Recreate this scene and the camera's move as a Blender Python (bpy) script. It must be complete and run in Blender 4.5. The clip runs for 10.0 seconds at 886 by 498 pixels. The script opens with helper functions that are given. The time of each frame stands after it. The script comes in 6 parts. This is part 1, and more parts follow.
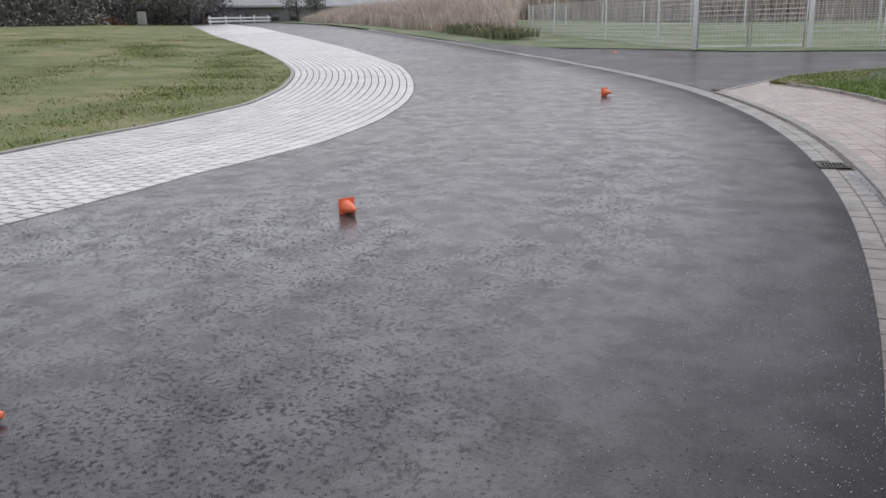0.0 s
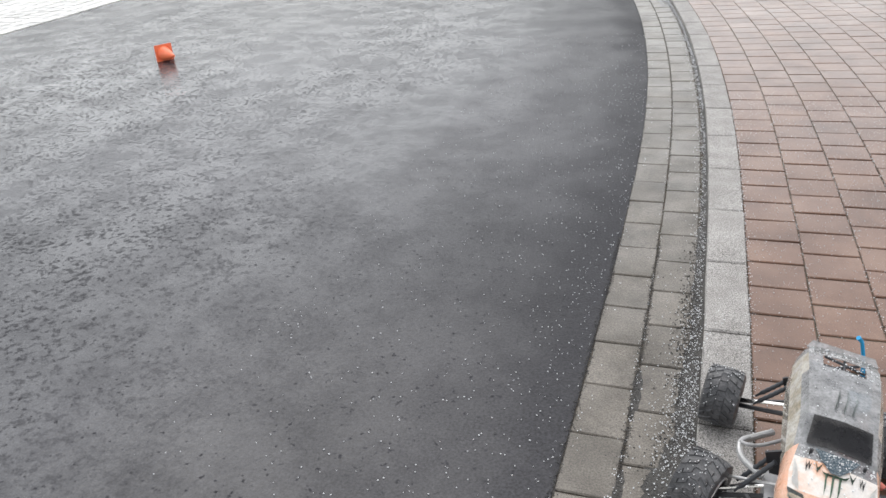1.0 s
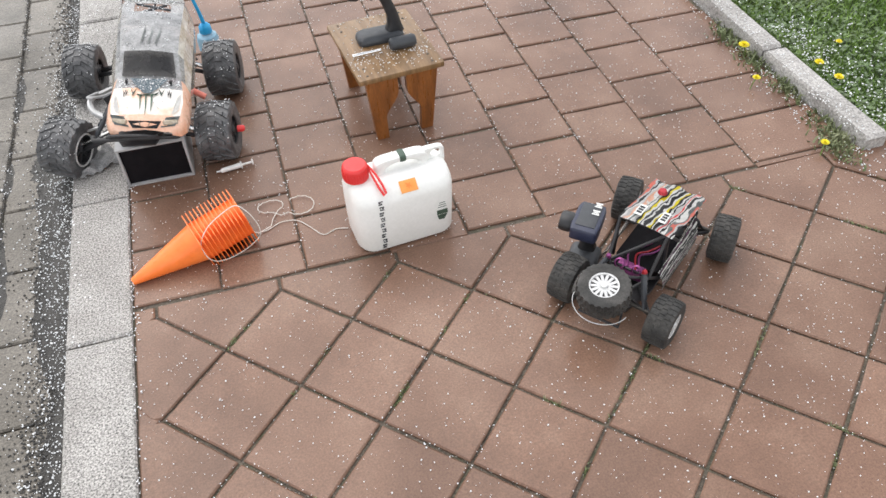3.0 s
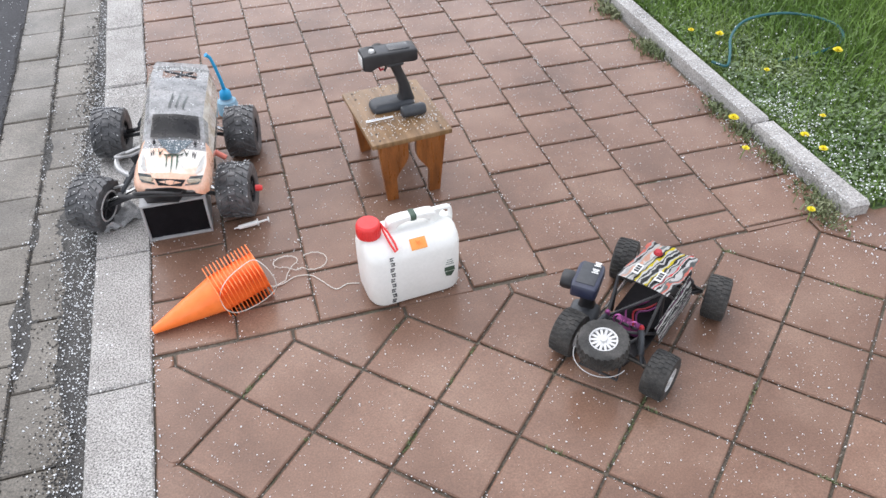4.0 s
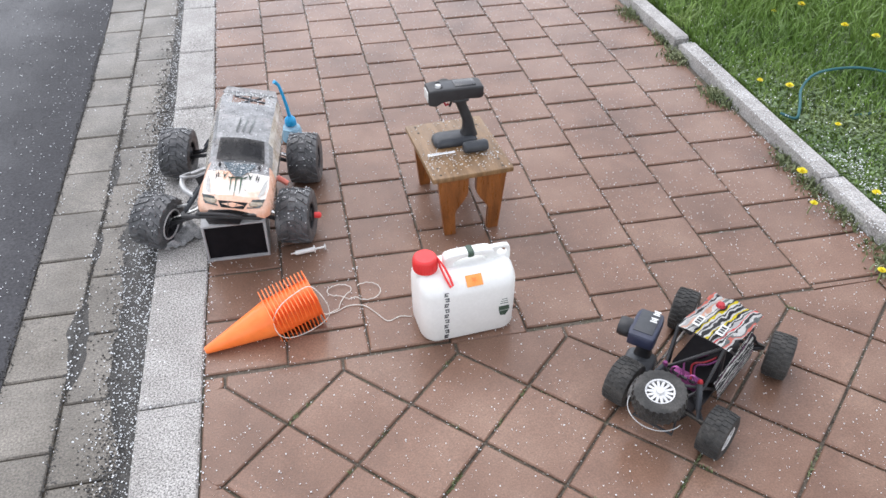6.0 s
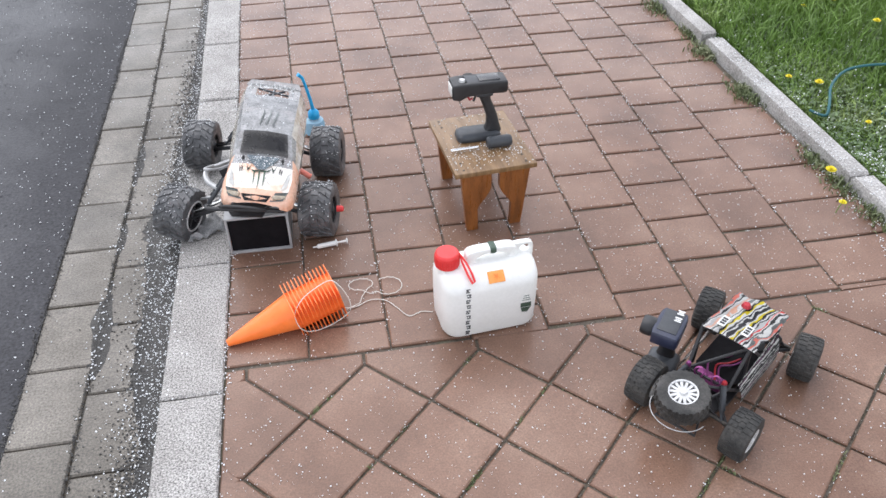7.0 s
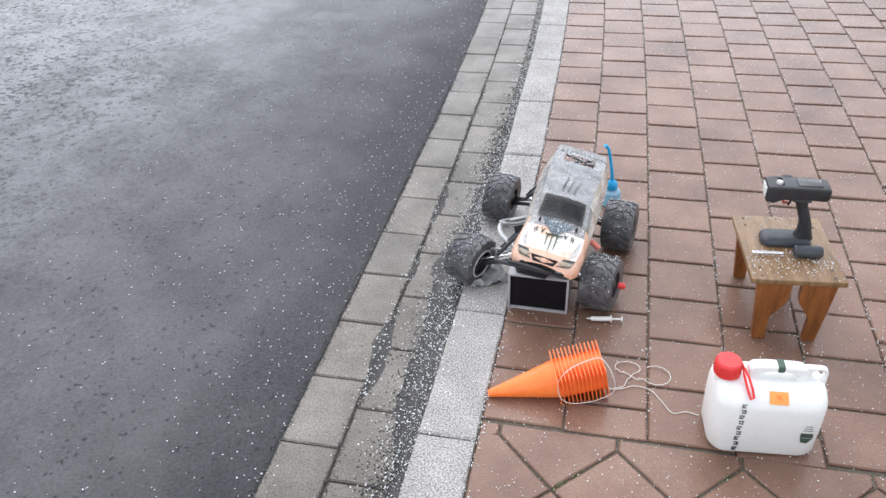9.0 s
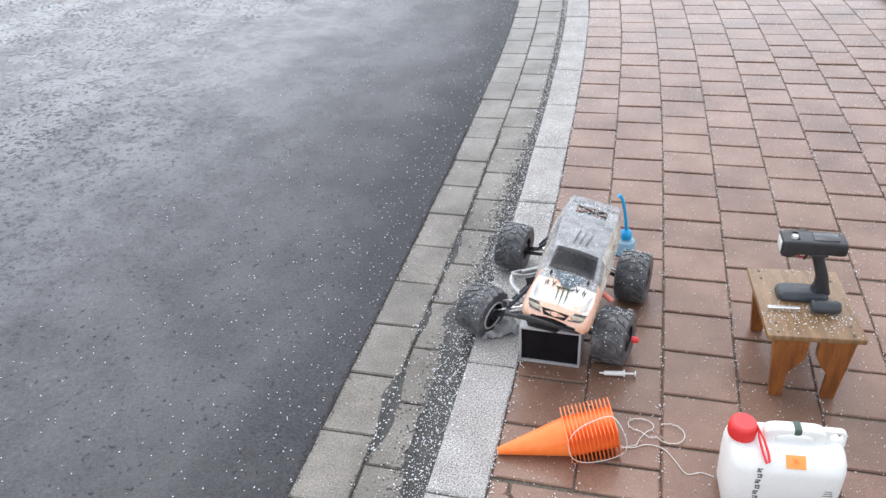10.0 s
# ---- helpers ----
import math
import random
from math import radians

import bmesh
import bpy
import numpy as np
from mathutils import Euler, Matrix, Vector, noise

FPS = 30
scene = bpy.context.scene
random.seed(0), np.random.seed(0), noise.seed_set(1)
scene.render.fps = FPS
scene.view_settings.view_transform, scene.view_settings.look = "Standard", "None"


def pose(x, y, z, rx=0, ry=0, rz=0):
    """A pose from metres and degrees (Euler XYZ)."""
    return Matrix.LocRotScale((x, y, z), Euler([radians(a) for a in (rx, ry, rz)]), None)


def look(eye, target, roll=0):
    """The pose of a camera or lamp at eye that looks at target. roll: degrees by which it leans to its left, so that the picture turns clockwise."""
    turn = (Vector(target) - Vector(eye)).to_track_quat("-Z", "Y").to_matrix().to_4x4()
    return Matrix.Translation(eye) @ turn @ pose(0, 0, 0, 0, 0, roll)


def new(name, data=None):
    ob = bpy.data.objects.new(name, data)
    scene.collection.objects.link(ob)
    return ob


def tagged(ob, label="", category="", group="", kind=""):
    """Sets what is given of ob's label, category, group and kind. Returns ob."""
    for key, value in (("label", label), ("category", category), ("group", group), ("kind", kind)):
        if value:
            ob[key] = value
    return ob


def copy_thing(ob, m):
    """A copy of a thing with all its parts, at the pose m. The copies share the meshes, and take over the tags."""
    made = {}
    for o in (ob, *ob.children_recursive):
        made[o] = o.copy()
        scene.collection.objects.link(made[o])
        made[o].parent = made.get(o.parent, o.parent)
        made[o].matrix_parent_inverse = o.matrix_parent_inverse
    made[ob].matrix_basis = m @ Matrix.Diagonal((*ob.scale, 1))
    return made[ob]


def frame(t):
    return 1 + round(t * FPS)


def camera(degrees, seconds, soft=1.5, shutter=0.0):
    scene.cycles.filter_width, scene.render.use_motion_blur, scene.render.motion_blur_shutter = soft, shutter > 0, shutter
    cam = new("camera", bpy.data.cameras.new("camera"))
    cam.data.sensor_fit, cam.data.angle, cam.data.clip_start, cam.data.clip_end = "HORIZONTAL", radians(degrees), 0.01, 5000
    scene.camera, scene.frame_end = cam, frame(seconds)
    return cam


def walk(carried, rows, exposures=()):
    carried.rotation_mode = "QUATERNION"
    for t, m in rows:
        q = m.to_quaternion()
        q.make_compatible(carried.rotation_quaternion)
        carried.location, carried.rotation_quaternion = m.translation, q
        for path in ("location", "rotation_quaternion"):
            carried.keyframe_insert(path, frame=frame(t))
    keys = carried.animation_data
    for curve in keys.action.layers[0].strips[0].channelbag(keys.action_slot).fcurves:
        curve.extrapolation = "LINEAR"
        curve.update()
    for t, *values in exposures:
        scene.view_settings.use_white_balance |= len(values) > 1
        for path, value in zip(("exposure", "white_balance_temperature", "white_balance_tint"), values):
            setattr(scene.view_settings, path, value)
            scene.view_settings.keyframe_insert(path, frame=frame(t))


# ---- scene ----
cam = camera(58.8, 10.0)
PATH = [
    (0, (-1.227, -0.511, 1.546), (-2.18, 1.157, 0.988), -1.9),
    (0.3, (-1.179, -0.587, 1.577), (-2.07, 1.081, 0.923), -1.9),
    (0.5, (-1.106, -0.634, 1.575), (-1.958, 1.041, 0.89), -2.3),
    (0.7, (-0.966, -0.701, 1.509), (-1.782, 0.943, 0.715), -2.9),
    (1, (-0.789, -0.742, 1.433), (-1.405, 0.931, 0.526), -4.1),
    (1.2, (-0.772, -0.805, 1.455), (-1.16, 0.834, 0.377), -4.3),
    (1.5, (-0.704, -0.873, 1.399), (-0.815, 0.711, 0.183), -4.3),
    (2, (-0.577, -1.009, 1.409), (-0.563, 0.587, 0.204), -3.6),
    (2.5, (-0.36, -1.09, 1.353), (-0.223, 0.373, -0.003), -1.6),
    (3, (-0.232, -1.112, 1.354), (0.134, 0.224, -0.089), -2.0),
    (3.2, (-0.247, -1.131, 1.368), (0.186, 0.2, -0.06), -1.3),
    (4.3, (-0.294, -1.191, 1.415), (0.086, 0.297, 0.134), -0.2),
    (4.5, (-0.304, -1.182, 1.419), (0.048, 0.33, 0.158), 0.0),
    (5, (-0.302, -1.167, 1.404), (0.023, 0.355, 0.148), 0.2),
    (6.5, (-0.304, -1.162, 1.401), (-0.006, 0.365, 0.144), -0.3),
    (7, (-0.306, -1.153, 1.401), (-0.047, 0.37, 0.131), -0.5),
    (7.5, (-0.33, -1.135, 1.401), (-0.187, 0.402, 0.129), -0.5),
    (8, (-0.339, -1.109, 1.405), (-0.367, 0.442, 0.143), -0.3),
    (8.5, (-0.356, -1.12, 1.43), (-0.552, 0.464, 0.224), -0.7),
    (9, (-0.372, -1.133, 1.455), (-0.752, 0.453, 0.299), -2.3),
    (9.5, (-0.373, -1.11, 1.458), (-0.849, 0.47, 0.328), -3.2),
    (10, (-0.348, -1.089, 1.488), (-0.791, 0.534, 0.406), -3.1),
]
walk(cam, [(t, look(eye, target, roll)) for t, eye, target, roll in PATH],
     [(0, 0.22, 6550, 15), (0.6, 0.5, 6600, 13), (1.1, 0.94, 6700, 10), (1.5, 1.15, 6700, 10), (2.0, 1.22, 6700, 10), (2.7, 1.19, 6800, 10), (4.3, 1.22, 6350, 12.5), (8.0, 1.22, 6350, 12), (10.0, 1.27, 6250, 10.5)])

# ---- light ----
world = bpy.data.worlds.new("world")
scene.world = world
world.use_nodes = True
wn = world.node_tree
for n in list(wn.nodes):
    wn.nodes.remove(n)
sky = wn.nodes.new("ShaderNodeTexSky")
sky.sky_type = "NISHITA"
sky.sun_disc = False
sky.sun_elevation, sky.sun_rotation = radians(62), radians(335)
sky.air_density, sky.dust_density, sky.ozone_density = 1.2, 0.8, 1.0
veil = wn.nodes.new("ShaderNodeHueSaturation")
veil.inputs["Saturation"].default_value = 0.22
bg = wn.nodes.new("ShaderNodeBackground")
bg.inputs["Strength"].default_value = 0.15
wout = wn.nodes.new("ShaderNodeOutputWorld")
wn.links.new(sky.outputs[0], veil.inputs["Color"])
wn.links.new(veil.outputs[0], bg.inputs["Color"])
wn.links.new(bg.outputs[0], wout.inputs["Surface"])
sun = new("sun", bpy.data.lights.new("sun", "SUN"))
sun.data.energy, sun.data.angle, sun.data.color = 0.5, radians(60), (1.0, 0.98, 0.95)
sun.matrix_world = look((0, 0, 10), (0.15, -0.45, 9.1))


# ---- materials ----
def surface(name, colours, scale=8.0, rough=(0.5, 0.7), grain=0.0, grain_scale=300.0, bump=0.0, bump_scale=200.0,
            metal=0.0, tint=0.0, wet=0.0, wet_scale=1.2, spec=0.5, clear=0.0, alpha=1.0, stretch=(1, 1, 1), own=False, film=None, road=False):
    """Two-scale procedural surface: colours blended by a slow noise, darkened and lightened by a grain, with relief.
    tint: how far alike pieces differ. wet: share of smoother wet patches. own: texture in the thing's own axes."""
    m = bpy.data.materials.new(name)
    m.use_nodes = True
    nt = m.node_tree
    b = nt.nodes["Principled BSDF"]

    def node(kind, **kw):
        n = nt.nodes.new("ShaderNode" + kind)
        for k, v in kw.items():
            n.inputs[k].default_value = v
        return n

    def link(a, c):
        nt.links.new(a, c)

    if own:
        vec = node("TexCoord").outputs["Object"]
    else:
        vec = node("NewGeometry").outputs["Position"]
    mp = node("Mapping")
    mp.inputs["Scale"].default_value = stretch
    link(vec, mp.inputs["Vector"])
    vec = mp.outputs["Vector"]
    slow = node("TexNoise", Scale=scale, Detail=5.0, Roughness=0.6)
    link(vec, slow.inputs["Vector"])
    ramp = node("ValToRGB")
    ramp.color_ramp.elements[0].position, ramp.color_ramp.elements[1].position = 0.3, 0.7
    ramp.color_ramp.elements[0].color = (*colours[0], 1)
    ramp.color_ramp.elements[1].color = (*colours[-1], 1)
    for i, c in enumerate(colours[1:-1]):
        e = ramp.color_ramp.elements.new(0.3 + 0.4 * (i + 1) / (len(colours) - 1))
        e.color = (*c, 1)
    link(slow.outputs["Fac"], ramp.inputs["Fac"])
    col = ramp.outputs["Color"]
    if grain:
        fine = node("TexNoise", Scale=grain_scale, Detail=2.0, Roughness=0.7)
        link(vec, fine.inputs["Vector"])
        mr = node("MapRange")
        mr.inputs["From Min"].default_value, mr.inputs["From Max"].default_value = 0.3, 0.7
        mr.inputs["To Min"].default_value, mr.inputs["To Max"].default_value = 1 - grain, 1 + grain
        link(fine.outputs["Fac"], mr.inputs["Value"])
        mul = node("VectorMath")
        mul.operation = "SCALE"
        link(col, mul.inputs[0])
        link(mr.outputs[0], mul.inputs["Scale"])
        col = mul.outputs["Vector"]
    if tint:
        info = node("ObjectInfo")
        mr = node("MapRange")
        mr.inputs["To Min"].default_value, mr.inputs["To Max"].default_value = 1 - tint, 1 + tint
        link(info.outputs["Random"], mr.inputs["Value"])
        isl = node("NewGeometry")
        mr2 = node("MapRange")
        mr2.inputs["To Min"].default_value, mr2.inputs["To Max"].default_value = 1 - tint, 1 + tint
        link(isl.outputs["Random Per Island"], mr2.inputs["Value"])
        both = node("Math")
        both.operation = "MULTIPLY"
        link(mr.outputs[0], both.inputs[0])
        link(mr2.outputs[0], both.inputs[1])
        mul = node("VectorMath")
        mul.operation = "SCALE"
        link(col, mul.inputs[0])
        link(both.outputs[0], mul.inputs["Scale"])
        col = mul.outputs["Vector"]
    link(col, b.inputs["Base Color"])
    rr = node("MapRange")
    rr.inputs["From Min"].default_value, rr.inputs["From Max"].default_value = 0.35, 0.65
    rr.inputs["To Min"].default_value, rr.inputs["To Max"].default_value = rough
    pat = node("TexNoise", Scale=wet_scale if wet else scale * 1.7, Detail=6.0, Roughness=0.65)
    link(vec, pat.inputs["Vector"])
    link(pat.outputs["Fac"], rr.inputs["Value"])
    link(rr.outputs[0], b.inputs["Roughness"])
    if bump:
        rel = node("TexNoise", Scale=bump_scale, Detail=3.0, Roughness=0.6)
        link(vec, rel.inputs["Vector"])
        bp = node("Bump", Strength=1.0, Distance=bump)
        link(rel.outputs["Fac"], bp.inputs["Height"])
        link(bp.outputs["Normal"], b.inputs["Normal"])
    b.inputs["Metallic"].default_value = metal
    b.inputs["Specular IOR Level"].default_value = spec
    b.inputs["Coat Weight"].default_value = clear
    if film:
        fw = node("MapRange")
        fw.inputs["From Min"].default_value, fw.inputs["From Max"].default_value = 0.36, 0.62
        fw.inputs["To Min"].default_value, fw.inputs["To Max"].default_value = film[0], film[1]
        link(pat.outputs["Fac"], fw.inputs["Value"])
        wgt = fw.outputs[0]
        if road:
            # small dry crumbs break the film, more so away from the gutters, where the water runs off
            def math_node(op, a, c):
                n = node("Math")
                n.operation = op
                for k, v in enumerate((a, c)):
                    if isinstance(v, float):
                        n.inputs[k].default_value = v
                    else:
                        link(v, n.inputs[k])
                return n.outputs[0]

            def ramped(v, lo, hi, a, c):
                n = node("MapRange")
                n.interpolation_type = "SMOOTHSTEP"
                n.inputs["From Min"].default_value, n.inputs["From Max"].default_value = lo, hi
                n.inputs["To Min"].default_value, n.inputs["To Max"].default_value = a, c
                link(v, n.inputs["Value"])
                return n.outputs[0]

            uv = node("UVMap")
            uv.uv_map = "across"
            sx = node("SeparateXYZ")
            link(uv.outputs[0], sx.inputs[0])
            wob = node("TexNoise", Scale=2.2, Detail=4.0, Roughness=0.6)
            link(vec, wob.inputs["Vector"])
            off = math_node("ADD", sx.outputs["X"], math_node("MULTIPLY", math_node("SUBTRACT", wob.outputs["Fac"], 0.5), 0.5))
            dots = node("TexNoise", Scale=36.0, Detail=5.0, Roughness=0.68)
            link(vec, dots.inputs["Vector"])
            coarse = node("TexNoise", Scale=6.0, Detail=4.0, Roughness=0.65)
            link(vec, coarse.inputs["Vector"])
            crumbs = math_node("ADD", dots.outputs["Fac"], math_node("MULTIPLY", math_node("SUBTRACT", coarse.outputs["Fac"], 0.5), 0.3))
            zone = node("TexNoise", Scale=0.45, Detail=4.0, Roughness=0.6)
            link(vec, zone.inputs["Vector"])
            amount = math_node("MULTIPLY", ramped(zone.outputs["Fac"], 0.36, 0.56, 0.5, 1.0), ramped(off, 0.6, 2.2, 0.1, 1.0))
            hole = math_node("MULTIPLY", amount, ramped(crumbs, 0.38, 0.5, 0.82, 0.0))
            wgt = math_node("MULTIPLY", wgt, math_node("SUBTRACT", 1.0, hole))
            specks = node("TexNoise", Scale=55.0, Detail=2.0, Roughness=0.5)
            link(vec, specks.inputs["Vector"])
            wgt = math_node("MULTIPLY", wgt, ramped(specks.outputs["Fac"], 0.3, 0.35, 0.1, 1.0))
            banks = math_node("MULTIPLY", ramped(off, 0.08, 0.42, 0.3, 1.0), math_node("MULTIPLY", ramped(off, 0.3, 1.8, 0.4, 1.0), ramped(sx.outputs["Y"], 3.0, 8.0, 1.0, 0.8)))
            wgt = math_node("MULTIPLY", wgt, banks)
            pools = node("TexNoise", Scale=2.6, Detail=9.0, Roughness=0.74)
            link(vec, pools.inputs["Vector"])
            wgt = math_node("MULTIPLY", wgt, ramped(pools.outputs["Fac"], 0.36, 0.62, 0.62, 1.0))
        link(wgt, b.inputs["Coat Weight"])
        b.inputs["Coat Roughness"].default_value = film[2]
        b.inputs["Coat IOR"].default_value = 1.8 if road else 1.34
        rip = node("TexNoise", Scale=film[3], Detail=2.0, Roughness=0.5)
        link(vec, rip.inputs["Vector"])
        cb2 = node("Bump", Strength=1.0, Distance=film[4])
        link(rip.outputs["Fac"], cb2.inputs["Height"])
        link(cb2.outputs["Normal"], b.inputs["Coat Normal"])
    b.inputs["Alpha"].default_value = alpha
    return m


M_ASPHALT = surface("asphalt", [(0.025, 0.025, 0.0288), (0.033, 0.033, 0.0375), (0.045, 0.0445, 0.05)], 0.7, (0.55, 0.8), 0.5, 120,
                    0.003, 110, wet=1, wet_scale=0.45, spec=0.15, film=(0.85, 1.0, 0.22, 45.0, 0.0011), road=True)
M_PAVER = surface("paver", [(0.112, 0.057, 0.0355), (0.176, 0.096, 0.063), (0.236, 0.143, 0.099)], 3.2, (0.5, 0.7), 0.28, 240,
                  0.0012, 230, tint=0.08, wet=1, wet_scale=2.0, spec=0.3, film=(0.6, 1.0, 0.22, 70.0, 0.0007))
M_JOINT = surface("joint_sand", [(0.06, 0.048, 0.036), (0.11, 0.09, 0.068), (0.066, 0.07, 0.038)], 14, (0.6, 0.9), 0.5, 220, 0.004, 160)
M_VERGE = surface("verge_soil", [(0.036, 0.058, 0.018), (0.058, 0.094, 0.028), (0.085, 0.12, 0.04)], 6, (0.7, 0.95), 0.4, 90, 0.01, 60)
M_GUTTER = surface("gutter_concrete", [(0.078, 0.068, 0.054), (0.132, 0.117, 0.097), (0.18, 0.162, 0.137)], 6.0, (0.55, 0.75), 0.5, 190,
                   0.0026, 150, tint=0.1, wet=1, wet_scale=4.0, spec=0.3, film=(0.4, 1.0, 0.28, 70.0, 0.0012))
M_KERB = surface("kerb_aggregate", [(0.245, 0.232, 0.217), (0.298, 0.284, 0.268), (0.358, 0.344, 0.327)], 7, (0.5, 0.75), 0.9, 240,
                 0.0014, 300, tint=0.05)
M_EDGING = surface("edging_concrete", [(0.25, 0.238, 0.225), (0.34, 0.325, 0.31), (0.43, 0.415, 0.4)], 9, (0.55, 0.8), 0.45, 150, 0.0035, 110, tint=0.05)
M_WEED = surface("pale_weed", [(0.09, 0.12, 0.045), (0.15, 0.18, 0.08), (0.24, 0.25, 0.14)], 8, (0.5, 0.7), 0.0, tint=0.3)
M_COBBLE = surface("light_paver", [(0.47, 0.462, 0.44), (0.56, 0.552, 0.53), (0.64, 0.632, 0.61)], 1.2, (0.28, 0.5), 0.2, 120,
                   0.001, 140, tint=0.14, wet=1, wet_scale=0.6, film=(0.3, 1.0, 0.26, 45.0, 0.001))
M_LAWN = surface("lawn_soil", [(0.1, 0.13, 0.032), (0.15, 0.18, 0.048), (0.27, 0.245, 0.12)], 0.5, (0.7, 0.95), 0.4, 30, 0.01, 25)
M_MEADOW = surface("meadow_soil", [(0.08, 0.125, 0.052), (0.135, 0.18, 0.082), (0.23, 0.235, 0.145)], 0.3, (0.7, 0.95), 0.3, 20, 0.004, 25)
M_GRASS = surface("grass_blade", [(0.084, 0.158, 0.028), (0.142, 0.232, 0.046), (0.24, 0.295, 0.1)], 1.5, (0.4, 0.6), 0.0, tint=0.3)
M_GRASS2 = surface("pale_grass_blade", [(0.115, 0.16, 0.038), (0.175, 0.218, 0.058), (0.34, 0.31, 0.165)], 0.45, (0.5, 0.7), 0.0, tint=0.3)
M_CLOVER = surface("clover_leaf", [(0.09, 0.15, 0.055), (0.145, 0.22, 0.085), (0.22, 0.28, 0.13)], 3, (0.4, 0.6), 0.0, tint=0.3)
M_SCRUB = surface("rough_scrub", [(0.15, 0.185, 0.085), (0.22, 0.24, 0.125), (0.4, 0.36, 0.26)], 1.2, (0.5, 0.7), 0.0, tint=0.3)
M_REED = surface("dry_reed", [(0.4, 0.33, 0.285), (0.52, 0.45, 0.395), (0.62, 0.55, 0.5)], 0.3, (0.6, 0.8), 0.0, tint=0.25)
M_HAIL = surface("hail_ice", [(0.78, 0.8, 0.82), (0.86, 0.87, 0.88)], 40, (0.25, 0.4))
M_GALV = surface("galvanised", [(0.72, 0.74, 0.75), (0.8, 0.82, 0.83)], 3, (0.4, 0.55), 0.1, 80, metal=0.15)
M_IRON = surface("cast_iron", [(0.03, 0.028, 0.026), (0.06, 0.055, 0.05)], 20, (0.4, 0.6), 0.3, 150, 0.001, 200, metal=0.6)
M_ORANGE = surface("orange_plastic", [(0.95, 0.19, 0.03), (1.0, 0.25, 0.055)], 20, (0.32, 0.45), 0.04, 90, 0.0004, 60)
M_CORAL = surface("coral_plastic", [(0.98, 0.19, 0.085), (1.0, 0.26, 0.12)], 20, (0.32, 0.45), 0.04, 90, 0.0004, 60)
M_WHITE = surface("white_polyethylene", [(0.78, 0.78, 0.75), (0.84, 0.84, 0.82)], 10, (0.35, 0.5), 0.03, 120, 0.0005, 40)
M_RED = surface("red_plastic", [(0.7, 0.03, 0.03), (0.78, 0.05, 0.05)], 30, (0.35, 0.5))
M_BLACK = surface("black_plastic", [(0.012, 0.012, 0.014), (0.03, 0.03, 0.033)], 30, (0.35, 0.55), 0.15, 300, 0.0003, 300)
M_GREYBLACK = surface("grey_black_plastic", [(0.03, 0.033, 0.04), (0.05, 0.055, 0.062)], 30, (0.4, 0.55), 0.1, 300, 0.0003, 300)
M_RUBBER = surface("dusty_rubber", [(0.018, 0.018, 0.018), (0.035, 0.034, 0.032), (0.07, 0.065, 0.06)], 25, (0.6, 0.85), 0.25, 250, 0.0006, 220)
M_MUDDY = surface("muddy_rubber", [(0.038, 0.039, 0.042), (0.072, 0.073, 0.077), (0.14, 0.14, 0.144)], 28, (0.35, 0.7), 0.35, 230, 0.0012, 180, wet=1, wet_scale=30, film=(0.0, 0.8, 0.25, 120.0, 0.0008))
M_FADED = surface("faded_print", [(0.12, 0.14, 0.135), (0.22, 0.24, 0.235)], 60, (0.3, 0.5), 0.3, 200)
M_GLITTER = surface("blue_glitter", [(0.025, 0.06, 0.09), (0.1, 0.16, 0.2), (0.5, 0.55, 0.58)], 260, (0.2, 0.4), 0.5, 500, clear=0.5)
M_LENS = surface("headlight_lens", [(0.34, 0.28, 0.2), (0.5, 0.43, 0.34)], 60, (0.1, 0.2), 0.2, 200, clear=0.6)
M_STANDGREY = surface("pale_grey_sheet", [(0.33, 0.33, 0.335), (0.42, 0.42, 0.425)], 15, (0.4, 0.55), 0.08, 200)
M_GRIT = surface("dark_wet_grit", [(0.02, 0.019, 0.018), (0.036, 0.034, 0.032), (0.065, 0.061, 0.056)], 60, (0.4, 0.7), tint=0.4)
M_SILT = surface("wet_silt", [(0.03, 0.028, 0.026), (0.048, 0.045, 0.041), (0.075, 0.07, 0.063)], 14, (0.4, 0.65), 0.6, 260, 0.004, 190, wet=1, wet_scale=9, spec=0.3, film=(0.0, 0.25, 0.3, 90.0, 0.002))
M_CRUMB = surface("joint_crumbs", [(0.04, 0.035, 0.028), (0.12, 0.1, 0.08), (0.26, 0.23, 0.19)], 90, (0.5, 0.8), tint=0.5)
M_WOOD = surface("varnished_wood", [(0.135, 0.075, 0.03), (0.205, 0.118, 0.052), (0.29, 0.175, 0.085)], 9, (0.3, 0.45), 0.2, 90,
                 0.0006, 60, stretch=(7, 1, 1), own=True)
M_WOODLEG = surface("varnished_leg", [(0.135, 0.045, 0.011), (0.215, 0.074, 0.018), (0.28, 0.102, 0.026)], 9, (0.25, 0.4), 0.18, 90,
                    0.0005, 60, stretch=(6, 6, 1), own=True)
M_ALU = surface("grey_aluminium", [(0.42, 0.42, 0.42), (0.55, 0.55, 0.55)], 15, (0.35, 0.5), 0.1, 200, metal=0.6)
M_CHROME = surface("chrome", [(0.75, 0.75, 0.75), (0.85, 0.85, 0.85)], 20, (0.12, 0.25), metal=1.0)
M_BLUE = surface("blue_plastic", [(0.01, 0.33, 0.68), (0.02, 0.4, 0.75)], 20, (0.3, 0.45))
M_BLUECLEAR = surface("pale_blue_bottle", [(0.22, 0.5, 0.68), (0.3, 0.58, 0.75)], 20, (0.2, 0.35), alpha=0.6)
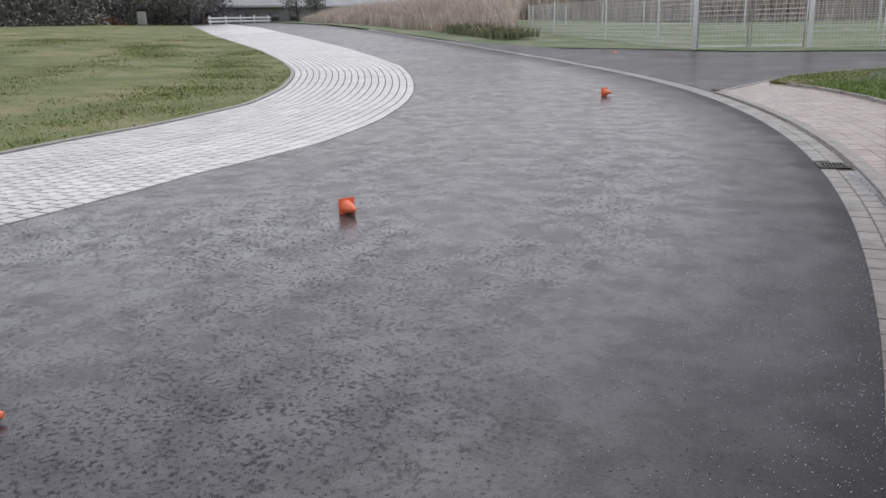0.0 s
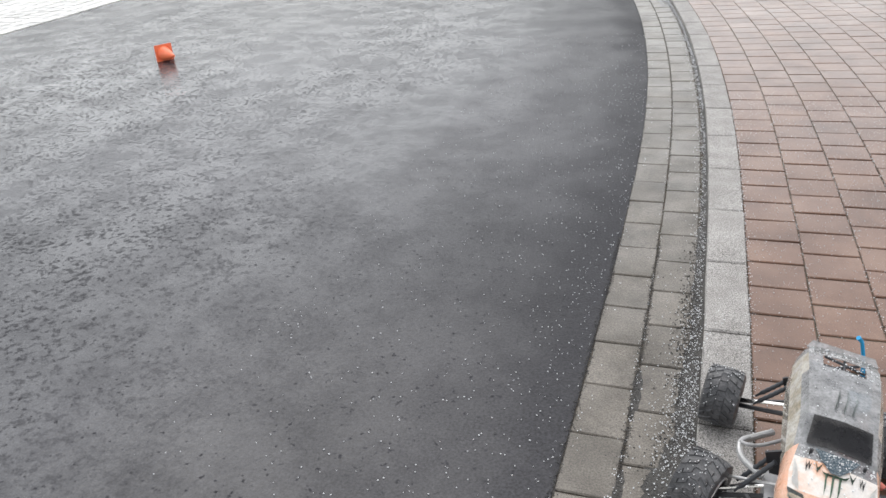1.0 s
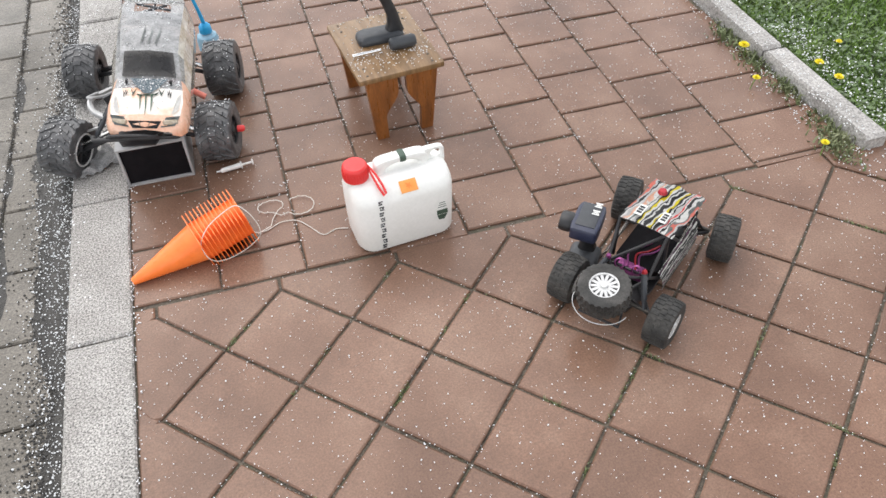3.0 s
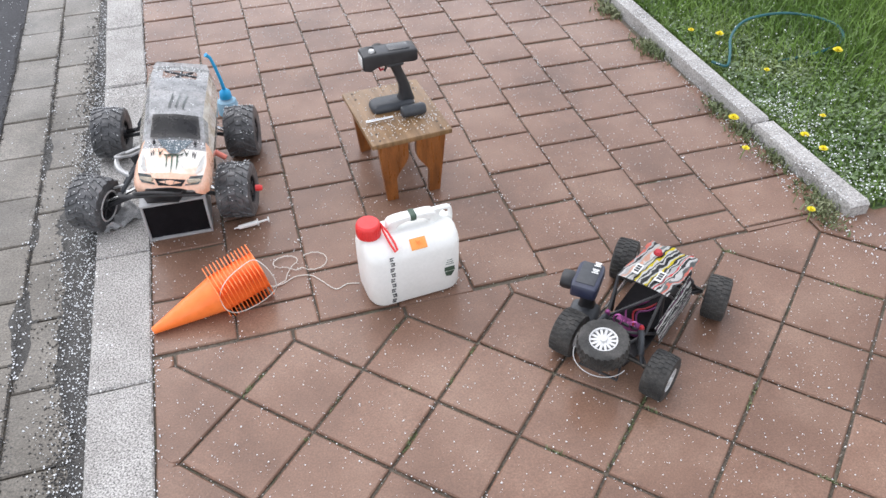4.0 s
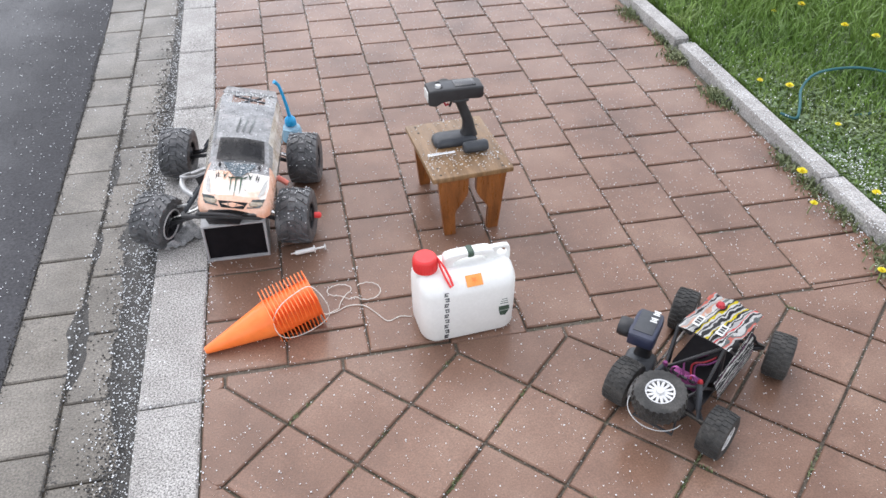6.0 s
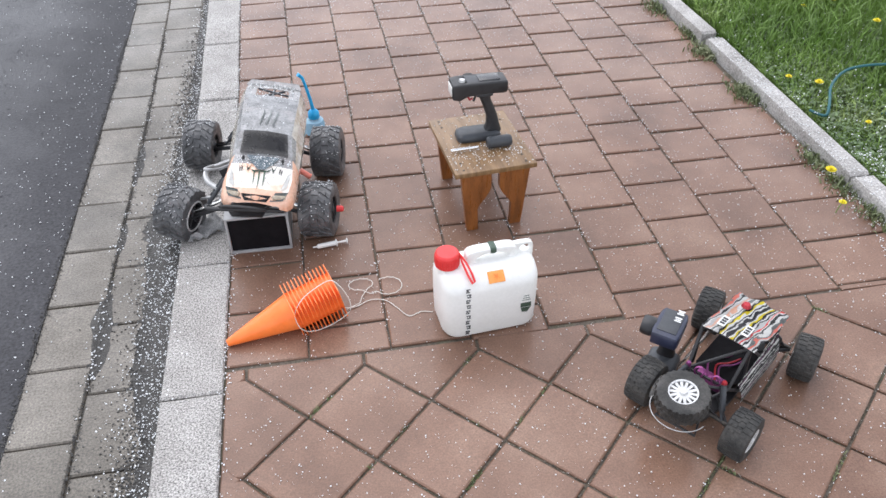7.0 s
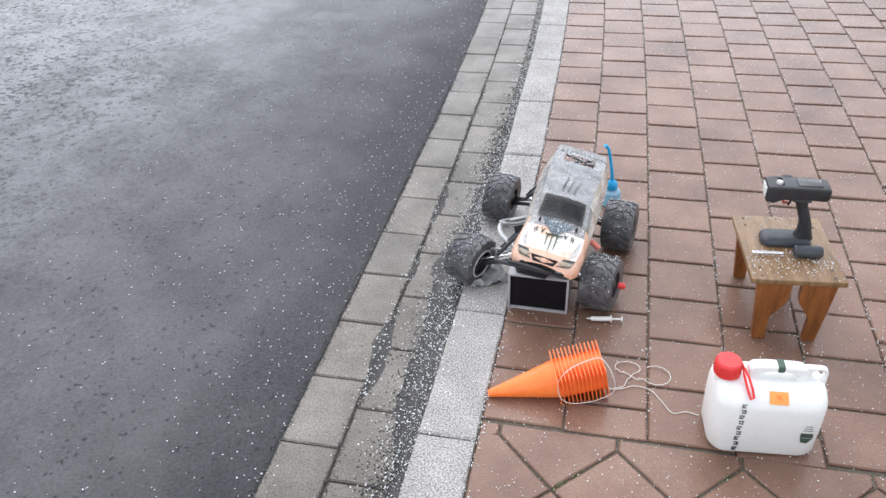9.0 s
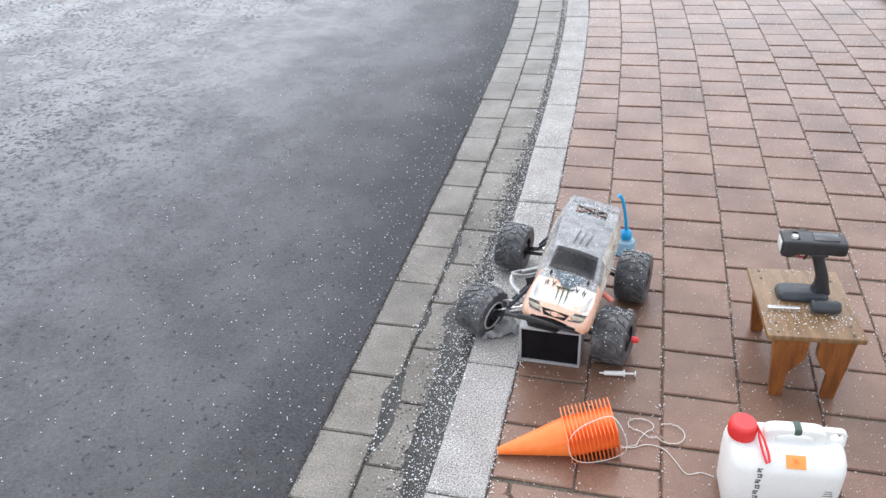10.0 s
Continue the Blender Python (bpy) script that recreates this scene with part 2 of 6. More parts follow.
M_RIM = surface("silver_rim", [(0.5, 0.5, 0.5), (0.64, 0.64, 0.63)], 30, (0.3, 0.45), 0.1, 200)
M_STRING = surface("white_string", [(0.62, 0.6, 0.55), (0.72, 0.7, 0.66)], 200, (0.7, 0.9))
M_YELLOW = surface("dandelion_yellow", [(0.72, 0.58, 0.01), (0.8, 0.7, 0.03)], 60, (0.6, 0.8), 0.15, 400)
M_PEACH = surface("peach_paint", [(0.74, 0.38, 0.24), (0.82, 0.55, 0.42)], 25, (0.2, 0.4), 0.08, 150, clear=0.5)
M_HOOD = surface("white_peach_paint", [(0.75, 0.36, 0.19), (0.74, 0.68, 0.62), (0.76, 0.75, 0.73)], 14, (0.22, 0.4), 0.08, 150, clear=0.5)
M_SHELLWHITE = surface("white_paint", [(0.68, 0.68, 0.66), (0.78, 0.78, 0.76)], 25, (0.25, 0.4), 0.08, 150, clear=0.5)
M_SHELL = surface("scuffed_clear_shell", [(0.22, 0.225, 0.23), (0.34, 0.345, 0.35), (0.5, 0.505, 0.51)], 30, (0.18, 0.4), 0.3, 160, alpha=0.6, clear=0.4)
M_SHELLSIDE = surface("yellowed_clear_shell", [(0.42, 0.36, 0.25), (0.66, 0.62, 0.54), (0.82, 0.81, 0.78)], 26, (0.08, 0.2), 0.25, 120, alpha=0.75, clear=1.0)
M_SALMON = surface("salmon_silicone", [(0.68, 0.17, 0.12), (0.78, 0.24, 0.18)], 40, (0.35, 0.5), 0.06, 150)
M_SMOKE = surface("smoked_window", [(0.012, 0.012, 0.014), (0.03, 0.03, 0.034)], 25, (0.2, 0.4), 0.3, 200, clear=0.3)
M_DARKVOID = surface("dark_interior", [(0.005, 0.0045, 0.006), (0.009, 0.008, 0.01)], 20, (0.6, 0.8), spec=0.15)
M_MAUVE = surface("purple_anodised", [(0.17, 0.04, 0.13), (0.26, 0.06, 0.2)], 30, (0.25, 0.4), metal=0.6)
M_CRIMSON = surface("red_anodised", [(0.3, 0.015, 0.025), (0.42, 0.03, 0.04)], 30, (0.25, 0.4), metal=0.4)
M_NAVY = surface("navy_plastic", [(0.018, 0.022, 0.045), (0.03, 0.036, 0.07)], 30, (0.3, 0.45), 0.1, 200)
M_CLOTH = surface("grey_cloth", [(0.25, 0.25, 0.25), (0.36, 0.36, 0.36)], 30, (0.8, 0.95), 0.35, 350, 0.001, 300)
M_LABEL = surface("orange_label", [(0.8, 0.3, 0.06), (0.86, 0.36, 0.1)], 60, (0.4, 0.5))
M_GREENINK = surface("dark_green_ink", [(0.03, 0.06, 0.04), (0.06, 0.1, 0.07)], 60, (0.4, 0.5))
M_CLAW = surface("green_black_print", [(0.012, 0.02, 0.014), (0.05, 0.13, 0.07)], 90, (0.35, 0.5))
M_BARK = surface("bark", [(0.06, 0.05, 0.04), (0.11, 0.095, 0.08)], 4, (0.8, 0.95), 0.3, 30, 0.01, 20)
# distant leaves paled towards grey: haze is put into the colour
M_HAZELEAF = surface("haze_grey_twigs", [(0.2, 0.205, 0.185), (0.28, 0.285, 0.265)], 0.6, (0.5, 0.7), 0.0, tint=0.15)
# dark thicket lightened, the hazy air before it is in the base colour
M_HAZETHICKET = surface("haze_paled_twigs", [(0.13, 0.13, 0.142), (0.19, 0.188, 0.2)], 0.5, (0.6, 0.8), 0.0, tint=0.2)
M_HEATH = surface("heath", [(0.2, 0.1, 0.065), (0.28, 0.15, 0.1)], 0.8, (0.6, 0.8), 0.0, tint=0.2)
M_ROOF = surface("grey_roof_sheet", [(0.42, 0.43, 0.45), (0.5, 0.51, 0.53)], 0.2, (0.5, 0.6), 0.05, 3)
# dark front drawn lighter: its colour carries the haze of the distance
M_HAZEFACADE = surface("haze_paled_facade", [(0.17, 0.17, 0.178), (0.22, 0.22, 0.228)], 0.3, (0.6, 0.8), 0.15, 2)
M_GLASS = surface("dark_window_glass", [(0.02, 0.025, 0.03), (0.04, 0.045, 0.05)], 1, (0.08, 0.15))
M_HOSE = surface("teal_hose", [(0.008, 0.075, 0.085), (0.016, 0.11, 0.12)], 20, (0.5, 0.65))


# ---- mesh helpers ----
def finish(bm, name, material, smooth=False):
    me = bpy.data.meshes.new(name)
    bmesh.ops.recalc_face_normals(bm, faces=bm.faces[:])
    bm.to_mesh(me)
    bm.free()
    for mm in (material if isinstance(material, (list, tuple)) else [material]):
        me.materials.append(mm)
    if smooth:
        me.shade_smooth()
        me.set_sharp_from_angle(angle=radians(40))
    return me


def part(name, bm, material, parent, label="", smooth=True):
    """Links a bmesh as one mesh object under a thing or a part."""
    ob = new(name, finish(bm, name, material, smooth))
    ob.parent = parent
    if label:
        tagged(ob, label)
    return ob


def thing(name, m, label, category, group="", kind=""):
    ob = new(name)
    ob.empty_display_size = 0.05
    ob.matrix_basis = m
    return tagged(ob, label, category, group, kind)


def solid(name, bm, material, label, category="", group="", kind="", m=None, smooth=False):
    ob = new(name, finish(bm, name, material, smooth))
    if m is not None:
        ob.matrix_basis = m
    return tagged(ob, label, category, group, kind)


def box(size, centre=(0, 0, 0), bevel=0.0, m=None, bm=None, segs=2, taper=None):
    own = bmesh.new()
    bmesh.ops.create_cube(own, size=1.0)
    for v in own.verts:
        v.co = Vector((v.co.x * size[0], v.co.y * size[1], v.co.z * size[2]))
        if taper and v.co.z > 0:
            v.co.x *= taper[0]
            v.co.y *= taper[1]
    if bevel:
        bmesh.ops.bevel(own, geom=own.edges[:], offset=bevel, segments=segs, affect="EDGES", profile=0.5)
    t = (m or Matrix()) @ Matrix.Translation(centre)
    bmesh.ops.transform(own, matrix=t, verts=own.verts[:])
    return merge(bm, own)


def merge(bm, own):
    if bm is None:
        return own
    me = bpy.data.meshes.new("tmp")
    own.to_mesh(me)
    own.free()
    bm.from_mesh(me)
    bpy.data.meshes.remove(me)
    return bm


def lathe(profile, segs=24, m=None, bm=None):
    """Turns (radius, height) rows about z."""
    own = bmesh.new()
    rings = []
    for r, z in profile:
        if r < 1e-6:
            rings.append([own.verts.new((0, 0, z))])
        else:
            rings.append([own.verts.new((r * math.cos(2 * math.pi * i / segs), r * math.sin(2 * math.pi * i / segs), z)) for i in range(segs)])
    for a, b in zip(rings, rings[1:]):
        for i in range(segs):
            j = (i + 1) % segs
            q = [a[i % len(a)], a[j % len(a)], b[j % len(b)], b[i % len(b)]]
            q = list(dict.fromkeys(q))
            if len(q) > 2:
                own.faces.new(q)
    if m is not None:
        bmesh.ops.transform(own, matrix=m, verts=own.verts[:])
    return merge(bm, own)


def tube(pts, r, segs=8, bm=None, closed=False):
    """A round rod along points; r is one radius or one for each point."""
    own = bmesh.new()
    pts = [Vector(p) for p in pts]
    n = len(pts)
    rings = []
    for i, p in enumerate(pts):
        a = pts[(i - 1) % n] if (closed or i > 0) else p
        b = pts[(i + 1) % n] if (closed or i < n - 1) else p
        d = (b - a).normalized()
        up = Vector((0, 0, 1)) if abs(d.z) < 0.9 else Vector((1, 0, 0))
        u = d.cross(up).normalized()
        w = u.cross(d)
        rr = r[i] if isinstance(r, (list, tuple)) else r
        rings.append([own.verts.new(p + rr * (math.cos(2 * math.pi * k / segs) * u + math.sin(2 * math.pi * k / segs) * w)) for k in range(segs)])
    for i in range(n if closed else n - 1):
        a, b = rings[i], rings[(i + 1) % n]
        for k in range(segs):
            own.faces.new((a[k], a[(k + 1) % segs], b[(k + 1) % segs], b[k]))
    if not closed:
        own.faces.new(rings[0])
        own.faces.new(rings[-1][::-1])
    return merge(bm, own)


def eased(pts, n=5):
    """Points of a smooth curve through pts."""
    p = [Vector(q) for q in pts]
    p = [p[0] * 2 - p[1]] + p + [p[-1] * 2 - p[-2]]
    out = []
    for a, b, c, d in zip(p, p[1:], p[2:], p[3:]):
        for k in range(n):
            t = k / n
            out.append(0.5 * (2 * b + (c - a) * t + (2 * a - 5 * b + 4 * c - d) * t * t + (3 * b - a - 3 * c + d) * t ** 3))
    return out + [p[-2]]


def prism(poly, z0, z1, bevel=0.0, bm=None, m=None):
    """A slab with the outline poly (x, y), from z0 to z1, its upper edge chamfered."""
    own = bmesh.new()
    c = Vector((sum(p[0] for p in poly) / len(poly), sum(p[1] for p in poly) / len(poly)))
    low = [own.verts.new((p[0], p[1], z0)) for p in poly]
    if bevel:
        mid = [own.verts.new((p[0], p[1], z1 - bevel)) for p in poly]
        top = []
        for p in poly:
            d = c - Vector(p[:2])
            q = Vector(p[:2]) + d.normalized() * bevel * 1.3
            top.append(own.verts.new((q.x, q.y, z1)))
        rows = [low, mid, top]
    else:
        rows = [low, [own.verts.new((p[0], p[1], z1)) for p in poly]]
    k = len(poly)
    for a, b in zip(rows, rows[1:]):
        for i in range(k):
            own.faces.new((a[i], a[(i + 1) % k], b[(i + 1) % k], b[i]))
    own.faces.new(rows[-1])
    own.faces.new(rows[0][::-1])
    if m is not None:
        bmesh.ops.transform(own, matrix=m, verts=own.verts[:])
    return merge(bm, own)


def loft(sections, bm=None, cap=True):
    """Skins closed rings of equal length."""
    own = bmesh.new()
    rings = [[own.verts.new(p) for p in s] for s in sections]
    k = len(rings[0])
    for a, b in zip(rings, rings[1:]):
        for i in range(k):
            own.faces.new((a[i], a[(i + 1) % k], b[(i + 1) % k], b[i]))
    if cap:
        own.faces.new(rings[0][::-1])
        own.faces.new(rings[-1])
    return merge(bm, own)


def round_rect(w, h, r, z=0.0, n=5):
    """Ring of a rounded rectangle w by h about the origin."""
    out = []
    for cx, cy, a0 in ((w / 2 - r, h / 2 - r, 0), (-w / 2 + r, h / 2 - r, 90), (-w / 2 + r, -h / 2 + r, 180), (w / 2 - r, -h / 2 + r, 270)):
        for i in range(n):
            a = radians(a0 + 90 * i / (n - 1))
            out.append((cx + r * math.cos(a), cy + r * math.sin(a), z))
    return out


# ---- plan of the street ----
EDGE_X = -1.04
BENDS = ((0.95, 3.0, 0.016), (3.0, 12.8, 0.0347), (12.8, 20.0, 0.025), (20.0, 28.0, 0.0098), (28.0, 36.0, 0.0189),
         (36.0, 46.0, 0.0102), (46.0, 130.0, -0.0012))      # from, to, curvature of the road's near edge
AXIS = [(EDGE_X, 0.0, 0.0)]
for n in range(1400):
    ax0, ay0, th = AXIS[-1]
    th += 0.1 * sum(k for a, b, k in BENDS if a <= n * 0.1 < b)
    AXIS.append((ax0 - 0.1 * math.sin(th), ay0 + 0.1 * math.cos(th), th))


def street(s, off):
    """Place on the plan: s metres along the road's near edge (s = y where it is straight), off metres towards the road."""
    if s <= 0:
        return Vector((EDGE_X - off, s))
    n = min(int(s * 10), 1398)
    f = s * 10 - n
    x0, y0, t0 = AXIS[n]
    x1, y1, t1 = AXIS[n + 1]
    t = t0 + f * (t1 - t0)
    return Vector((x0 + f * (x1 - x0) - off * math.cos(t), y0 + f * (y1 - y0) - off * math.sin(t)))


def rise(s):
    """How far the ground climbs towards the far end of the street."""
    return float(np.interp(s, (28, 34, 40, 48, 55, 65, 75, 100, 140), (0, 0.07, 0.255, 0.6, 0.9, 1.25, 1.53, 1.865, 2.3)))


KNOTS = (-4, 3, 7, 10, 13, 17, 22, 30, 45, 60, 130)


def far_side(s):
    """Offset of the far side of the road."""
    return float(np.interp(s, KNOTS, (6.68, 6.71, 6.6, 6.15, 5.98, 5.9, 5.82, 5.71, 5.79, 5.9, 5.7)))


def lawn_side(s):
    """Offset of the far side of the light strip."""
    return float(np.interp(s, KNOTS, (10.3, 10.32, 10.36, 10.25, 9.8, 9.3, 9.26, 9.52, 9.94, 10.58, 10.59)))


def heading(s):
    """The street's turn at s, in degrees."""
    return math.degrees(AXIS[max(0, min(int(s * 10 + 0.5), 1398))][2])


TURN = 0.0328
FARM = Matrix.Translation((-1.0738, 2.9996, 0)) @ Matrix.Rotation(TURN, 4, "Z") @ Matrix.Translation((1.04, -3.0, 0))     # the far side lies in axes turned with the bend


def afar(x, y):
    return (FARM @ Vector((x, y, 0))).to_2d()


def strip(offs, stations, zs):
    """A sheet along the street between offsets, with a height at each."""
    bm = bmesh.new()
    across = bm.loops.layers.uv.new("across")
    rows = []
    for s in stations:
        row = []
        for o, z in zip(offs, zs):
            p = street(s, o(s) if callable(o) else o)
            row.append(bm.verts.new((p.x, p.y, z + rise(s))))
        rows.append(row)
    offs = [o(3.0) if callable(o) else o for o in offs]
    for n, (a, b) in enumerate(zip(rows, rows[1:])):
        for i in range(len(offs) - 1):
            f = bm.faces.new((a[i], b[i], b[i + 1], a[i + 1]))
            for lp, (o, s) in zip(f.loops, ((offs[i], stations[n]), (offs[i], stations[n + 1]), (offs[i + 1], stations[n + 1]), (offs[i + 1], stations[n]))):
                lp[across].uv = (o, s)
    return bm


def many(name, verts, faces, material, label, category, parent=None, smooth=False):
    """One object of kind stuff from plain lists."""
    me = bpy.data.meshes.new(name)
    me.from_pydata(verts, [], faces)
    me.materials.append(material)
    if smooth:
        me.shade_smooth()
    ob = new(name, me)
    if parent is not None:
        ob.parent = parent
    return tagged(ob, label, "" if parent is not None else category, kind="stuff")


def block(poly, z0, z1, bev, verts, faces, lift=None):
    """Adds a chamfered slab to plain lists; lift raises each corner."""
    lift = lift or [0.0] * len(poly)
    k, b = len(poly), len(verts)
    c = Vector((sum(p[0] for p in poly) / k, sum(p[1] for p in poly) / k))
    for p, u in zip(poly, lift):
        verts.append((p[0], p[1], z0 + u))
    for p, u in zip(poly, lift):
        verts.append((p[0], p[1], z1 - bev + u))
    for p, u in zip(poly, lift):
        q = Vector((p[0], p[1])) + (c - Vector((p[0], p[1]))).normalized() * bev * 1.3
        verts.append((q.x, q.y, z1 + u))
    for lv in (0, 1):
        for i in range(k):
            j = (i + 1) % k
            faces.append((b + lv * k + i, b + lv * k + j, b + (lv + 1) * k + j, b + (lv + 1) * k + i))
    faces.append(tuple(b + 2 * k + i for i in range(k)))


def clipped(poly, a, b, c):
    """The part of poly where a*x + b*y <= c."""
    out = []
    for i, p in enumerate(poly):
        q = poly[(i + 1) % len(poly)]
        dp, dq = a * p[0] + b * p[1] - c, a * q[0] + b * q[1] - c
        if dp <= 0:
            out.append(p)
        if dp * dq < 0:
            t = dp / (dp - dq)
            out.append((p[0] + t * (q[0] - p[0]), p[1] + t * (q[1] - p[1])))
    return out


def inset(poly, d):
    """poly drawn in by d on every side (convex, counter-clockwise)."""
    out, k = [], len(poly)
    for i in range(k):
        p0, p, p1 = Vector(poly[i - 1]), Vector(poly[i]), Vector(poly[(i + 1) % k])
        e0, e1 = (p - p0).normalized(), (p1 - p).normalized()
        n0, n1 = Vector((-e0.y, e0.x)), Vector((-e1.y, e1.x))
        bis = n0 + n1
        out.append(tuple(p + bis * (d / max(0.35, 1 + n0.dot(n1)))))
    return out


def area(poly):
    return 0.5 * sum(poly[i][0] * poly[(i + 1) % len(poly)][1] - poly[(i + 1) % len(poly)][0] * poly[i][1] for i in range(len(poly)))


STATIONS = [-40, -20, -10, -5, 0, 2, 3] + [3 + 0.6 * i for i in range(1, 27)] + [20 + i for i in range(36)] + [57, 60, 65, 70, 75, 80, 85, 90, 95, 100, 110, 120, 130, 136]


def edge_off(s):
    """Offset of the edging stones' face from the road's near edge."""
    return float(np.interp(s, (0, 1, 3, 12, 15, 16.5, 17.5, 18.2), (-2.32, -2.29, -2.27, -2.3, -2.37, -2.3, -2.12, -1.95)))



# ---- ground, road and verges ----
gb = bmesh.new()
bmesh.ops.create_grid(gb, x_segments=60, y_segments=60, size=900)
for v in gb.verts:
    v.co.z = -0.14
solid("ground", gb, M_MEADOW, "rough grassland reaching to the horizon", "ground", kind="structure")

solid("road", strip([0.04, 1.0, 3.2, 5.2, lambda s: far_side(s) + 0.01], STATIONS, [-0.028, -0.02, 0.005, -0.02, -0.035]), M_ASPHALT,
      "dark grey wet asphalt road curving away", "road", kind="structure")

# side road that joins behind the bend
sb = bmesh.new()
CORNER = [Vector(p) for p in ((-4.27, 16.5), (-4.06, 17.6), (-3.78, 18.7), (-3.42, 19.65), (-2.95, 20.6), (-2.42, 21.5), (-1.4, 22.75), (0.4, 24.1), (4.0, 25.6), (10.0, 27.6), (30.0, 33.0))]
BANK = [afar(30, 37.5), afar(3, 33.2), afar(-0.6, 33.0), afar(-5.5, 33.4), afar(-11.0, 37.2), Vector((-18.0, 36.2)), Vector((-21.0, 38.3)), street(46.5, -0.4)]      # far side of the side road
BANK_Z = [0, 0, 0, 0, 0, 0.17, 0.34, rise(46.5)]
MOUTH = [46, 44, 42, 40, 38, 36, 34, 32, 30, 27, 24, 21, 18]
sp = [street(16.6, -0.3)] + CORNER + BANK + [street(q, -0.28) for q in MOUTH]
cv = sb.verts.new((*afar(-5.0, 27.0), -0.018))
lift = [0.0] * (1 + len(CORNER)) + BANK_Z + [rise(q) for q in MOUTH]
ring = [sb.verts.new((p.x, p.y, -0.024 + q)) for p, q in zip(sp, lift)]
for i in range(len(ring)):
    sb.faces.new((cv, ring[i], ring[(i + 1) % len(ring)]))
across = sb.loops.layers.uv.new("across")
for f in sb.faces:
    for lp in f.loops:
        lp[across].uv = (0.3, 0.0)
solid("side_road", sb, M_ASPHALT, "wet grey asphalt side road joining the bend", "road", kind="structure")

# lawn inside the bend, slightly mounded
LAWN_O, LAWN_Z = (0.1, 0.6, 3.4, 6.9, 10.9, 22.0, 45.0, 80.0), (0.0, 0.012, 0.1, 0.26, 0.45, 0.75, 1.0, 1.2)
line = np.array(AXIS)[:1300:2, :2]


def swell(x, y, o):
    """Gentle unevenness of the lawn, none at its edge."""
    return 0.05 * math.sin(x * 0.9) * math.cos(y * 0.7) * min(1.0, max(0.0, o) / 3)



def lawn_z(x, y):
    """Height of the lawn: it follows the street and climbs away from it."""
    d2 = (line[:, 0] - x) ** 2 + (line[:, 1] - y) ** 2
    n = int(np.argmin(d2))
    th = AXIS[2 * n][2]
    side = -((x - line[n, 0]) * math.cos(th) + (y - line[n, 1]) * math.sin(th))
    d = math.copysign(math.sqrt(float(d2[n])), side) - lawn_side(n * 0.2)
    return d, rise(n * 0.2) + float(np.interp(d, LAWN_O, LAWN_Z)) + swell(x, y, d)


lb = bmesh.new()
rows = []
for s in STATIONS:
    row = []
    for o, z in zip(LAWN_O[:6], LAWN_Z):
        p = street(s, lawn_side(s) + o)
        row.append(lb.verts.new((p.x, p.y, z + rise(s) + swell(p.x, p.y, o))))
    rows.append(row)
for a, b in zip(rows, rows[1:]):
    for i in range(len(a) - 1):
        lb.faces.new((a[i], b[i], b[i + 1], a[i + 1]))
# its far part, a rising sheet behind the bend
gx, gy = np.arange(-130, -14, 2.0), np.arange(-50, 100, 2.0)
grid = []
for x in gx:
    row = []
    for y in gy:
        d, z = lawn_z(float(x), float(y))
        row.append(lb.verts.new((x, y, z - 0.03)) if d > 10.0 and (x + 1.0) * 0.75 + y * 0.66 < 60 else None)
    grid.append(row)
for a, b in zip(grid, grid[1:]):
    for i in range(len(gy) - 1):
        if a[i] and b[i] and b[i + 1] and a[i + 1]:
            lb.faces.new((a[i], b[i], b[i + 1], a[i + 1]))
solid("lawn", lb, M_LAWN, "mown lawn with pale worn patches inside the bend", "lawn", kind="structure", smooth=True)

# verge to the right of the walkway and the green corner by the side road
vb = bmesh.new()
vs = [street(s, edge_off(s) - 0.06) for s in (0.15, 1, 2, 4, 6, 8, 10, 12, 14, 15.5, 16.5, 17.3, 17.9, 18.2)]
far = [Vector((9.0, y)) for y in (0.15, 1, 2, 4, 6.5, 9.5, 13, 18, 26)] + [p + Vector((0.13, -0.1)) for p in (CORNER[8], CORNER[6], CORNER[5], CORNER[4], CORNER[3])]
VERGE_IN, VERGE_OUT = vs, far
a = [vb.verts.new((p.x, p.y, 0.0)) for p in vs]
mid = [vb.verts.new((p.x + 0.35 * (q.x - p.x), p.y + 0.35 * (q.y - p.y), 0.03)) for p, q in zip(vs, far)]
c = [vb.verts.new((p.x, p.y, 0.06)) for p in far]
for i in range(len(vs) - 1):
    vb.faces.new((a[i], mid[i], mid[i + 1], a[i + 1]))
    vb.faces.new((mid[i], c[i], c[i + 1], mid[i + 1]))
solid("verge", vb, M_VERGE, "grass verge soil beside the walkway", "verge", kind="structure")

# strip of grass before the fence
fb = bmesh.new()
pa = [(*street(q, -0.42), rise(q)) for q in (136, 120, 100, 85, 75, 65, 57, 50)] + [(p.x, p.y, z + 0.01) for p, z in zip(BANK[::-1], BANK_Z[::-1])]
pb = [(-70, 190, 2.6), (-60, 170, 2.3), (-52, 150, 1.9), (-45, 135, 1.5), (-40, 120, 1.2), (-34, 105, 0.9), (-26, 95, 0.6), (-18, 90, 0.4), (-12, 88, 0.3), (-6, 86, 0.2),
      (0, 84, 0.1), (8, 84, 0.05), (18, 84, 0.02), (28, 84, 0.02), (40, 84, 0.02), (80, 84, 0.02)]
va = [fb.verts.new(p) for p in pa]
vm = [fb.verts.new((p[0] + 0.4 * (q[0] - p[0]), p[1] + 0.4 * (q[1] - p[1]), (0.02 if p[2] < 0.1 else 0.85 * p[2]))) for p, q in zip(pa, pb)]
vc = [fb.verts.new(p) for p in pb]
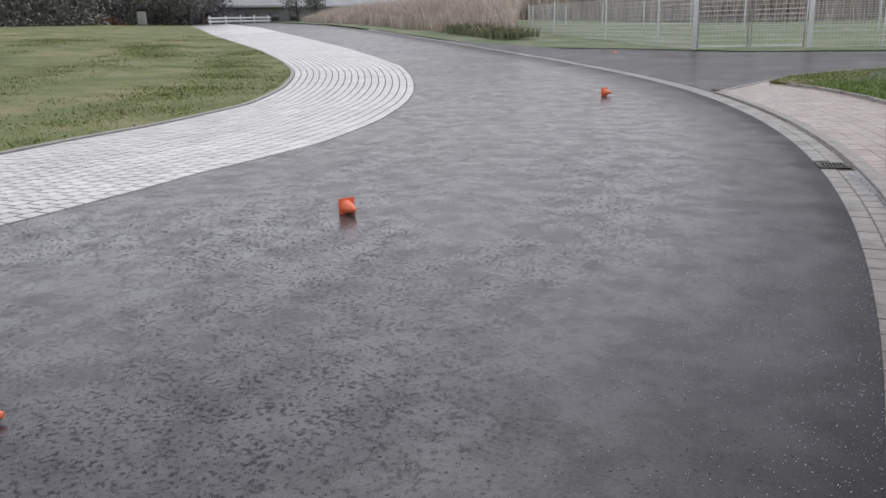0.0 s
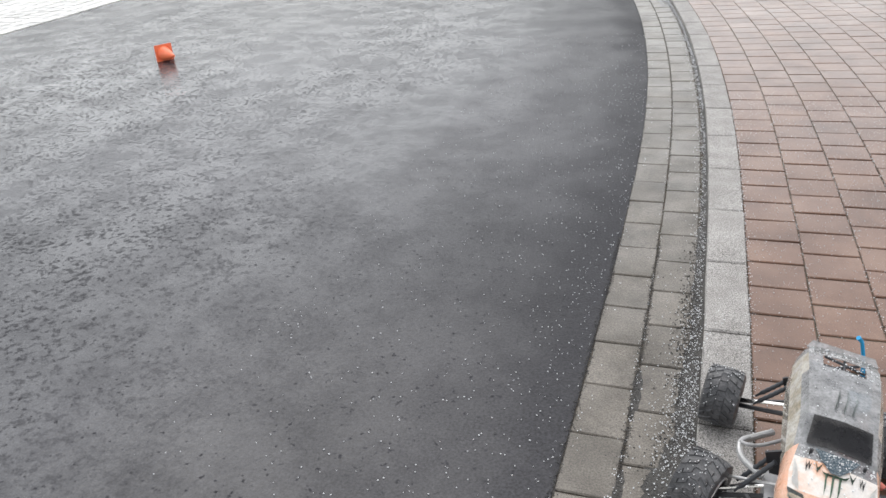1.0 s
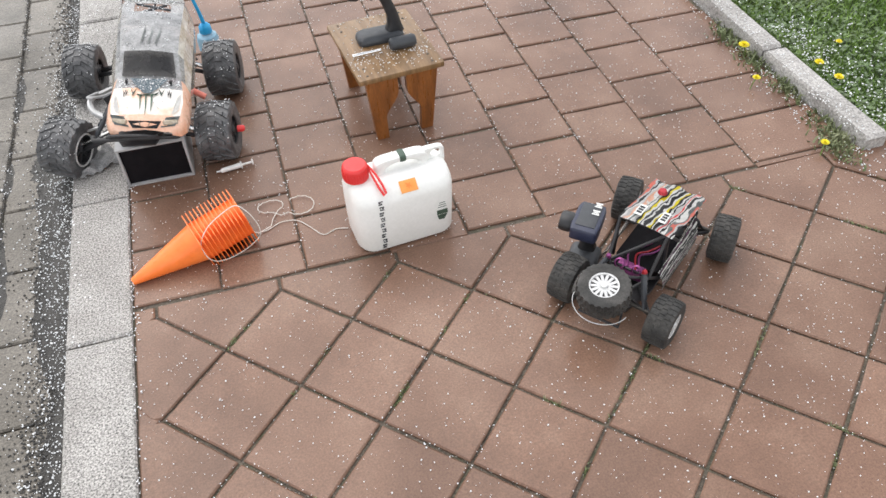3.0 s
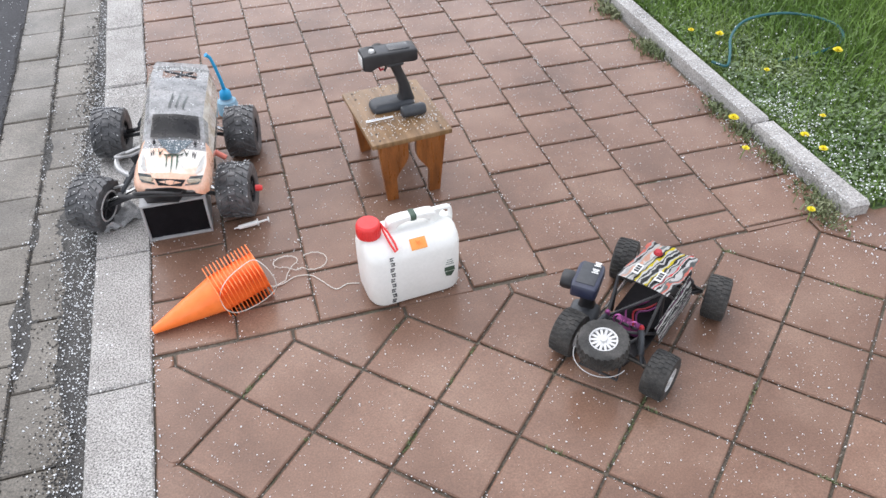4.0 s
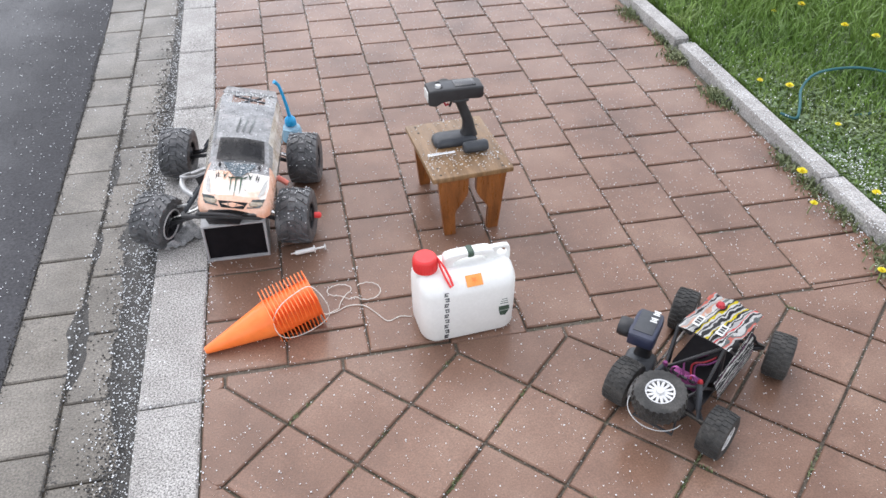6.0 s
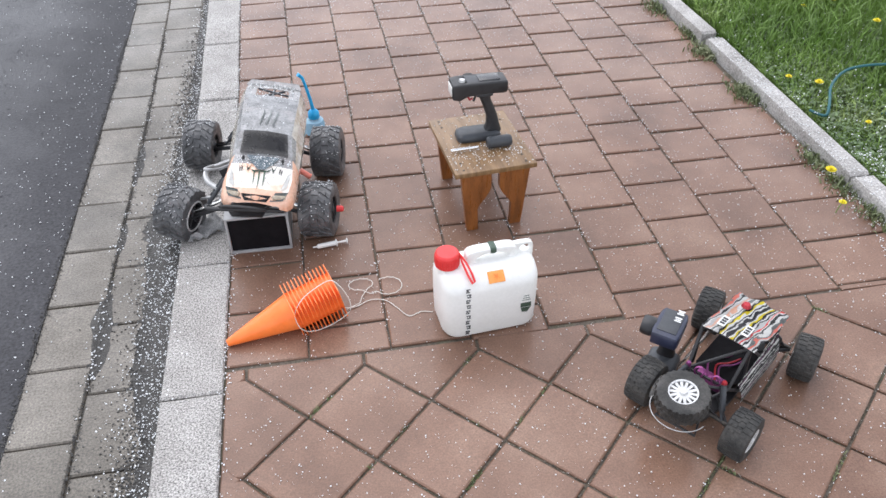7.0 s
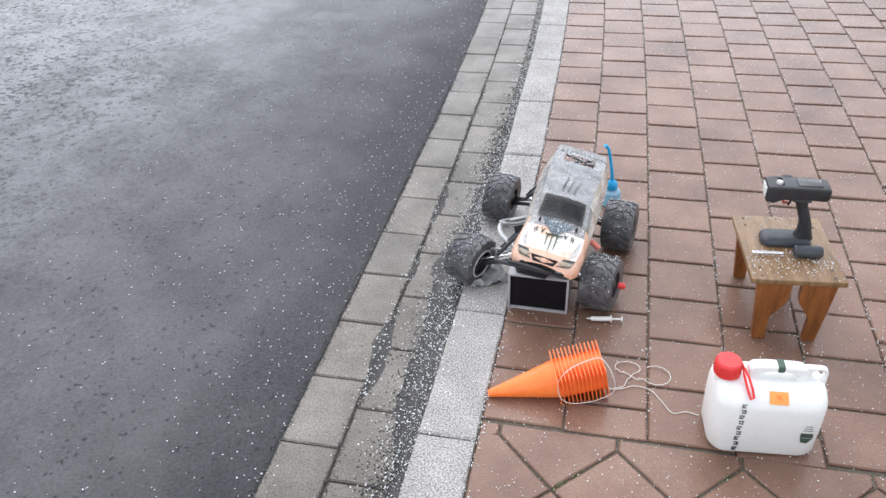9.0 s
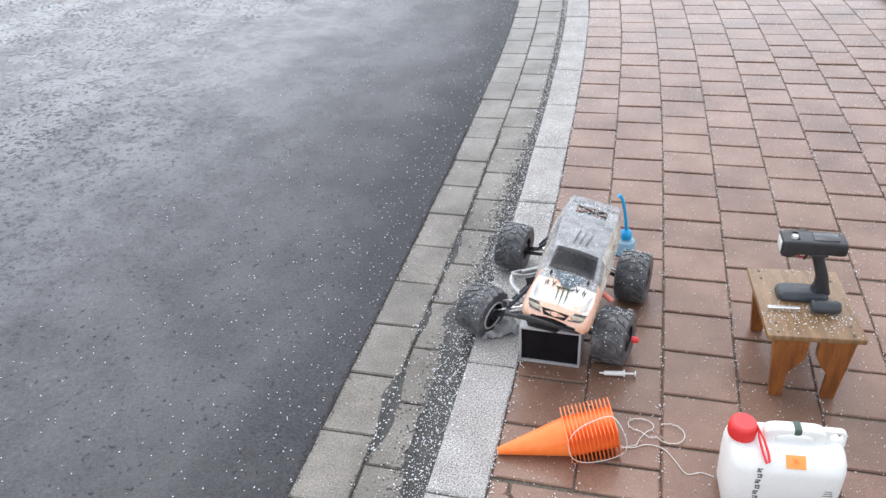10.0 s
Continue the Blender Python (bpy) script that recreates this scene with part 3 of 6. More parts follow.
for i in range(len(pa) - 1):
    fb.faces.new((va[i], vm[i], vm[i + 1], va[i + 1]))
    fb.faces.new((vm[i], vc[i], vc[i + 1], vm[i + 1]))
solid("meadow", fb, M_MEADOW, "rough meadow behind the side road", "meadow", kind="structure")



# ---- walkway of brown pavers ----
COLUMN, ROW, WALK_L, WALK_R = 0.1985, 0.1845, -0.607, 1.37
wb = bmesh.new()
near = [wb.verts.new(p) for p in ((-0.61, -6, -0.0065), (3.2, -6, -0.0065), (3.2, 0.14, -0.0065), (1.31, 0.2, -0.0065))]
wl = [(street(s, -0.43), street(s, edge_off(s) + 0.0)) for s in [0.2, 2, 3] + [3 + 0.6 * i for i in range(1, 25)]]
wlv = [(wb.verts.new((p.x, p.y, -0.0065)), wb.verts.new((q.x, q.y, -0.0065))) for p, q in wl]
wb.faces.new((near[0], near[1], near[2], near[3], wlv[0][1], wlv[0][0]))
for (p, q), (p1, q1) in zip(wlv, wlv[1:]):
    wb.faces.new((p, q, q1, p1))
pavement = solid("pavement", wb, M_JOINT, "walkway of wet brown concrete pavers with mossy joints", "pavement", kind="structure")

rng = random.Random(4)
shared = {}


def worn(poly, j=0.0009):
    """The outline with its sides broken up a little, as worn edges are."""
    out = []
    for i, p in enumerate(poly):
        q = poly[(i + 1) % len(poly)]
        for f in (0.0, 0.3, 0.7):
            k = 0.4 * j if f == 0 else j
            out.append((p[0] + f * (q[0] - p[0]) + rng.uniform(-k, k), p[1] + f * (q[1] - p[1]) + rng.uniform(-k, k)))
    return out


def piece(name, poly, z0, z1, bev, material, parent, key=None, bent=True):
    """A paving piece as an object of its own, laid along the bend; alike pieces share a few meshes."""
    cx = sum(p[0] for p in poly) / len(poly)
    cy = sum(p[1] for p in poly) / len(poly)
    if key is not None:
        key += str(rng.randrange(6))
    if key is None or key not in shared:
        me = finish(prism(worn([(p[0] - cx, p[1] - cy) for p in poly]), z0, z1, bev), name, material)
        if key is not None:
            shared[key] = me
    else:
        me = shared[key]
    ob = new(name, me)
    ob.parent = parent
    c = street(cy, EDGE_X - cx) if bent else Vector((cx, cy))
    ob.matrix_basis = pose(c.x, c.y, rng.uniform(-0.0012, 0.0012), rng.uniform(-0.5, 0.5), rng.uniform(-0.5, 0.5), (heading(cy) if bent else 0) + rng.uniform(-0.3, 0.3))
    return ob


paving = []          # (polygon, key, distance): run of pieces, laid at the end
for i in range(9):
    x0, x1 = WALK_L + COLUMN * i, (WALK_L + COLUMN * (i + 1) if i < 8 else WALK_R)      # the last pavers reach the edging
    y = (0.18, 0.092, 0.178, 0.081, 0.182, 0.082, 0.176, 0.089, 0.19)[i] - ROW
    while y < 18.7:
        q = clipped([(x0, y), (x1, y), (x1, y + ROW), (x0, y + ROW)], 0, -1, -0.176)
        if len(q) > 2 and y > 16:
            q = clipped(q, -1.173, 1, 17.3)
        if len(q) > 2 and i == 8:
            q = clipped(q, 1, 0, EDGE_X - edge_off(y) - 0.008 - rng.uniform(0, 0.012))
        if len(q) > 2 and area(q) > 0.002:
            q = [(p[0] + (0.0022 if p[0] < (x0 + x1) / 2 else -0.0022), p[1] + (0.0042 if p[1] < y + ROW / 2 else -0.0042)) for p in q]
            paving.append((q, "square" if area(q) > 0.0345 and i < 8 else None))
        y += ROW
HX, HY = 0.1393, 0.1378


def node_at(a, b):
    """Corner of the diagonal paving: its joints widen and drift away from the kerb."""
    w = max(0.0, a - 2)
    return HX * a + 0.0072 * w + 0.004 * (b + 2) * min(1.0, w), HY * b - 0.004 * w


for a in range(-5, 24):
    for b in range(-30, 2):
        if (a + b) % 2:
            continue
        cx, cy = a * HX, b * HY
        if b == 1:
            q = [node_at(a - 1, b), node_at(a, b - 1), node_at(a + 1, b), (node_at(a + 1, b)[0], 0.174), (node_at(a - 1, b)[0], 0.174)]
        elif a == -4:
            q = [node_at(a, b - 1), node_at(a + 1, b), node_at(a, b + 1), (WALK_L, cy + HY), (WALK_L, cy - HY)]
        else:
            q = [node_at(a - 1, b), node_at(a, b - 1), node_at(a + 1, b), node_at(a, b + 1)]
        q = clipped(q, -1, 0, -WALK_L)
        if len(q) > 2:
            q = clipped(q, 0, 1, 0.174)
        if len(q) > 2 and area(q) > 0.002 and cx < 3.1:
            paving.append((inset(q, 0.0035), "diamond" if abs(area(q) - 2 * HX * HY) < 1e-4 else None))

# ---- gutter of concrete stones and kerbs ----
gut = solid("gutter", strip([-0.3, -0.262, -0.25, 0.044], STATIONS[3:-12], [-0.027, -0.031, -0.0345, -0.0335]), M_JOINT,
            "two-row gutter bed with grit and hail", "gutter", kind="structure")
kerb = solid("kerb", strip([-0.434, -0.29], STATIONS[3:32], [-0.03, -0.03]), M_JOINT, "kerb bed of mortar", "kerb", kind="structure")
edging = solid("edging", strip([-2.315, -2.2], [0.14, 1, 2, 3] + [3 + 0.6 * i for i in range(1, 26)], [-0.05, -0.05]), M_JOINT,
               "edging bed beside the verge", "edging", kind="structure")
gutter_run = []
for off0, off1, phase in ((-0.1075, 0.042, 0.047), (-0.258, -0.1115, 0.183)):
    s = phase - 22 * 0.23
    while s < 60:
        if not 8.28 < s + 0.11 < 8.7:
            pts = [(s, off0), (s, off1), (s + 0.2262, off1), (s + 0.2262, off0)]
            gutter_run.append((s, [(x, o) for x, o in pts], off0))
        s += 0.23
kerb_run, edge_run = [], []
s = 0.104 - 0.472 * 12
while s < 16.2:
    kerb_run.append((s, [(s + 0.002, -0.432), (s + 0.002, -0.292), (s + 0.47, -0.292), (s + 0.47, -0.432)]))
    s += 0.472
s = 0.14
while s < 17.2:
    ln = 0.46 if s < 0.2 else 1.0
    e0, e1 = edge_off(s), edge_off(s + ln)
    edge_run.append((s, [(s + 0.002, e0 - 0.064), (s + 0.002, e0), (s + ln - 0.002, e1), (s + ln - 0.002, e1 - 0.064)]))
    s += ln


def on_plan(pts):
    q = [street(s, o) for s, o in pts]
    q = [(p.x, p.y) for p in q]
    return q if area(q) > 0 else q[::-1]


def slope(pts):
    """Plan and lift of a slab that follows the climbing street."""
    q = [street(s, o) for s, o in pts]
    q = [(p.x, p.y) for p in q]
    u = [rise(s) for s, o in pts]
    return (q, u) if area(q) > 0 else (q[::-1], u[::-1])


def straight(pts):
    """Stations and offsets as a plan of the street drawn straight."""
    q = [(EDGE_X - o, s) for s, o in pts]
    return q if area(q) > 0 else q[::-1]


# dark silt washed against the kerb, with an uneven edge, and a little of it between the rows
sl = bmesh.new()
rows = []
for k in range(-80, 411):
    y = k * 0.02
    w = float(np.interp(y, (-1.6, -0.1, 0.0, 0.14, 0.33, 0.45, 0.62, 0.8, 1.0, 1.2, 1.6, 2.0, 2.6, 7.0, 7.5, 8.25), (0.05, 0.05, 0.035, 0.09, 0.095, 0.1, 0.12, 0.15, 0.075, 0.065, 0.04, 0.045, 0.025, 0.025, 0.08, 0.1)))
    w += 0.016 * noise.noise((y * 9, 0.0, 1.0)) + 0.009 * noise.noise((y * 31, 3.0, 1.0))
    w = max(0.012, w)
    row = []
    for f in (0.0, 0.25, 0.5, 0.75, 0.93, 1.0):
        p = street(y, EDGE_X + 0.748 + w * f)
        row.append(sl.verts.new((p.x, p.y, -0.024 - 0.0045 * f ** 3 + 0.0012 * noise.noise((y * 40, f * 9, 7.0)))))
    rows.append(row)
for a, b in zip(rows, rows[1:]):
    for i in range(5):
        sl.faces.new((a[i], b[i], b[i + 1], a[i + 1]))
solid("silt", sl, M_SILT, "dark wet silt washed against the kerb in the gutter", "silt", kind="stuff", smooth=True)
cx0 = EDGE_X + 0.1095
for y0, y1, wd in ((0.22, 0.58, 0.03), (-0.35, -0.1, 0.018), (1.05, 1.3, 0.014), (0.7, 0.85, 0.02)):
    sl, rows = bmesh.new(), []
    for k in range(19):
        t = k / 18
        y, w = y0 + (y1 - y0) * t, wd * math.sin(math.pi * t) ** 0.7 * (1 + 0.5 * noise.noise((t * 6, y0, 2.0))) + 0.001
        rows.append([sl.verts.new((*street(y, EDGE_X - (cx0 + w * u + 0.006)), -0.0262 - 0.0015 * u * u)) for u in (-1, -0.4, 0.3, 1)])
    for a, b in zip(rows, rows[1:]):
        for i in range(3):
            sl.faces.new((a[i], a[i + 1], b[i + 1], b[i]))
    solid("silt", sl, M_SILT, "patch of dark wet silt between the gutter stones", "silt", kind="stuff", smooth=True)

# ---- strip of light pavers along the far side of the road ----
light = solid("light_pavement", strip([far_side, lambda s: (far_side(s) + lawn_side(s)) / 2, lawn_side], STATIONS, [-0.047, -0.044, -0.042]), M_JOINT,
              "strip of pale grey wet pavers along the bend", "pavement", kind="structure")
kb = solid("lawn_edging", strip([lawn_side, lawn_side, lambda s: lawn_side(s) + 0.12, lambda s: lawn_side(s) + 0.12], STATIONS[3:], [-0.05, 0.0, 0.004, -0.05]), M_EDGING, "pale concrete lawn edging", "edging", kind="structure")
light_run = []
for j in range(18):
    s = -3 + (0.1 if j % 2 else 0.0)
    while s < 62:
        w = (lawn_side(s) - far_side(s) - 0.03) / 18
        o0 = far_side(s) + 0.02 + w * j
        ds = 0.2 / (1 - (o0 + 0.1) * sum(k for a, b, k in BENDS if a <= s < b))
        e = far_side(s + ds) + 0.02 + (lawn_side(s + ds) - far_side(s + ds) - 0.03) / 18 * j - o0
        light_run.append((s, [(s + 0.018, o0 + 0.012), (s + 0.018, o0 + w - 0.012), (s + ds - 0.018, o0 + w + e - 0.012), (s + ds - 0.018, o0 + e + 0.012)], j))
        s += ds

# paved corner by the side road, with its pale edge
cbm = bmesh.new()
cpts = [street(15.9, -0.43), street(16.6, -0.4)] + CORNER[:5] + [street(18.2, -1.95), street(17.4, -2.1), street(16.4, -2.3)]
cbm.faces.new([cbm.verts.new((p.x, p.y, -0.006)) for p in cpts])
solid("pavement_corner", cbm, M_PAVER, "paved corner where the walkway meets the side road", "pavement", kind="structure")
ebm = bmesh.new()
epts = [Vector(p[:2]) for p in eased([(p.x, p.y, 0) for p in [street(16.55, -0.4)] + CORNER], 3)]
for p, q in zip(epts, epts[1:]):
    d = (q - p).normalized() * 0.002
    n = Vector((d.y, -d.x)).normalized() * 0.11
    prism([tuple(p + d), tuple(p + d + n), tuple(q - d + n), tuple(q - d)], -0.1, 0.006, 0.004, ebm)
solid("side_kerb", ebm, M_KERB, "pale kerb round the corner of the side road", "kerb", kind="structure")

# ---- drain grate in the gutter ----
gp = street(8.5, -0.105)
drain = thing("drain_grate", pose(gp.x, gp.y, -0.026, 0, 0, 13), "dark cast iron drain grate set in the gutter", "drain grate")
part("frame", box((0.3, 0.03, 0.02), (0, 0.135, 0), 0.003, bm=box((0.3, 0.03, 0.02), (0, -0.135, 0), 0.003, bm=box((0.03, 0.24, 0.02), (-0.135, 0, 0), 0.003, bm=box((0.03, 0.24, 0.02), (0.135, 0, 0), 0.003)))), M_IRON, drain)
# near-black sheet close under the bars, coloured as the shaft's shade
part("sump", box((0.24, 0.24, 0.004), (0, 0, -0.008)), M_DARKVOID, drain)
for i in range(7):
    part("bar", box((0.016, 0.24, 0.016), (-0.105 + 0.035 * i, 0, 0), 0.002), M_IRON, drain)

# ---- fence and gate ----
FENCE = [(-22.6, 54.0), (-18.92, 48.96), (-14.17, 44.12), (-10.05, 38.6), (-7.78, 35.48), (-3.27, 35.38), (-0.66, 35.3), (3.5, 35.2), (8, 35.1), (13, 35.0)]
HF = 2.4


def mesh_panel(p, q, h, z0=0.08, step=0.2, fine=0.06):
    """Welded wire panel between two posts: wires running both ways."""
    bm = bmesh.new()
    p, q = Vector((*p, 0)), Vector((*q, 0))
    d = q - p
    for i in range(int(h / step) + 1):
        z = z0 + i * step
        tube([p + Vector((0, 0, z)), q + Vector((0, 0, z))], 0.01, 4, bm)
    n = max(4, int(d.length / fine / 2))
    for i in range(1, n):
        a = p + d * (i / n)
        tube([a + Vector((0, 0, z0)), a + Vector((0, 0, z0 + h - 0.1))], 0.0055, 3, bm)
    return bm


fence = thing("fence", FARM, "light grey galvanised mesh fence with slim posts", "fence")
for i, (x, y) in enumerate(FENCE):
    r = 0.09 if i in (4, 5) else 0.035
    part("post", box((r * 2, r * 2, HF + 0.1), (x, y, HF / 2), 0.008), M_GALV, fence)
    if i < len(FENCE) - 1 and i != 4:
        part("panel", mesh_panel((x, y), FENCE[i + 1], HF), M_GALV, fence, smooth=False)
gate = thing("gate", FARM, "double-leaf galvanised mesh gate, closed", "gate")
ga, gbv = Vector(FENCE[4]), Vector(FENCE[5])
for k in (0, 1):
    u0, u1 = ga.lerp(gbv, 0.03 + 0.475 * k), ga.lerp(gbv, 0.475 + 0.48 * k)
    leaf = part("leaf", tube([(u0.x, u0.y, 0.1), (u1.x, u1.y, 0.1), (u1.x, u1.y, HF), (u0.x, u0.y, HF)], 0.045, 6, closed=True), M_GALV, gate)
    part("wire_mesh", mesh_panel(tuple(u0), tuple(u1), HF - 0.2, 0.16), M_GALV, leaf, smooth=False)
fence_far = thing("fence", FARM, "second galvanised mesh fence standing further back", "fence")
FAR = [(-30 + 4.2 * i, 74 - 2.6 * i) for i in range(14)]
for i, p in enumerate(FAR):
    part("post", box((0.09, 0.09, 2.6), (p[0], p[1], 1.25), 0.01), M_GALV, fence_far)
    if i:
        part("panel", mesh_panel(FAR[i - 1], p, 2.4, 0.1, 0.3, 0.4), M_GALV, fence_far, smooth=False)

# ---- far building, trees and reeds ----
house = thing("industrial_building", pose(-95.5, 128, 0.4, 0, 0, 90), "long low industrial building with grey sheet roof and dark front", "building")
part("wall", box((92, 18, 4.0), (0, 0, 2.0), 0.05), M_HAZEFACADE, house, "dark cladded front")
part("roof", box((94, 20, 5.2), (0, 0, 6.6), 0.1, taper=(0.97, 0.5)), M_ROOF, house, "pale grey sheet roof")
part("gutter_board", box((94, 0.3, 0.35), (0, -10.0, 4.1), 0.03), M_ROOF, house)
for i in range(17):
    w = part("window", box((2.2, 0.16, 1.1), (-40 + 5.0 * i, -9.02, 2.5), 0.03), M_GLASS, house)
    part("frame", tube([(-41.2 + 5.0 * i, -9.1, 1.9), (-38.8 + 5.0 * i, -9.1, 1.9), (-38.8 + 5.0 * i, -9.1, 3.1), (-41.2 + 5.0 * i, -9.1, 3.1)], 0.05, 4, closed=True), M_HAZEFACADE, w)
rail = thing("barrier_rail", pose(-75.6, 79.0, 1.75, 0, 0, 99), "pale wooden barrier rail at the roadside", "barrier")
for x in (-6.5, -3.2, 0, 3.2, 6.5):
    part("post", box((0.18, 0.18, 1.5), (x, 0, 0.5), 0.02), M_GALV, rail)
for z in (0.55, 0.95):
    part("rail", box((14, 0.1, 0.22), (0, -0.12, z), 0.02), M_GALV, rail)


def tree(x, y, h, spread, seed, label, group):
    r = random.Random(seed)
    t = thing("tree", pose(x, y, lawn_z(x, y)[1] - 0.1), label, "tree", group)
    bm = bmesh.new()
    tube([(0, 0, 0), (r.uniform(-.1, .1), 0, h * 0.3), (r.uniform(-.2, .2), r.uniform(-.2, .2), h * 0.6), (0, 0.1, h * 0.92)], [h * 0.03, h * 0.022, h * 0.013, h * 0.004], 8, bm)
    tips = []
    for i in range(14):
        a, z = r.uniform(0, 6.28), h * r.uniform(0.18, 0.75)
        l = spread * r.uniform(0.5, 1.0)
        p1 = Vector((math.cos(a) * l * 0.5, math.sin(a) * l * 0.5, z + l * 0.3))
        p2 = Vector((math.cos(a) * l, math.sin(a) * l, z + l * 0.55))
        tube([(0, 0, z), p1, p2], [h * 0.009, h * 0.006, h * 0.002], 5, bm)
        tips += [p1, p2]
    part("trunk", bm, M_BARK, t)
    vs, fs = [], []
    for k in range(1500):
        p = r.choice(tips) + Vector((r.gauss(0, 1), r.gauss(0, 1), r.gauss(0, 0.8))) * spread * 0.22
        d = Vector((r.uniform(-1, 1), r.uniform(-1, 1), r.uniform(-0.6, 0.6))) * h * 0.03
        e = Vector((r.uniform(-1, 1), r.uniform(-1, 1), r.uniform(-0.6, 0.6))) * h * 0.018
        b = len(vs)
        vs += [tuple(p - d), tuple(p + e), tuple(p + d), tuple(p - e)]
        fs.append((b, b + 1, b + 2, b + 3))
    me = bpy.data.meshes.new("crown")
    me.from_pydata(vs, [], fs)
    me.materials.append(M_HAZELEAF)
    cr = new("crown", me)
    cr.parent = t


for i, (x, y, h) in enumerate(((-76.3, 62.5, 8.0), (-78.2, 69.9, 7.0), (-76.8, 71.6, 7.5), (-80.9, 77.6, 9.0), (-83.0, 56.0, 7.5), (-84.0, 64.5, 8.0), (-82.5, 72.5, 7.0), (-77.6, 93.0, 6.0), (-76.0, 95.4, 6.5))):
    tree(x, y, h, 0.32 * h, 50 + i, "dark bare twiggy tree in the row behind the lawn", "trees behind the lawn")
# pale sign box standing by a trunk
box_sign = thing("meter_box", pose(-74.9, 62.7, lawn_z(-74.9, 62.7)[1], 0, 0, 40), "small pale sign box beside a tree", "cabinet")
part("cabinet", box((0.9, 0.5, 1.4), (0, 0, 0.75), 0.03), M_STANDGREY, box_sign)
part("plinth", box((1.0, 0.6, 0.12), (0, 0, 0.06), 0.02), M_HAZEFACADE, box_sign)


def scrub(name, n, spot, size, mat, label, category, seed):
    """A thicket of many small leaf clumps; spot gives the place of one."""
    r = random.Random(seed)
    vs, fs = [], []
    for k in range(n):
        c = Vector(spot(r))
        d = Vector((r.uniform(-1, 1), r.uniform(-1, 1), r.uniform(-1, 1))) * size
        e = Vector((r.uniform(-1, 1), r.uniform(-1, 1), r.uniform(-1, 1))) * size * 0.55
        b = len(vs)
        vs += [tuple(c - d), tuple(c + e), tuple(c + d), tuple(c - e)]
        fs.append((b, b + 1, b + 2, b + 3))
    return many(name, vs, fs, mat, label, category)


def hedge_spot(r):
    t = r.random()
    x, y = -74.5 + 1.0 * t + r.gauss(0, 1.0), 30 + 25 * t + r.gauss(0, 0.9)
    return x, y, 1.9 + (4.6 + 0.6 * math.sin(t * 37)) * r.random() ** 0.9


def thicket_spot(r):
    t = r.random()
    x, y = -86 + r.gauss(0, 1.6), 50 + 36 * t
    return x, y, 1.8 + (6.0 + 0.7 * math.sin(t * 23)) * r.random() ** 0.9


def heath_spot(r):
    t = r.random()
    x, y = -77 + 1.8 * t + r.gauss(0, 0.4), 56.6 + 3.2 * t + r.gauss(0, 0.4)
    return x, y, lawn_z(x, y)[1] + 0.9 * r.random() * (1 - (2 * t - 1) ** 4)


scrub("hedge", 26000, hedge_spot, 0.2, M_HAZELEAF, "dense hedge behind the lawn, haze put into its grey-green leaves", "hedge", 5)
scrub("thicket", 26000, thicket_spot, 0.24, M_HAZETHICKET, "dark bare thicket before the building", "thicket", 6)
scrub("heath", 3000, heath_spot, 0.12, M_HEATH, "low reddish brown heath bush", "bush", 7)


def blades(name, spots, material, label, category, seed, seg=2):
    """Grass: spots are (x, y, z, height, width, lean)."""
    r = random.Random(seed)
    vs, fs = [], []
    for x, y, z, h, w, lean in spots:
        a, t = r.uniform(0, 6.283), r.uniform(0, 6.283)
        dx, dy = math.cos(a) * w / 2, math.sin(a) * w / 2
        lx, ly = math.cos(t) * lean * h, math.sin(t) * lean * h
        b = len(vs)
        vs += [(x - dx, y - dy, z), (x + dx, y + dy, z), (x + lx * 0.35 + dx * 0.7, y + ly * 0.35 + dy * 0.7, z + h * 0.6),
               (x + lx * 0.35 - dx * 0.7, y + ly * 0.35 - dy * 0.7, z + h * 0.6), (x + lx, y + ly, z + h * (1 - 0.3 * lean))]
        fs += [(b, b + 1, b + 2, b + 3), (b + 3, b + 2, b + 4)]
    return many(name, vs, fs, material, label, category)


r = random.Random(7)
spots = []
for k in range(34000):
    t, d = r.random(), r.random() ** 1.4
    q = 47 + 62 * t
    p = street(q, -3.4 - 2.4 * max(0.0, 1 - (q - 47) / 14) - 9 * d + r.gauss(0, 0.3))
    h = r.uniform(1.2, 3.0) * (0.45 + 0.55 * min(1.0, 3 * d)) * (1 - 0.3 * t)
    if p.x > -23.6 - 0.435 * (p.y - 49.4):      # they end where the fence begins
        continue
    spots.append((p.x, p.y, rise(q) - 0.1, h, 0.06, r.uniform(0.05, 0.5)))
blades("reed_bed", spots, M_REED, "tall pale dry reeds behind the road", "reeds", 8)

spots = []
for k in range(16000):
    t = r.random()
    spots.append((-45 + 125 * t + r.gauss(0, 1), 98 - 22 * t + 14 * r.random(), 0.2, r.uniform(2.5, 7.0), 0.14, r.uniform(0.05, 0.4)))
blades("far_reed_bed", spots, M_REED, "pale dry reeds far behind the fence", "reeds", 9).matrix_basis = FARM
spots = []
for k in range(2600):
    t = r.random()
    q = 45.5 + 8 * t
    p = street(q, -3.2 - 2.6 * r.random() + r.gauss(0, 0.2))
    spots.append((p.x, p.y, rise(q) * 0.93, r.uniform(0.25, 0.8) * (0.6 + 0.6 * abs(math.sin(q * 1.7))), 0.06, r.uniform(0.3, 0.9)))
blades("fence_scrub", spots, M_SCRUB, "low green scrub before the fence", "scrub", 10)

# sign board on two leaning posts on the green corner
board = thing("notice_board", pose(-0.82, 20.62, 0.0, 0, 0, 47), "pale sign board on two white posts, seen from behind", "sign")
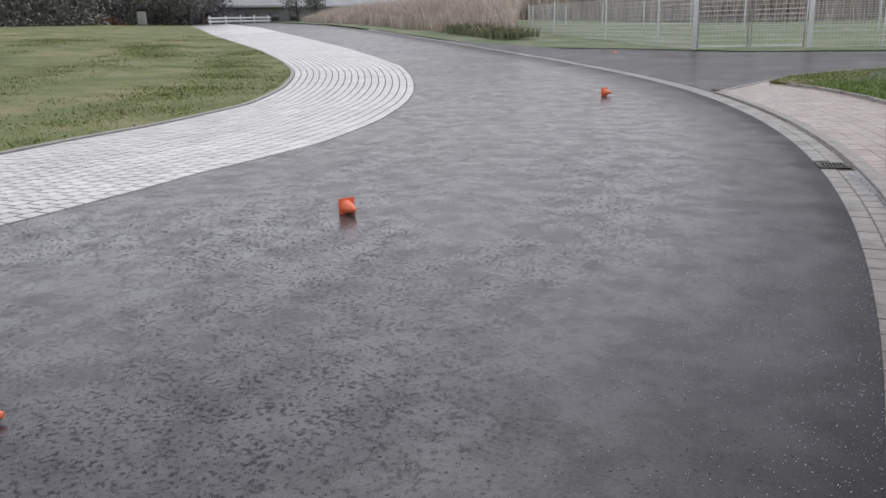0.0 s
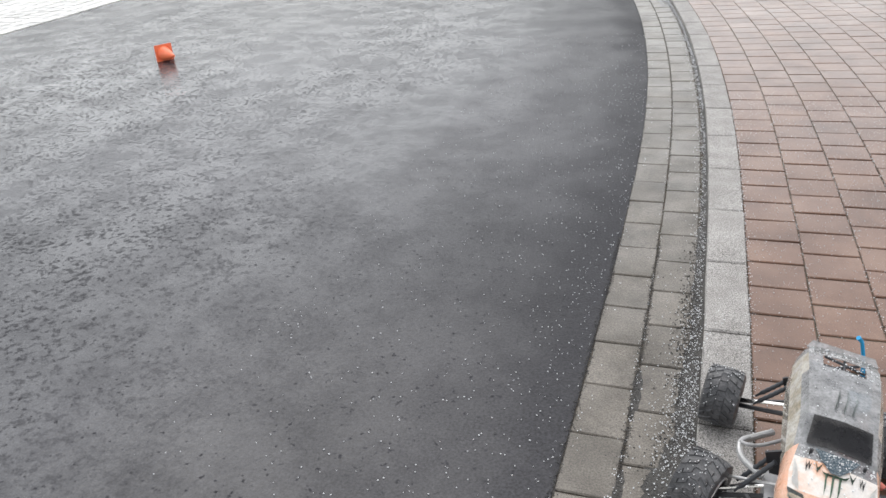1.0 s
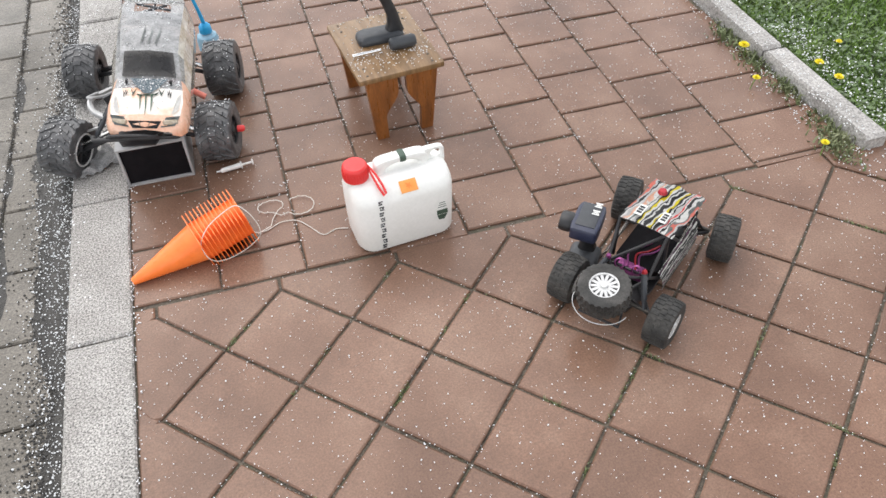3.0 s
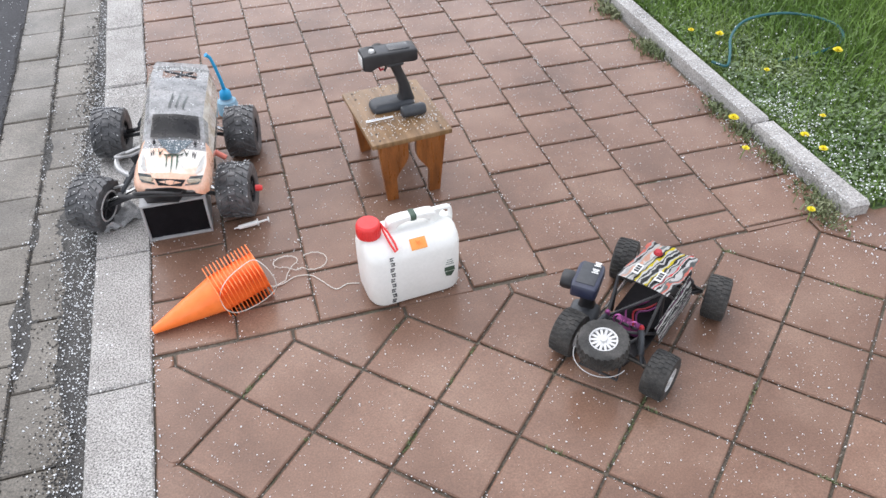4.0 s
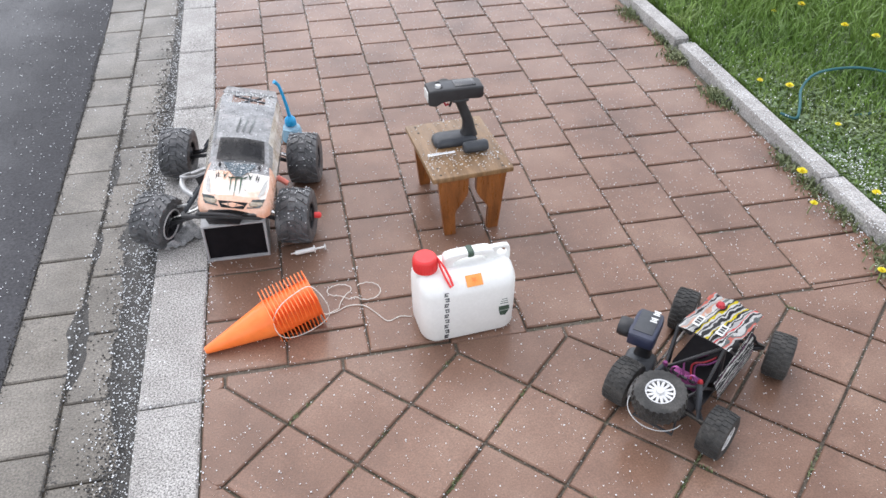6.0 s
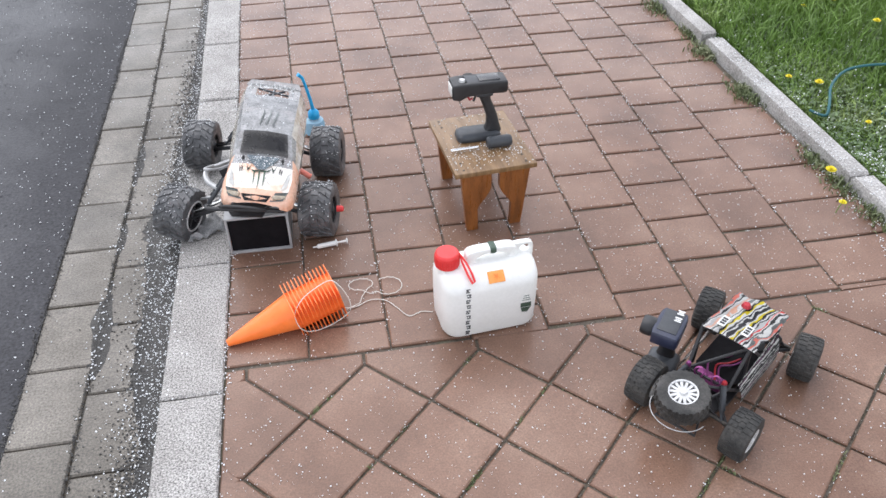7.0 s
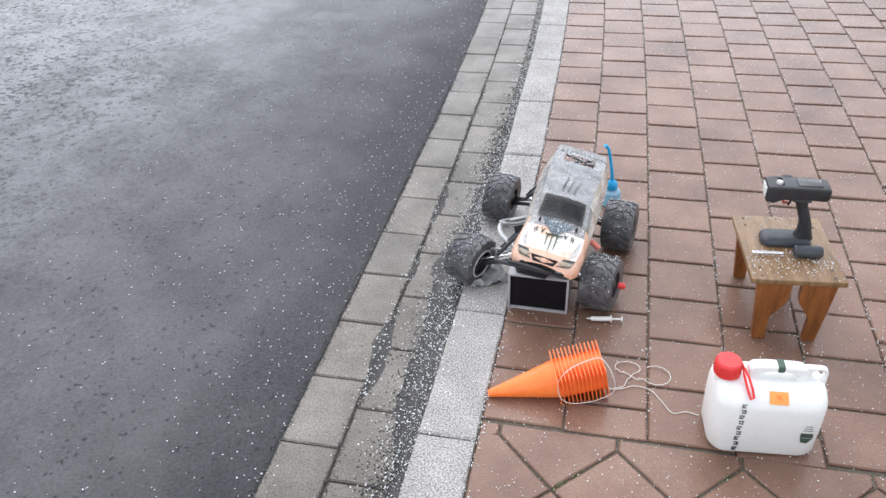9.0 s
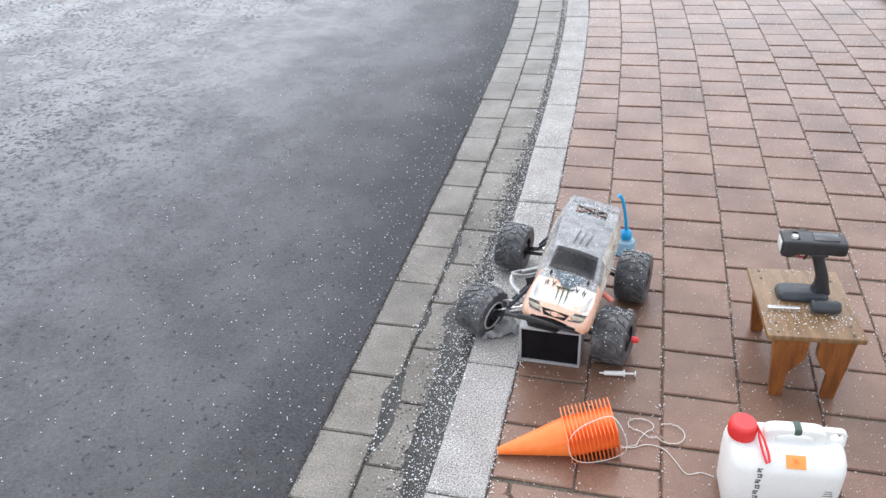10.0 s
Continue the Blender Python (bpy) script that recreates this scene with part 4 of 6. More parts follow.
for k in (-1, 1):
    part("post", tube([(0.4 * k, 0, 0.0), (0.4 * k + 0.03, 0.0, 0.9), (0.4 * k + 0.06, 0, 1.9)], 0.045, 12), M_SHELLWHITE, board, "white tube post")
    part("clamp", box((0.13, 0.12, 0.05), (0.4 * k + 0.03, 0.0, 0.62), 0.006), M_IRON, board)
part("panel", box((0.98, 0.025, 1.25), (0.04, 0.06, 1.1), 0.006), M_STANDGREY, board, "grey back of the panel")

# ---- grass ----
r = random.Random(21)
spots = []
for k in range(62000):
    x = 1.345 + 2.6 * r.random() ** 1.6
    y = r.uniform(0.16, 5.0)
    clump = noise.noise((x * 2.2, y * 2.2, 0.3))
    tall = max(0.0, min(1.0, (x - 1.5 + 0.5 * (y - 1.1)) * 0.9))
    h = (0.045 + 0.19 * tall) * r.uniform(0.5, 1.25) * (1 + 0.5 * clump)
    spots.append((x, y, 0.0, h, r.uniform(0.003, 0.007), r.uniform(0.15, 0.8)))
for k in range(32000):
    s, o = r.uniform(5, 17.2), -2.4 - 7.0 * r.random()
    p = street(s, o)
    spots.append((p.x, p.y, 0.0, r.uniform(0.07, 0.16), 0.02, r.uniform(0.2, 0.8)))
blades("verge_grass", spots, M_GRASS, "fresh green grass of the verge, wet", "grass", 22)
spots = []
for k in range(16000):
    n, f, g = r.randrange(7, len(VERGE_IN) - 1), r.random(), r.random() ** 1.3
    p = VERGE_IN[n].lerp(VERGE_IN[n + 1], f).lerp(VERGE_OUT[n].lerp(VERGE_OUT[n + 1], f), g)
    spots.append((p.x, p.y, 0.03 * g, r.uniform(0.04, 0.08), 0.025, r.uniform(0.5, 1.0)))
blades("corner_grass", spots, M_GRASS2, "yellow-green grass of the corner by the side road", "grass", 26)

spots = []
for k in range(1900):
    c = r.choice(((1.222, 1.56), (1.222, 1.56), (1.225, 1.21), (1.225, 1.21), (1.235, 0.75), (1.24, 0.62), (1.25, 0.45), (1.24, 1.74), (1.2, 2.0), (1.22, 0.17), (1.25, 0.25)))
    x, y = c[0] + r.gauss(0.0, 0.022), c[1] + r.gauss(0, 0.04)
    if x < 1.285:
        spots.append((x, y, -0.005, r.uniform(0.012, 0.04), r.uniform(0.004, 0.009), r.uniform(0.4, 1.0)))
blades("joint_weeds", spots, M_WEED, "small weeds along the edge of the pavers", "weeds", 23)

spots = []
for k in range(110000):
    s = -1 + 56 * r.random()
    o = 0.12 + 14.5 * r.random() ** 1.1
    p = street(s, lawn_side(s) + o)
    z = float(np.interp(o, LAWN_O, LAWN_Z)) + rise(s) + swell(p.x, p.y, o)
    tuft = 0.55 + 0.6 * max(0.0, noise.noise((p.x * 0.8, p.y * 0.8, 4.0)))
    spots.append((p.x, p.y, z - 0.04, r.uniform(0.08, 0.15) * tuft, r.uniform(0.015, 0.03), r.uniform(0.3, 0.9)))
blades("lawn_grass", spots, M_GRASS2, "short yellow-green grass of the lawn", "grass", 24)
spots = []
for k in range(110):
    s, o, w = r.uniform(6, 60), 0.3 + 15 * r.random() ** 1.3, r.uniform(0.25, 0.9)
    for q in range(70):
        p = street(s + r.gauss(0, w), lawn_side(s) + max(0.25, o + r.gauss(0, w)))
        spots.append((p.x, p.y, lawn_z(p.x, p.y)[1] - 0.03, r.uniform(0.05, 0.12), 0.03, r.uniform(0.4, 1.0)))
blades("lawn_tufts", spots, M_GRASS2, "dark green tufts standing in the lawn", "grass", 25)

# low broad leaves under the tall grass
vs, fs = [], []
for k in range(17000):
    x, y = 1.35 + 0.9 * r.random() ** 1.3, r.uniform(0.16, 3.0)
    z = r.uniform(0.008, 0.035)
    l, a = r.uniform(0.004, 0.011), r.uniform(0, 6.28)
    c, s = math.cos(a), math.sin(a)
    b = len(vs)
    for u, v in ((-1, 0), (0, -0.7), (1, 0), (0, 0.7)):
        vs.append((x + l * (c * u - s * v), y + l * (s * u + c * v), z + 0.006 * u * r.uniform(-1, 1)))
    fs.append((b, b + 1, b + 2, b + 3))
many("clover", vs, fs, M_CLOVER, "low clover leaves dotted with hail", "clover")


def dandelion(x, y, z, h, rad, m_group):
    d = thing("dandelion", pose(x, y, z), "yellow dandelion flower in the wet grass", "flower", m_group)
    lean = (math.sin(x * 40) * 0.02, math.cos(y * 37) * 0.015)
    part("stem", tube([(0, 0, 0), (lean[0] * 0.4, lean[1] * 0.4, h * 0.6), (lean[0], lean[1], h)], 0.0018, 5), M_GRASS, d)
    bm = bmesh.new()
    for ringn, (n, l, up) in enumerate(((16, 1.0, 0.15), (14, 0.75, 0.35), (9, 0.45, 0.6))):
        for i in range(n):
            a = 6.283 * i / n + ringn * 0.2
            c, s = math.cos(a), math.sin(a)
            w = rad * 0.16
            q = [(c * u * rad * l - s * v, s * u * rad * l + c * v, up * rad * u) for u, v in ((0.05, -w * 0.4), (0.05, w * 0.4), (0.9, w), (1.0, 0), (0.9, -w))]
            bm.faces.new([bm.verts.new((p[0] + lean[0], p[1] + lean[1], p[2] + h)) for p in q])
    part("flower_head", bm, M_YELLOW, d, smooth=False)


for x, y, h, rad in ((1.225, 0.632, 0.05, 0.017), (1.15, 0.483, 0.03, 0.012), (1.455, 1.154, 0.05, 0.016), (1.4, 1.208, 0.05, 0.012), (1.9, 1.5, 0.1, 0.016), (1.98, 1.37, 0.1, 0.018),
                     (1.76, 0.88, 0.07, 0.018), (1.16, 0.16, 0.03, 0.012), (1.385, 0.478, 0.045, 0.014), (1.39, 0.416, 0.045, 0.014), (1.88, 1.78, 0.09, 0.017), (1.74, 1.78, 0.07, 0.012), (1.486, 0.861, 0.045, 0.011), (1.478, 0.57, 0.045, 0.01)):
    dandelion(x, y, 0, h, rad, "dandelions on the verge")

hb = bmesh.new()
tube(eased([(1.352, 1.0, 0.035), (1.38, 0.95, 0.04), (1.42, 1.0, 0.055), (1.5, 1.12, 0.06), (1.62, 1.2, 0.07), (1.78, 1.18, 0.08), (1.9, 1.08, 0.07), (1.88, 0.98, 0.05), (1.75, 0.95, 0.03), (1.6, 0.97, 0.01)]), 0.0052, 8, hb)
solid("garden_hose", hb, M_HOSE, "dark teal hose looped in the grass", "hose", smooth=True)


# ---- marker cones ----
def cone_shell(h, r0, bm=None, m=None):
    return lathe([(0.0, h), (r0 * 0.16, h), (r0 * 0.2, h - 0.004), (r0 * 0.97, 0.006), (r0, 0.0), (r0 - 0.003, 0.0), (r0 * 0.9, 0.004), (0.0, h - 0.02)], 24, m, bm)


def plate(side, t):
    return loft([round_rect(side, side, 0.008, 0), round_rect(side, side, 0.008, t)])


def marker_cone(m, label, group=""):
    c = thing("marker_cone", m, label, "cone", group)
    part("cone", cone_shell(0.16, 0.05, m=pose(0, 0, 0.003)), M_CORAL, c)
    part("base_plate", plate(0.125, 0.004), M_CORAL, c)
    return c


road_cone = marker_cone(pose(-5.17, 4.76, 0.055, 90, 0, 62) @ Matrix.Diagonal((1.2, 1.2, 1.1, 1)), "small orange plastic marker cone lying on wet asphalt", "marker cones on the road")
for m in (pose(-6.25, 14.98, 0.07, 90, 0, 68), pose(-11.15, 31.3, 0.06, 90, 0, 55), pose(-4.46, 1.04, 0.06, 97, 0, 120)):
    copy_thing(road_cone, m @ Matrix.Diagonal((1.2, 1.2, 1.1, 1)))

# stack of cones lying on its side, tied with string
ax = Vector((0.277, 0.083, 0.0)).normalized()
stack_m = Matrix.Translation((-0.602, 0.253, 0.011)) @ Matrix((( ax.x, -ax.y, 0, 0), (ax.y, ax.x, 0, 0), (0, 0, 1, 0), (0, 0, 0, 1))) @ pose(0, 0, 0, 0, -11, 0)
stack = thing("cone_stack", stack_m, "stack of orange marker cones lying on pavers, tied with string", "cones")
N = 13
for i in range(N):
    x0 = 0.172 + 0.0098 * i
    own = bmesh.new()
    prof = []
    if i == 0:
        lathe([(0.0, 0.0), (0.008, 0.0), (0.0095, 0.003), (0.047, 0.168), (0.049, 0.172), (0.045, 0.172), (0.0, 0.03)], 28, Matrix.Rotation(radians(90), 4, "Y"), own)
    else:
        lathe([(0.042, x0 - 0.03), (0.05, x0), (0.046, x0), (0.038, x0 - 0.03)], 28, Matrix.Rotation(radians(90), 4, "Y"), own)
    turn = Matrix.Translation((x0, 0, 0)) @ Matrix.Rotation(radians(8 + rng.uniform(-2, 2)), 4, "X") @ Matrix.Rotation(radians(90), 4, "Y")
    pl = loft([round_rect(0.108, 0.108, 0.008, 0), round_rect(0.108, 0.108, 0.008, 0.0022)])
    bmesh.ops.transform(pl, matrix=turn, verts=pl.verts[:])
    merge(own, pl)
    part("cone", own, M_ORANGE, stack)

cord = bmesh.new()
loop = []
for x, ang, rad in ((0.17, 78, 0.058), (0.176, 52, 0.06), (0.205, 33, 0.07), (0.245, 24, 0.07), (0.285, 22, 0.068), (0.3, 42, 0.066), (0.306, 66, 0.066), (0.306, 90, 0.066), (0.296, 110, 0.07),
                   (0.26, 124, 0.073), (0.22, 127, 0.072), (0.188, 118, 0.066), (0.173, 98, 0.06)):
    q = stack_m @ Vector((x, -rad * math.sin(radians(ang)), rad * math.cos(radians(ang))))
    loop.append((q.x, q.y, max(q.z, 0.003)))
loop = eased(loop + loop[:1], 4)[:-1]
tube(loop, 0.0011, 6, cord, closed=True)
tube(eased([(-0.345, 0.315, 0.1), (-0.325, 0.33, 0.06), (-0.313, 0.329, 0.012), (-0.28, 0.335, 0.003), (-0.245, 0.352, 0.003), (-0.206, 0.346, 0.003), (-0.18, 0.315, 0.003), (-0.152, 0.276, 0.003), (-0.12, 0.286, 0.003), (-0.09, 0.28, 0.003)]), 0.0011, 6, cord)


def curl(cx, cy, rx, ry, a0, a1, n=20):
    return [(cx + rx * math.cos(radians(a0 + (a1 - a0) * k / n)), cy + ry * math.sin(radians(a0 + (a1 - a0) * k / n)), 0.004 + 0.002 * (k % 2)) for k in range(n + 1)]


tube(curl(-0.262, 0.415, 0.032, 0.022, -60, 270), 0.0011, 6, cord)
tube(curl(-0.19, 0.398, 0.036, 0.034, 130, -150), 0.0011, 6, cord)
tube([(-0.246, 0.396, 0.004), (-0.262, 0.37, 0.004), (-0.27, 0.345, 0.004), (-0.305, 0.328, 0.004)], 0.0011, 6, cord)
tube([(-0.262, 0.393, 0.005), (-0.24, 0.375, 0.005), (-0.222, 0.381, 0.005)], 0.0011, 6, cord)
solid("string", cord, M_STRING, "thin white string wound round the cone stack", "string", smooth=True)

# ---- jerrycan ----
can = thing("jerrycan", pose(0.036, 0.253, 0, 0, 0, 5.0) @ Matrix.Diagonal((0.97, 1.12, 1.1, 1)), "white plastic jerrycan with red cap and printed labels", "canister")


def can_ring(z, w, d, cx=0.0, rr=0.03):
    return [(x + cx, y, z) for x, y, _ in round_rect(w, d, rr, 0, 6)]


def eye_plate(cx, cz, a, c, ox, oz, oa, oc, thick, segs=32, edge=0.005):
    """Upright plate round an oval hole: hole centre and half sizes, outer centre and half sizes."""
    bm = bmesh.new()
    rings = []
    for k in range(segs):
        t = 2 * math.pi * k / segs
        co, si = math.cos(t), math.sin(t)
        n = 4.5
        ro = ((abs(co) ** n + abs(si) ** n) ** (-1 / n))
        ix, iz = cx + a * co, cz + c * si
        px, pz = ox + oa * co * ro, oz + oc * si * ro
        ln = math.hypot(px - ix, pz - iz)
        ux, uz = (px - ix) / ln, (pz - iz) / ln
        h = thick / 2
        sec = ((0, -h + edge), (edge * 0.4, -h + edge * 0.3), (edge, -h), (ln - edge, -h), (ln - edge * 0.3, -h + edge * 0.3), (ln, -h + edge))
        sec = sec + tuple((q, -y) for q, y in reversed(sec))
        rings.append([bm.verts.new((ix + ux * q, y, iz + uz * q)) for q, y in sec])
    for g, h in zip(rings, rings[1:] + rings[:1]):
        m = len(g)
        for i in range(m):
            bm.faces.new((g[i], h[i], h[(i + 1) % m], g[(i + 1) % m]))
    bmesh.ops.recalc_face_normals(bm, faces=bm.faces[:])
    return bm


body = loft([can_ring(0.0, 0.215, 0.1, 0, 0.03), can_ring(0.004, 0.236, 0.12, 0, 0.035), can_ring(0.014, 0.246, 0.129, 0, 0.036), can_ring(0.085, 0.25, 0.132, 0, 0.036),
             can_ring(0.13, 0.25, 0.131, 0, 0.036), can_ring(0.144, 0.248, 0.122, 0, 0.036), can_ring(0.156, 0.243, 0.1, 0, 0.034), can_ring(0.166, 0.232, 0.076, 0, 0.03), can_ring(0.171, 0.215, 0.054, 0, 0.024)])
part("body", body, M_WHITE, can, "milky white blow-moulded body")
part("handle", eye_plate(0.014, 0.1765, 0.042, 0.0125, 0.012, 0.176, 0.066, 0.0265, 0.026), M_WHITE, can)
part("eyelet", eye_plate(0.1, 0.183, 0.0135, 0.0095, 0.09, 0.174, 0.032, 0.0262, 0.013, 32, 0.003), M_WHITE, can, "moulded corner with a through hole")
part("handle_band", loft([[(0.008 + 0.005 * k, y, 0.196 + z) for y, z, _ in round_rect(0.0305 - 0.003 * (k in (0, 3)), 0.0165, 0.006, 0, 4)] for k in range(4)]), M_GREENINK, can, "dark green band round the handle")
part("neck", lathe([(0.026, 0.15), (0.024, 0.178), (0.0, 0.178)], 20, pose(-0.098, 0, 0)), M_WHITE, can)
ROUND = pose(-0.098, 0, 0.005) @ Matrix.Diagonal((1, 0.893, 1, 1))
cap = lathe([(0.0, 0.2005), (0.025, 0.2005), (0.0285, 0.1975), (0.03, 0.194), (0.0305, 0.168), (0.0, 0.168)], 28, ROUND)
part("cap", cap, M_RED, can, "red screw cap")
grip = bmesh.new()
for k in range(28):
    box((0.0022, 0.0022, 0.02), (0.0302, 0, 0.181), 0.0004, ROUND @ pose(0, 0, 0, 0, 0, 360 / 28 * k), grip)
part("cap_ribs", grip, M_RED, can)
part("cap_strap", tube([(-0.07, -0.005, 0.2), (-0.058, -0.028, 0.188), (-0.05, -0.046, 0.172), (-0.047, -0.058, 0.16), (-0.053, -0.06, 0.157), (-0.06, -0.046, 0.169), (-0.068, -0.024, 0.19)], 0.003, 6, closed=True), M_RED, can)
LAB = pose(0.01, -0.0505, 0.156, 40, 0, 0) @ Matrix.Diagonal((1.3, 1.3, 1, 1))
part("hazard_label", box((0.032, 0.02, 0.0012), (0, 0, 0.0006), 0.0004, LAB), M_LABEL, can, "orange hazard label")
part("hazard_mark", prism([(-0.005, -0.002), (-0.001, -0.001), (0.0, -0.006), (0.002, -0.001), (0.006, -0.003), (0.003, 0.001), (0.005, 0.005), (0.0, 0.003), (-0.005, 0.006), (-0.003, 0.001)], 0.0012, 0.0016, 0, None, LAB), M_ORANGE, can)
bars = bmesh.new()
for k in range(9):
    z, dx = 0.144 - 0.0155 * k, 0.0015 * (k % 2)
    for j, (w, dz, e) in enumerate(((0.011, 0.0035, 0.0), (0.0045, -0.0002, 0.003), (0.0095, -0.0042, -0.001))):
        box((w, 0.001, 0.0018), (-0.0655 + dx + e * (1 - 2 * ((j + k) % 2)), -0.0664, z + dz), 0, None, bars)
    box((0.0018, 0.001, 0.0042), (-0.0655 + dx + (0.004 if k % 3 else -0.003), -0.0664, z + 0.0016), 0, None, bars)
    box((0.0018, 0.001, 0.0042), (-0.0655 + dx - (0.003 if k % 2 else -0.001), -0.0664, z - 0.0024), 0, None, bars)
part("fill_scale", bars, M_GREYBLACK, can, "dark printed scale")
gl = bmesh.new()
for poly in (((0.072, 0.066), (0.1, 0.066), (0.099, 0.078), (0.072, 0.078)), ((0.076, 0.052), (0.09, 0.05), (0.099, 0.064), (0.073, 0.064))):
    prism(poly, -0.0004, 0.0004, 0, gl, Matrix.Translation((0, -0.0664, 0)) @ pose(0, 0, 0, 90, 0, 0))
for k in range(3):
    box((0.022 - 0.004 * k, 0.0008, 0.0014), (0.086, -0.0661, 0.086 + 0.006 * k), 0, pose(0, 0, 0), gl)
part("maker_mark", gl, M_GREENINK, can)

# ---- stool ----
stool = thing("wooden_stool", pose(0.13, 0.745, 0, 0, 0, 5), "small varnished wooden stool with shaped legs, dotted with hail", "stool")
part("seat", box((0.236, 0.302, 0.016), (0, 0, 0.197), 0.003), M_WOOD, stool)


def board_leg(x0, sx, y):
    """Board leg: straight outside, curved inside edge, splayed a little."""
    out = [(0.013, 0.0), (0.046, 0.0)] + [(0.044 + 0.038 * (math.sin(t * math.pi / 2) ** 1.6), 0.07 + 0.075 * t) for t in [k / 8 for k in range(9)]] + [(0.082, 0.189), (-0.006, 0.189)]
    bm = prism([(px * sx, pz) for px, pz in (out if sx > 0 else out[::-1])], -0.008, 0.008)
    bmesh.ops.transform(bm, matrix=Matrix.Translation((x0, y, 0)) @ pose(0, 0, 0, 90, 0, 0), verts=bm.verts[:])
    return bm


for y in (-0.135, 0.135):
    part("leg", board_leg(-0.094, 1, y), M_WOODLEG, stool)
    part("leg", board_leg(0.094, -1, y), M_WOODLEG, stool)
part("apron", box((0.012, 0.254, 0.03), (-0.085, 0, 0.173), 0.002), M_WOODLEG, stool)
part("apron", box((0.012, 0.254, 0.03), (0.085, 0, 0.173), 0.002), M_WOODLEG, stool)
for x in (-0.09, 0.09):
    for y in (-0.135, -0.1, 0.1, 0.135):
        part("screw", lathe([(0, 0.2056), (0.0035, 0.2056), (0.004, 0.204)], 10, pose(x, y, 0)), M_IRON, stool)

# ---- pistol transmitter on the stool ----
ST = 0.2055


def transmitter(m, label, shell, mark=False):
    """Pistol-grip radio: foot, grip, head, trigger, steering wheel."""
    t = thing("radio_transmitter", m, label, "transmitter")
    part("foot", loft([round_rect(0.148, 0.07, 0.02, 0), round_rect(0.152, 0.074, 0.024, 0.006), round_rect(0.148, 0.07, 0.024, 0.018), round_rect(0.13, 0.052, 0.02, 0.026)]), M_GREYBLACK, t)
    grip = []
    for z, x, w, d in ((0.022, 0.05, 0.058, 0.042), (0.045, 0.05, 0.044, 0.036), (0.075, 0.046, 0.037, 0.034), (0.11, 0.034, 0.036, 0.034), (0.14, 0.022, 0.035, 0.034), (0.158, 0.016, 0.046, 0.036), (0.17, 0.014, 0.07, 0.04)):
        grip.append([(px + x, py, z) for px, py, _ in round_rect(w, d, 0.014)])
    part("grip", loft(grip), M_BLACK, t)
    head = []
    rows = ((-0.085, 0.174, 0.204, 0.05), (-0.08, 0.162, 0.21, 0.058), (-0.06, 0.156, 0.212, 0.062), (-0.03, 0.165, 0.212, 0.064), (0.05, 0.17, 0.21, 0.062), (0.072, 0.176, 0.206, 0.054))
    if not mark:
        rows = ((-0.094, 0.166, 0.206, 0.056), (-0.091, 0.16, 0.211, 0.064), (-0.07, 0.156, 0.214, 0.068), (-0.045, 0.168, 0.214, 0.068), (0.02, 0.172, 0.213, 0.067), (0.074, 0.168, 0.212, 0.065), (0.086, 0.17, 0.21, 0.062), (0.089, 0.174, 0.206, 0.056))
    for x, z0, z1, d in rows:
        head.append([(x, py, (z0 + z1) / 2 + pz) for pz, py, _ in round_rect(z1 - z0, d, 0.006)])
    part("head", loft(head), shell, t)
    if not mark:
        part("screen", box((0.07, 0.04, 0.003), (0.03, 0, 0.2145), 0.001), M_SMOKE, t, "dark glossy screen")
        part("grip_collar", box((0.056, 0.04, 0.012), (0.016, 0, 0.161), 0.004), M_GREYBLACK, t)
    part("top_panel", box((0.12, 0.044, 0.003), (0.0, 0, 0.2125), 0.001), M_GREYBLACK, t)
    if not mark:
        part("display", box((0.004, 0.044, 0.034), (-0.094, 0, 0.187), 0.001, pose(0, 0, 0)), M_SHELLWHITE, t, "whitish display end")
    if not mark:
        part("dial", lathe([(0, 0.2205), (0.009, 0.2205), (0.011, 0.214)], 18, pose(-0.058, -0.008, 0)), M_ALU, t)
    part("trigger", tube([(-0.03, 0, 0.164), (-0.036, 0, 0.152), (-0.03, 0, 0.14), (-0.02, 0, 0.144)], 0.004, 8), M_CRIMSON, t, "red trigger")
    part("trigger_guard", tube([(-0.008, 0, 0.168), (-0.012, 0, 0.147), (-0.017, 0, 0.134)], 0.004, 8), M_BLACK, t)
    part("steering_wheel", lathe([(0, 0), (0.012, 0), (0.024, 0.002), (0.027, 0.008), (0.027, 0.02), (0.024, 0.026), (0.018, 0.024), (0.012, 0.026), (0, 0.026)], 26, pose(-0.025, 0.026, 0.184, -90, 0, 0) @ Matrix.Diagonal((1.5 if mark else 1, 1.15 if mark else 1, 1.25 if mark else 1, 1))), M_BLACK if mark else M_RUBBER, t)
    if mark:
        for k in (0, 1):
            bars = bmesh.new()
            for q in range(3):
                box((0.006, 0.016 - 0.004 * (q == 1), 0.001), (0.01 + 0.04 * k + 0.009 * q, -0.012, 0.2152), 0, None, bars)
            part("printed_mark", bars, M_SHELLWHITE, t)
    return t


transmitter(pose(0.126, 0.772, ST, 0, 0, 3) @ Matrix.Diagonal((0.86, 0.92, 0.86, 1)), "black pistol-grip radio transmitter standing on the stool", M_BLACK)
ign = thing("glow_igniter", pose(0.142, 0.702, ST + 0.0135, 0, 0, 5), "glow plug igniter with black handle and chrome tube", "igniter")
part("handle", lathe([(0, -0.034), (0.012, -0.034), (0.0165, -0.03), (0.0172, 0.03), (0.014, 0.037), (0, 0.037)], 22, pose(0.03, 0, 0.0035, 0, 90, 0)), M_GREYBLACK, ign)
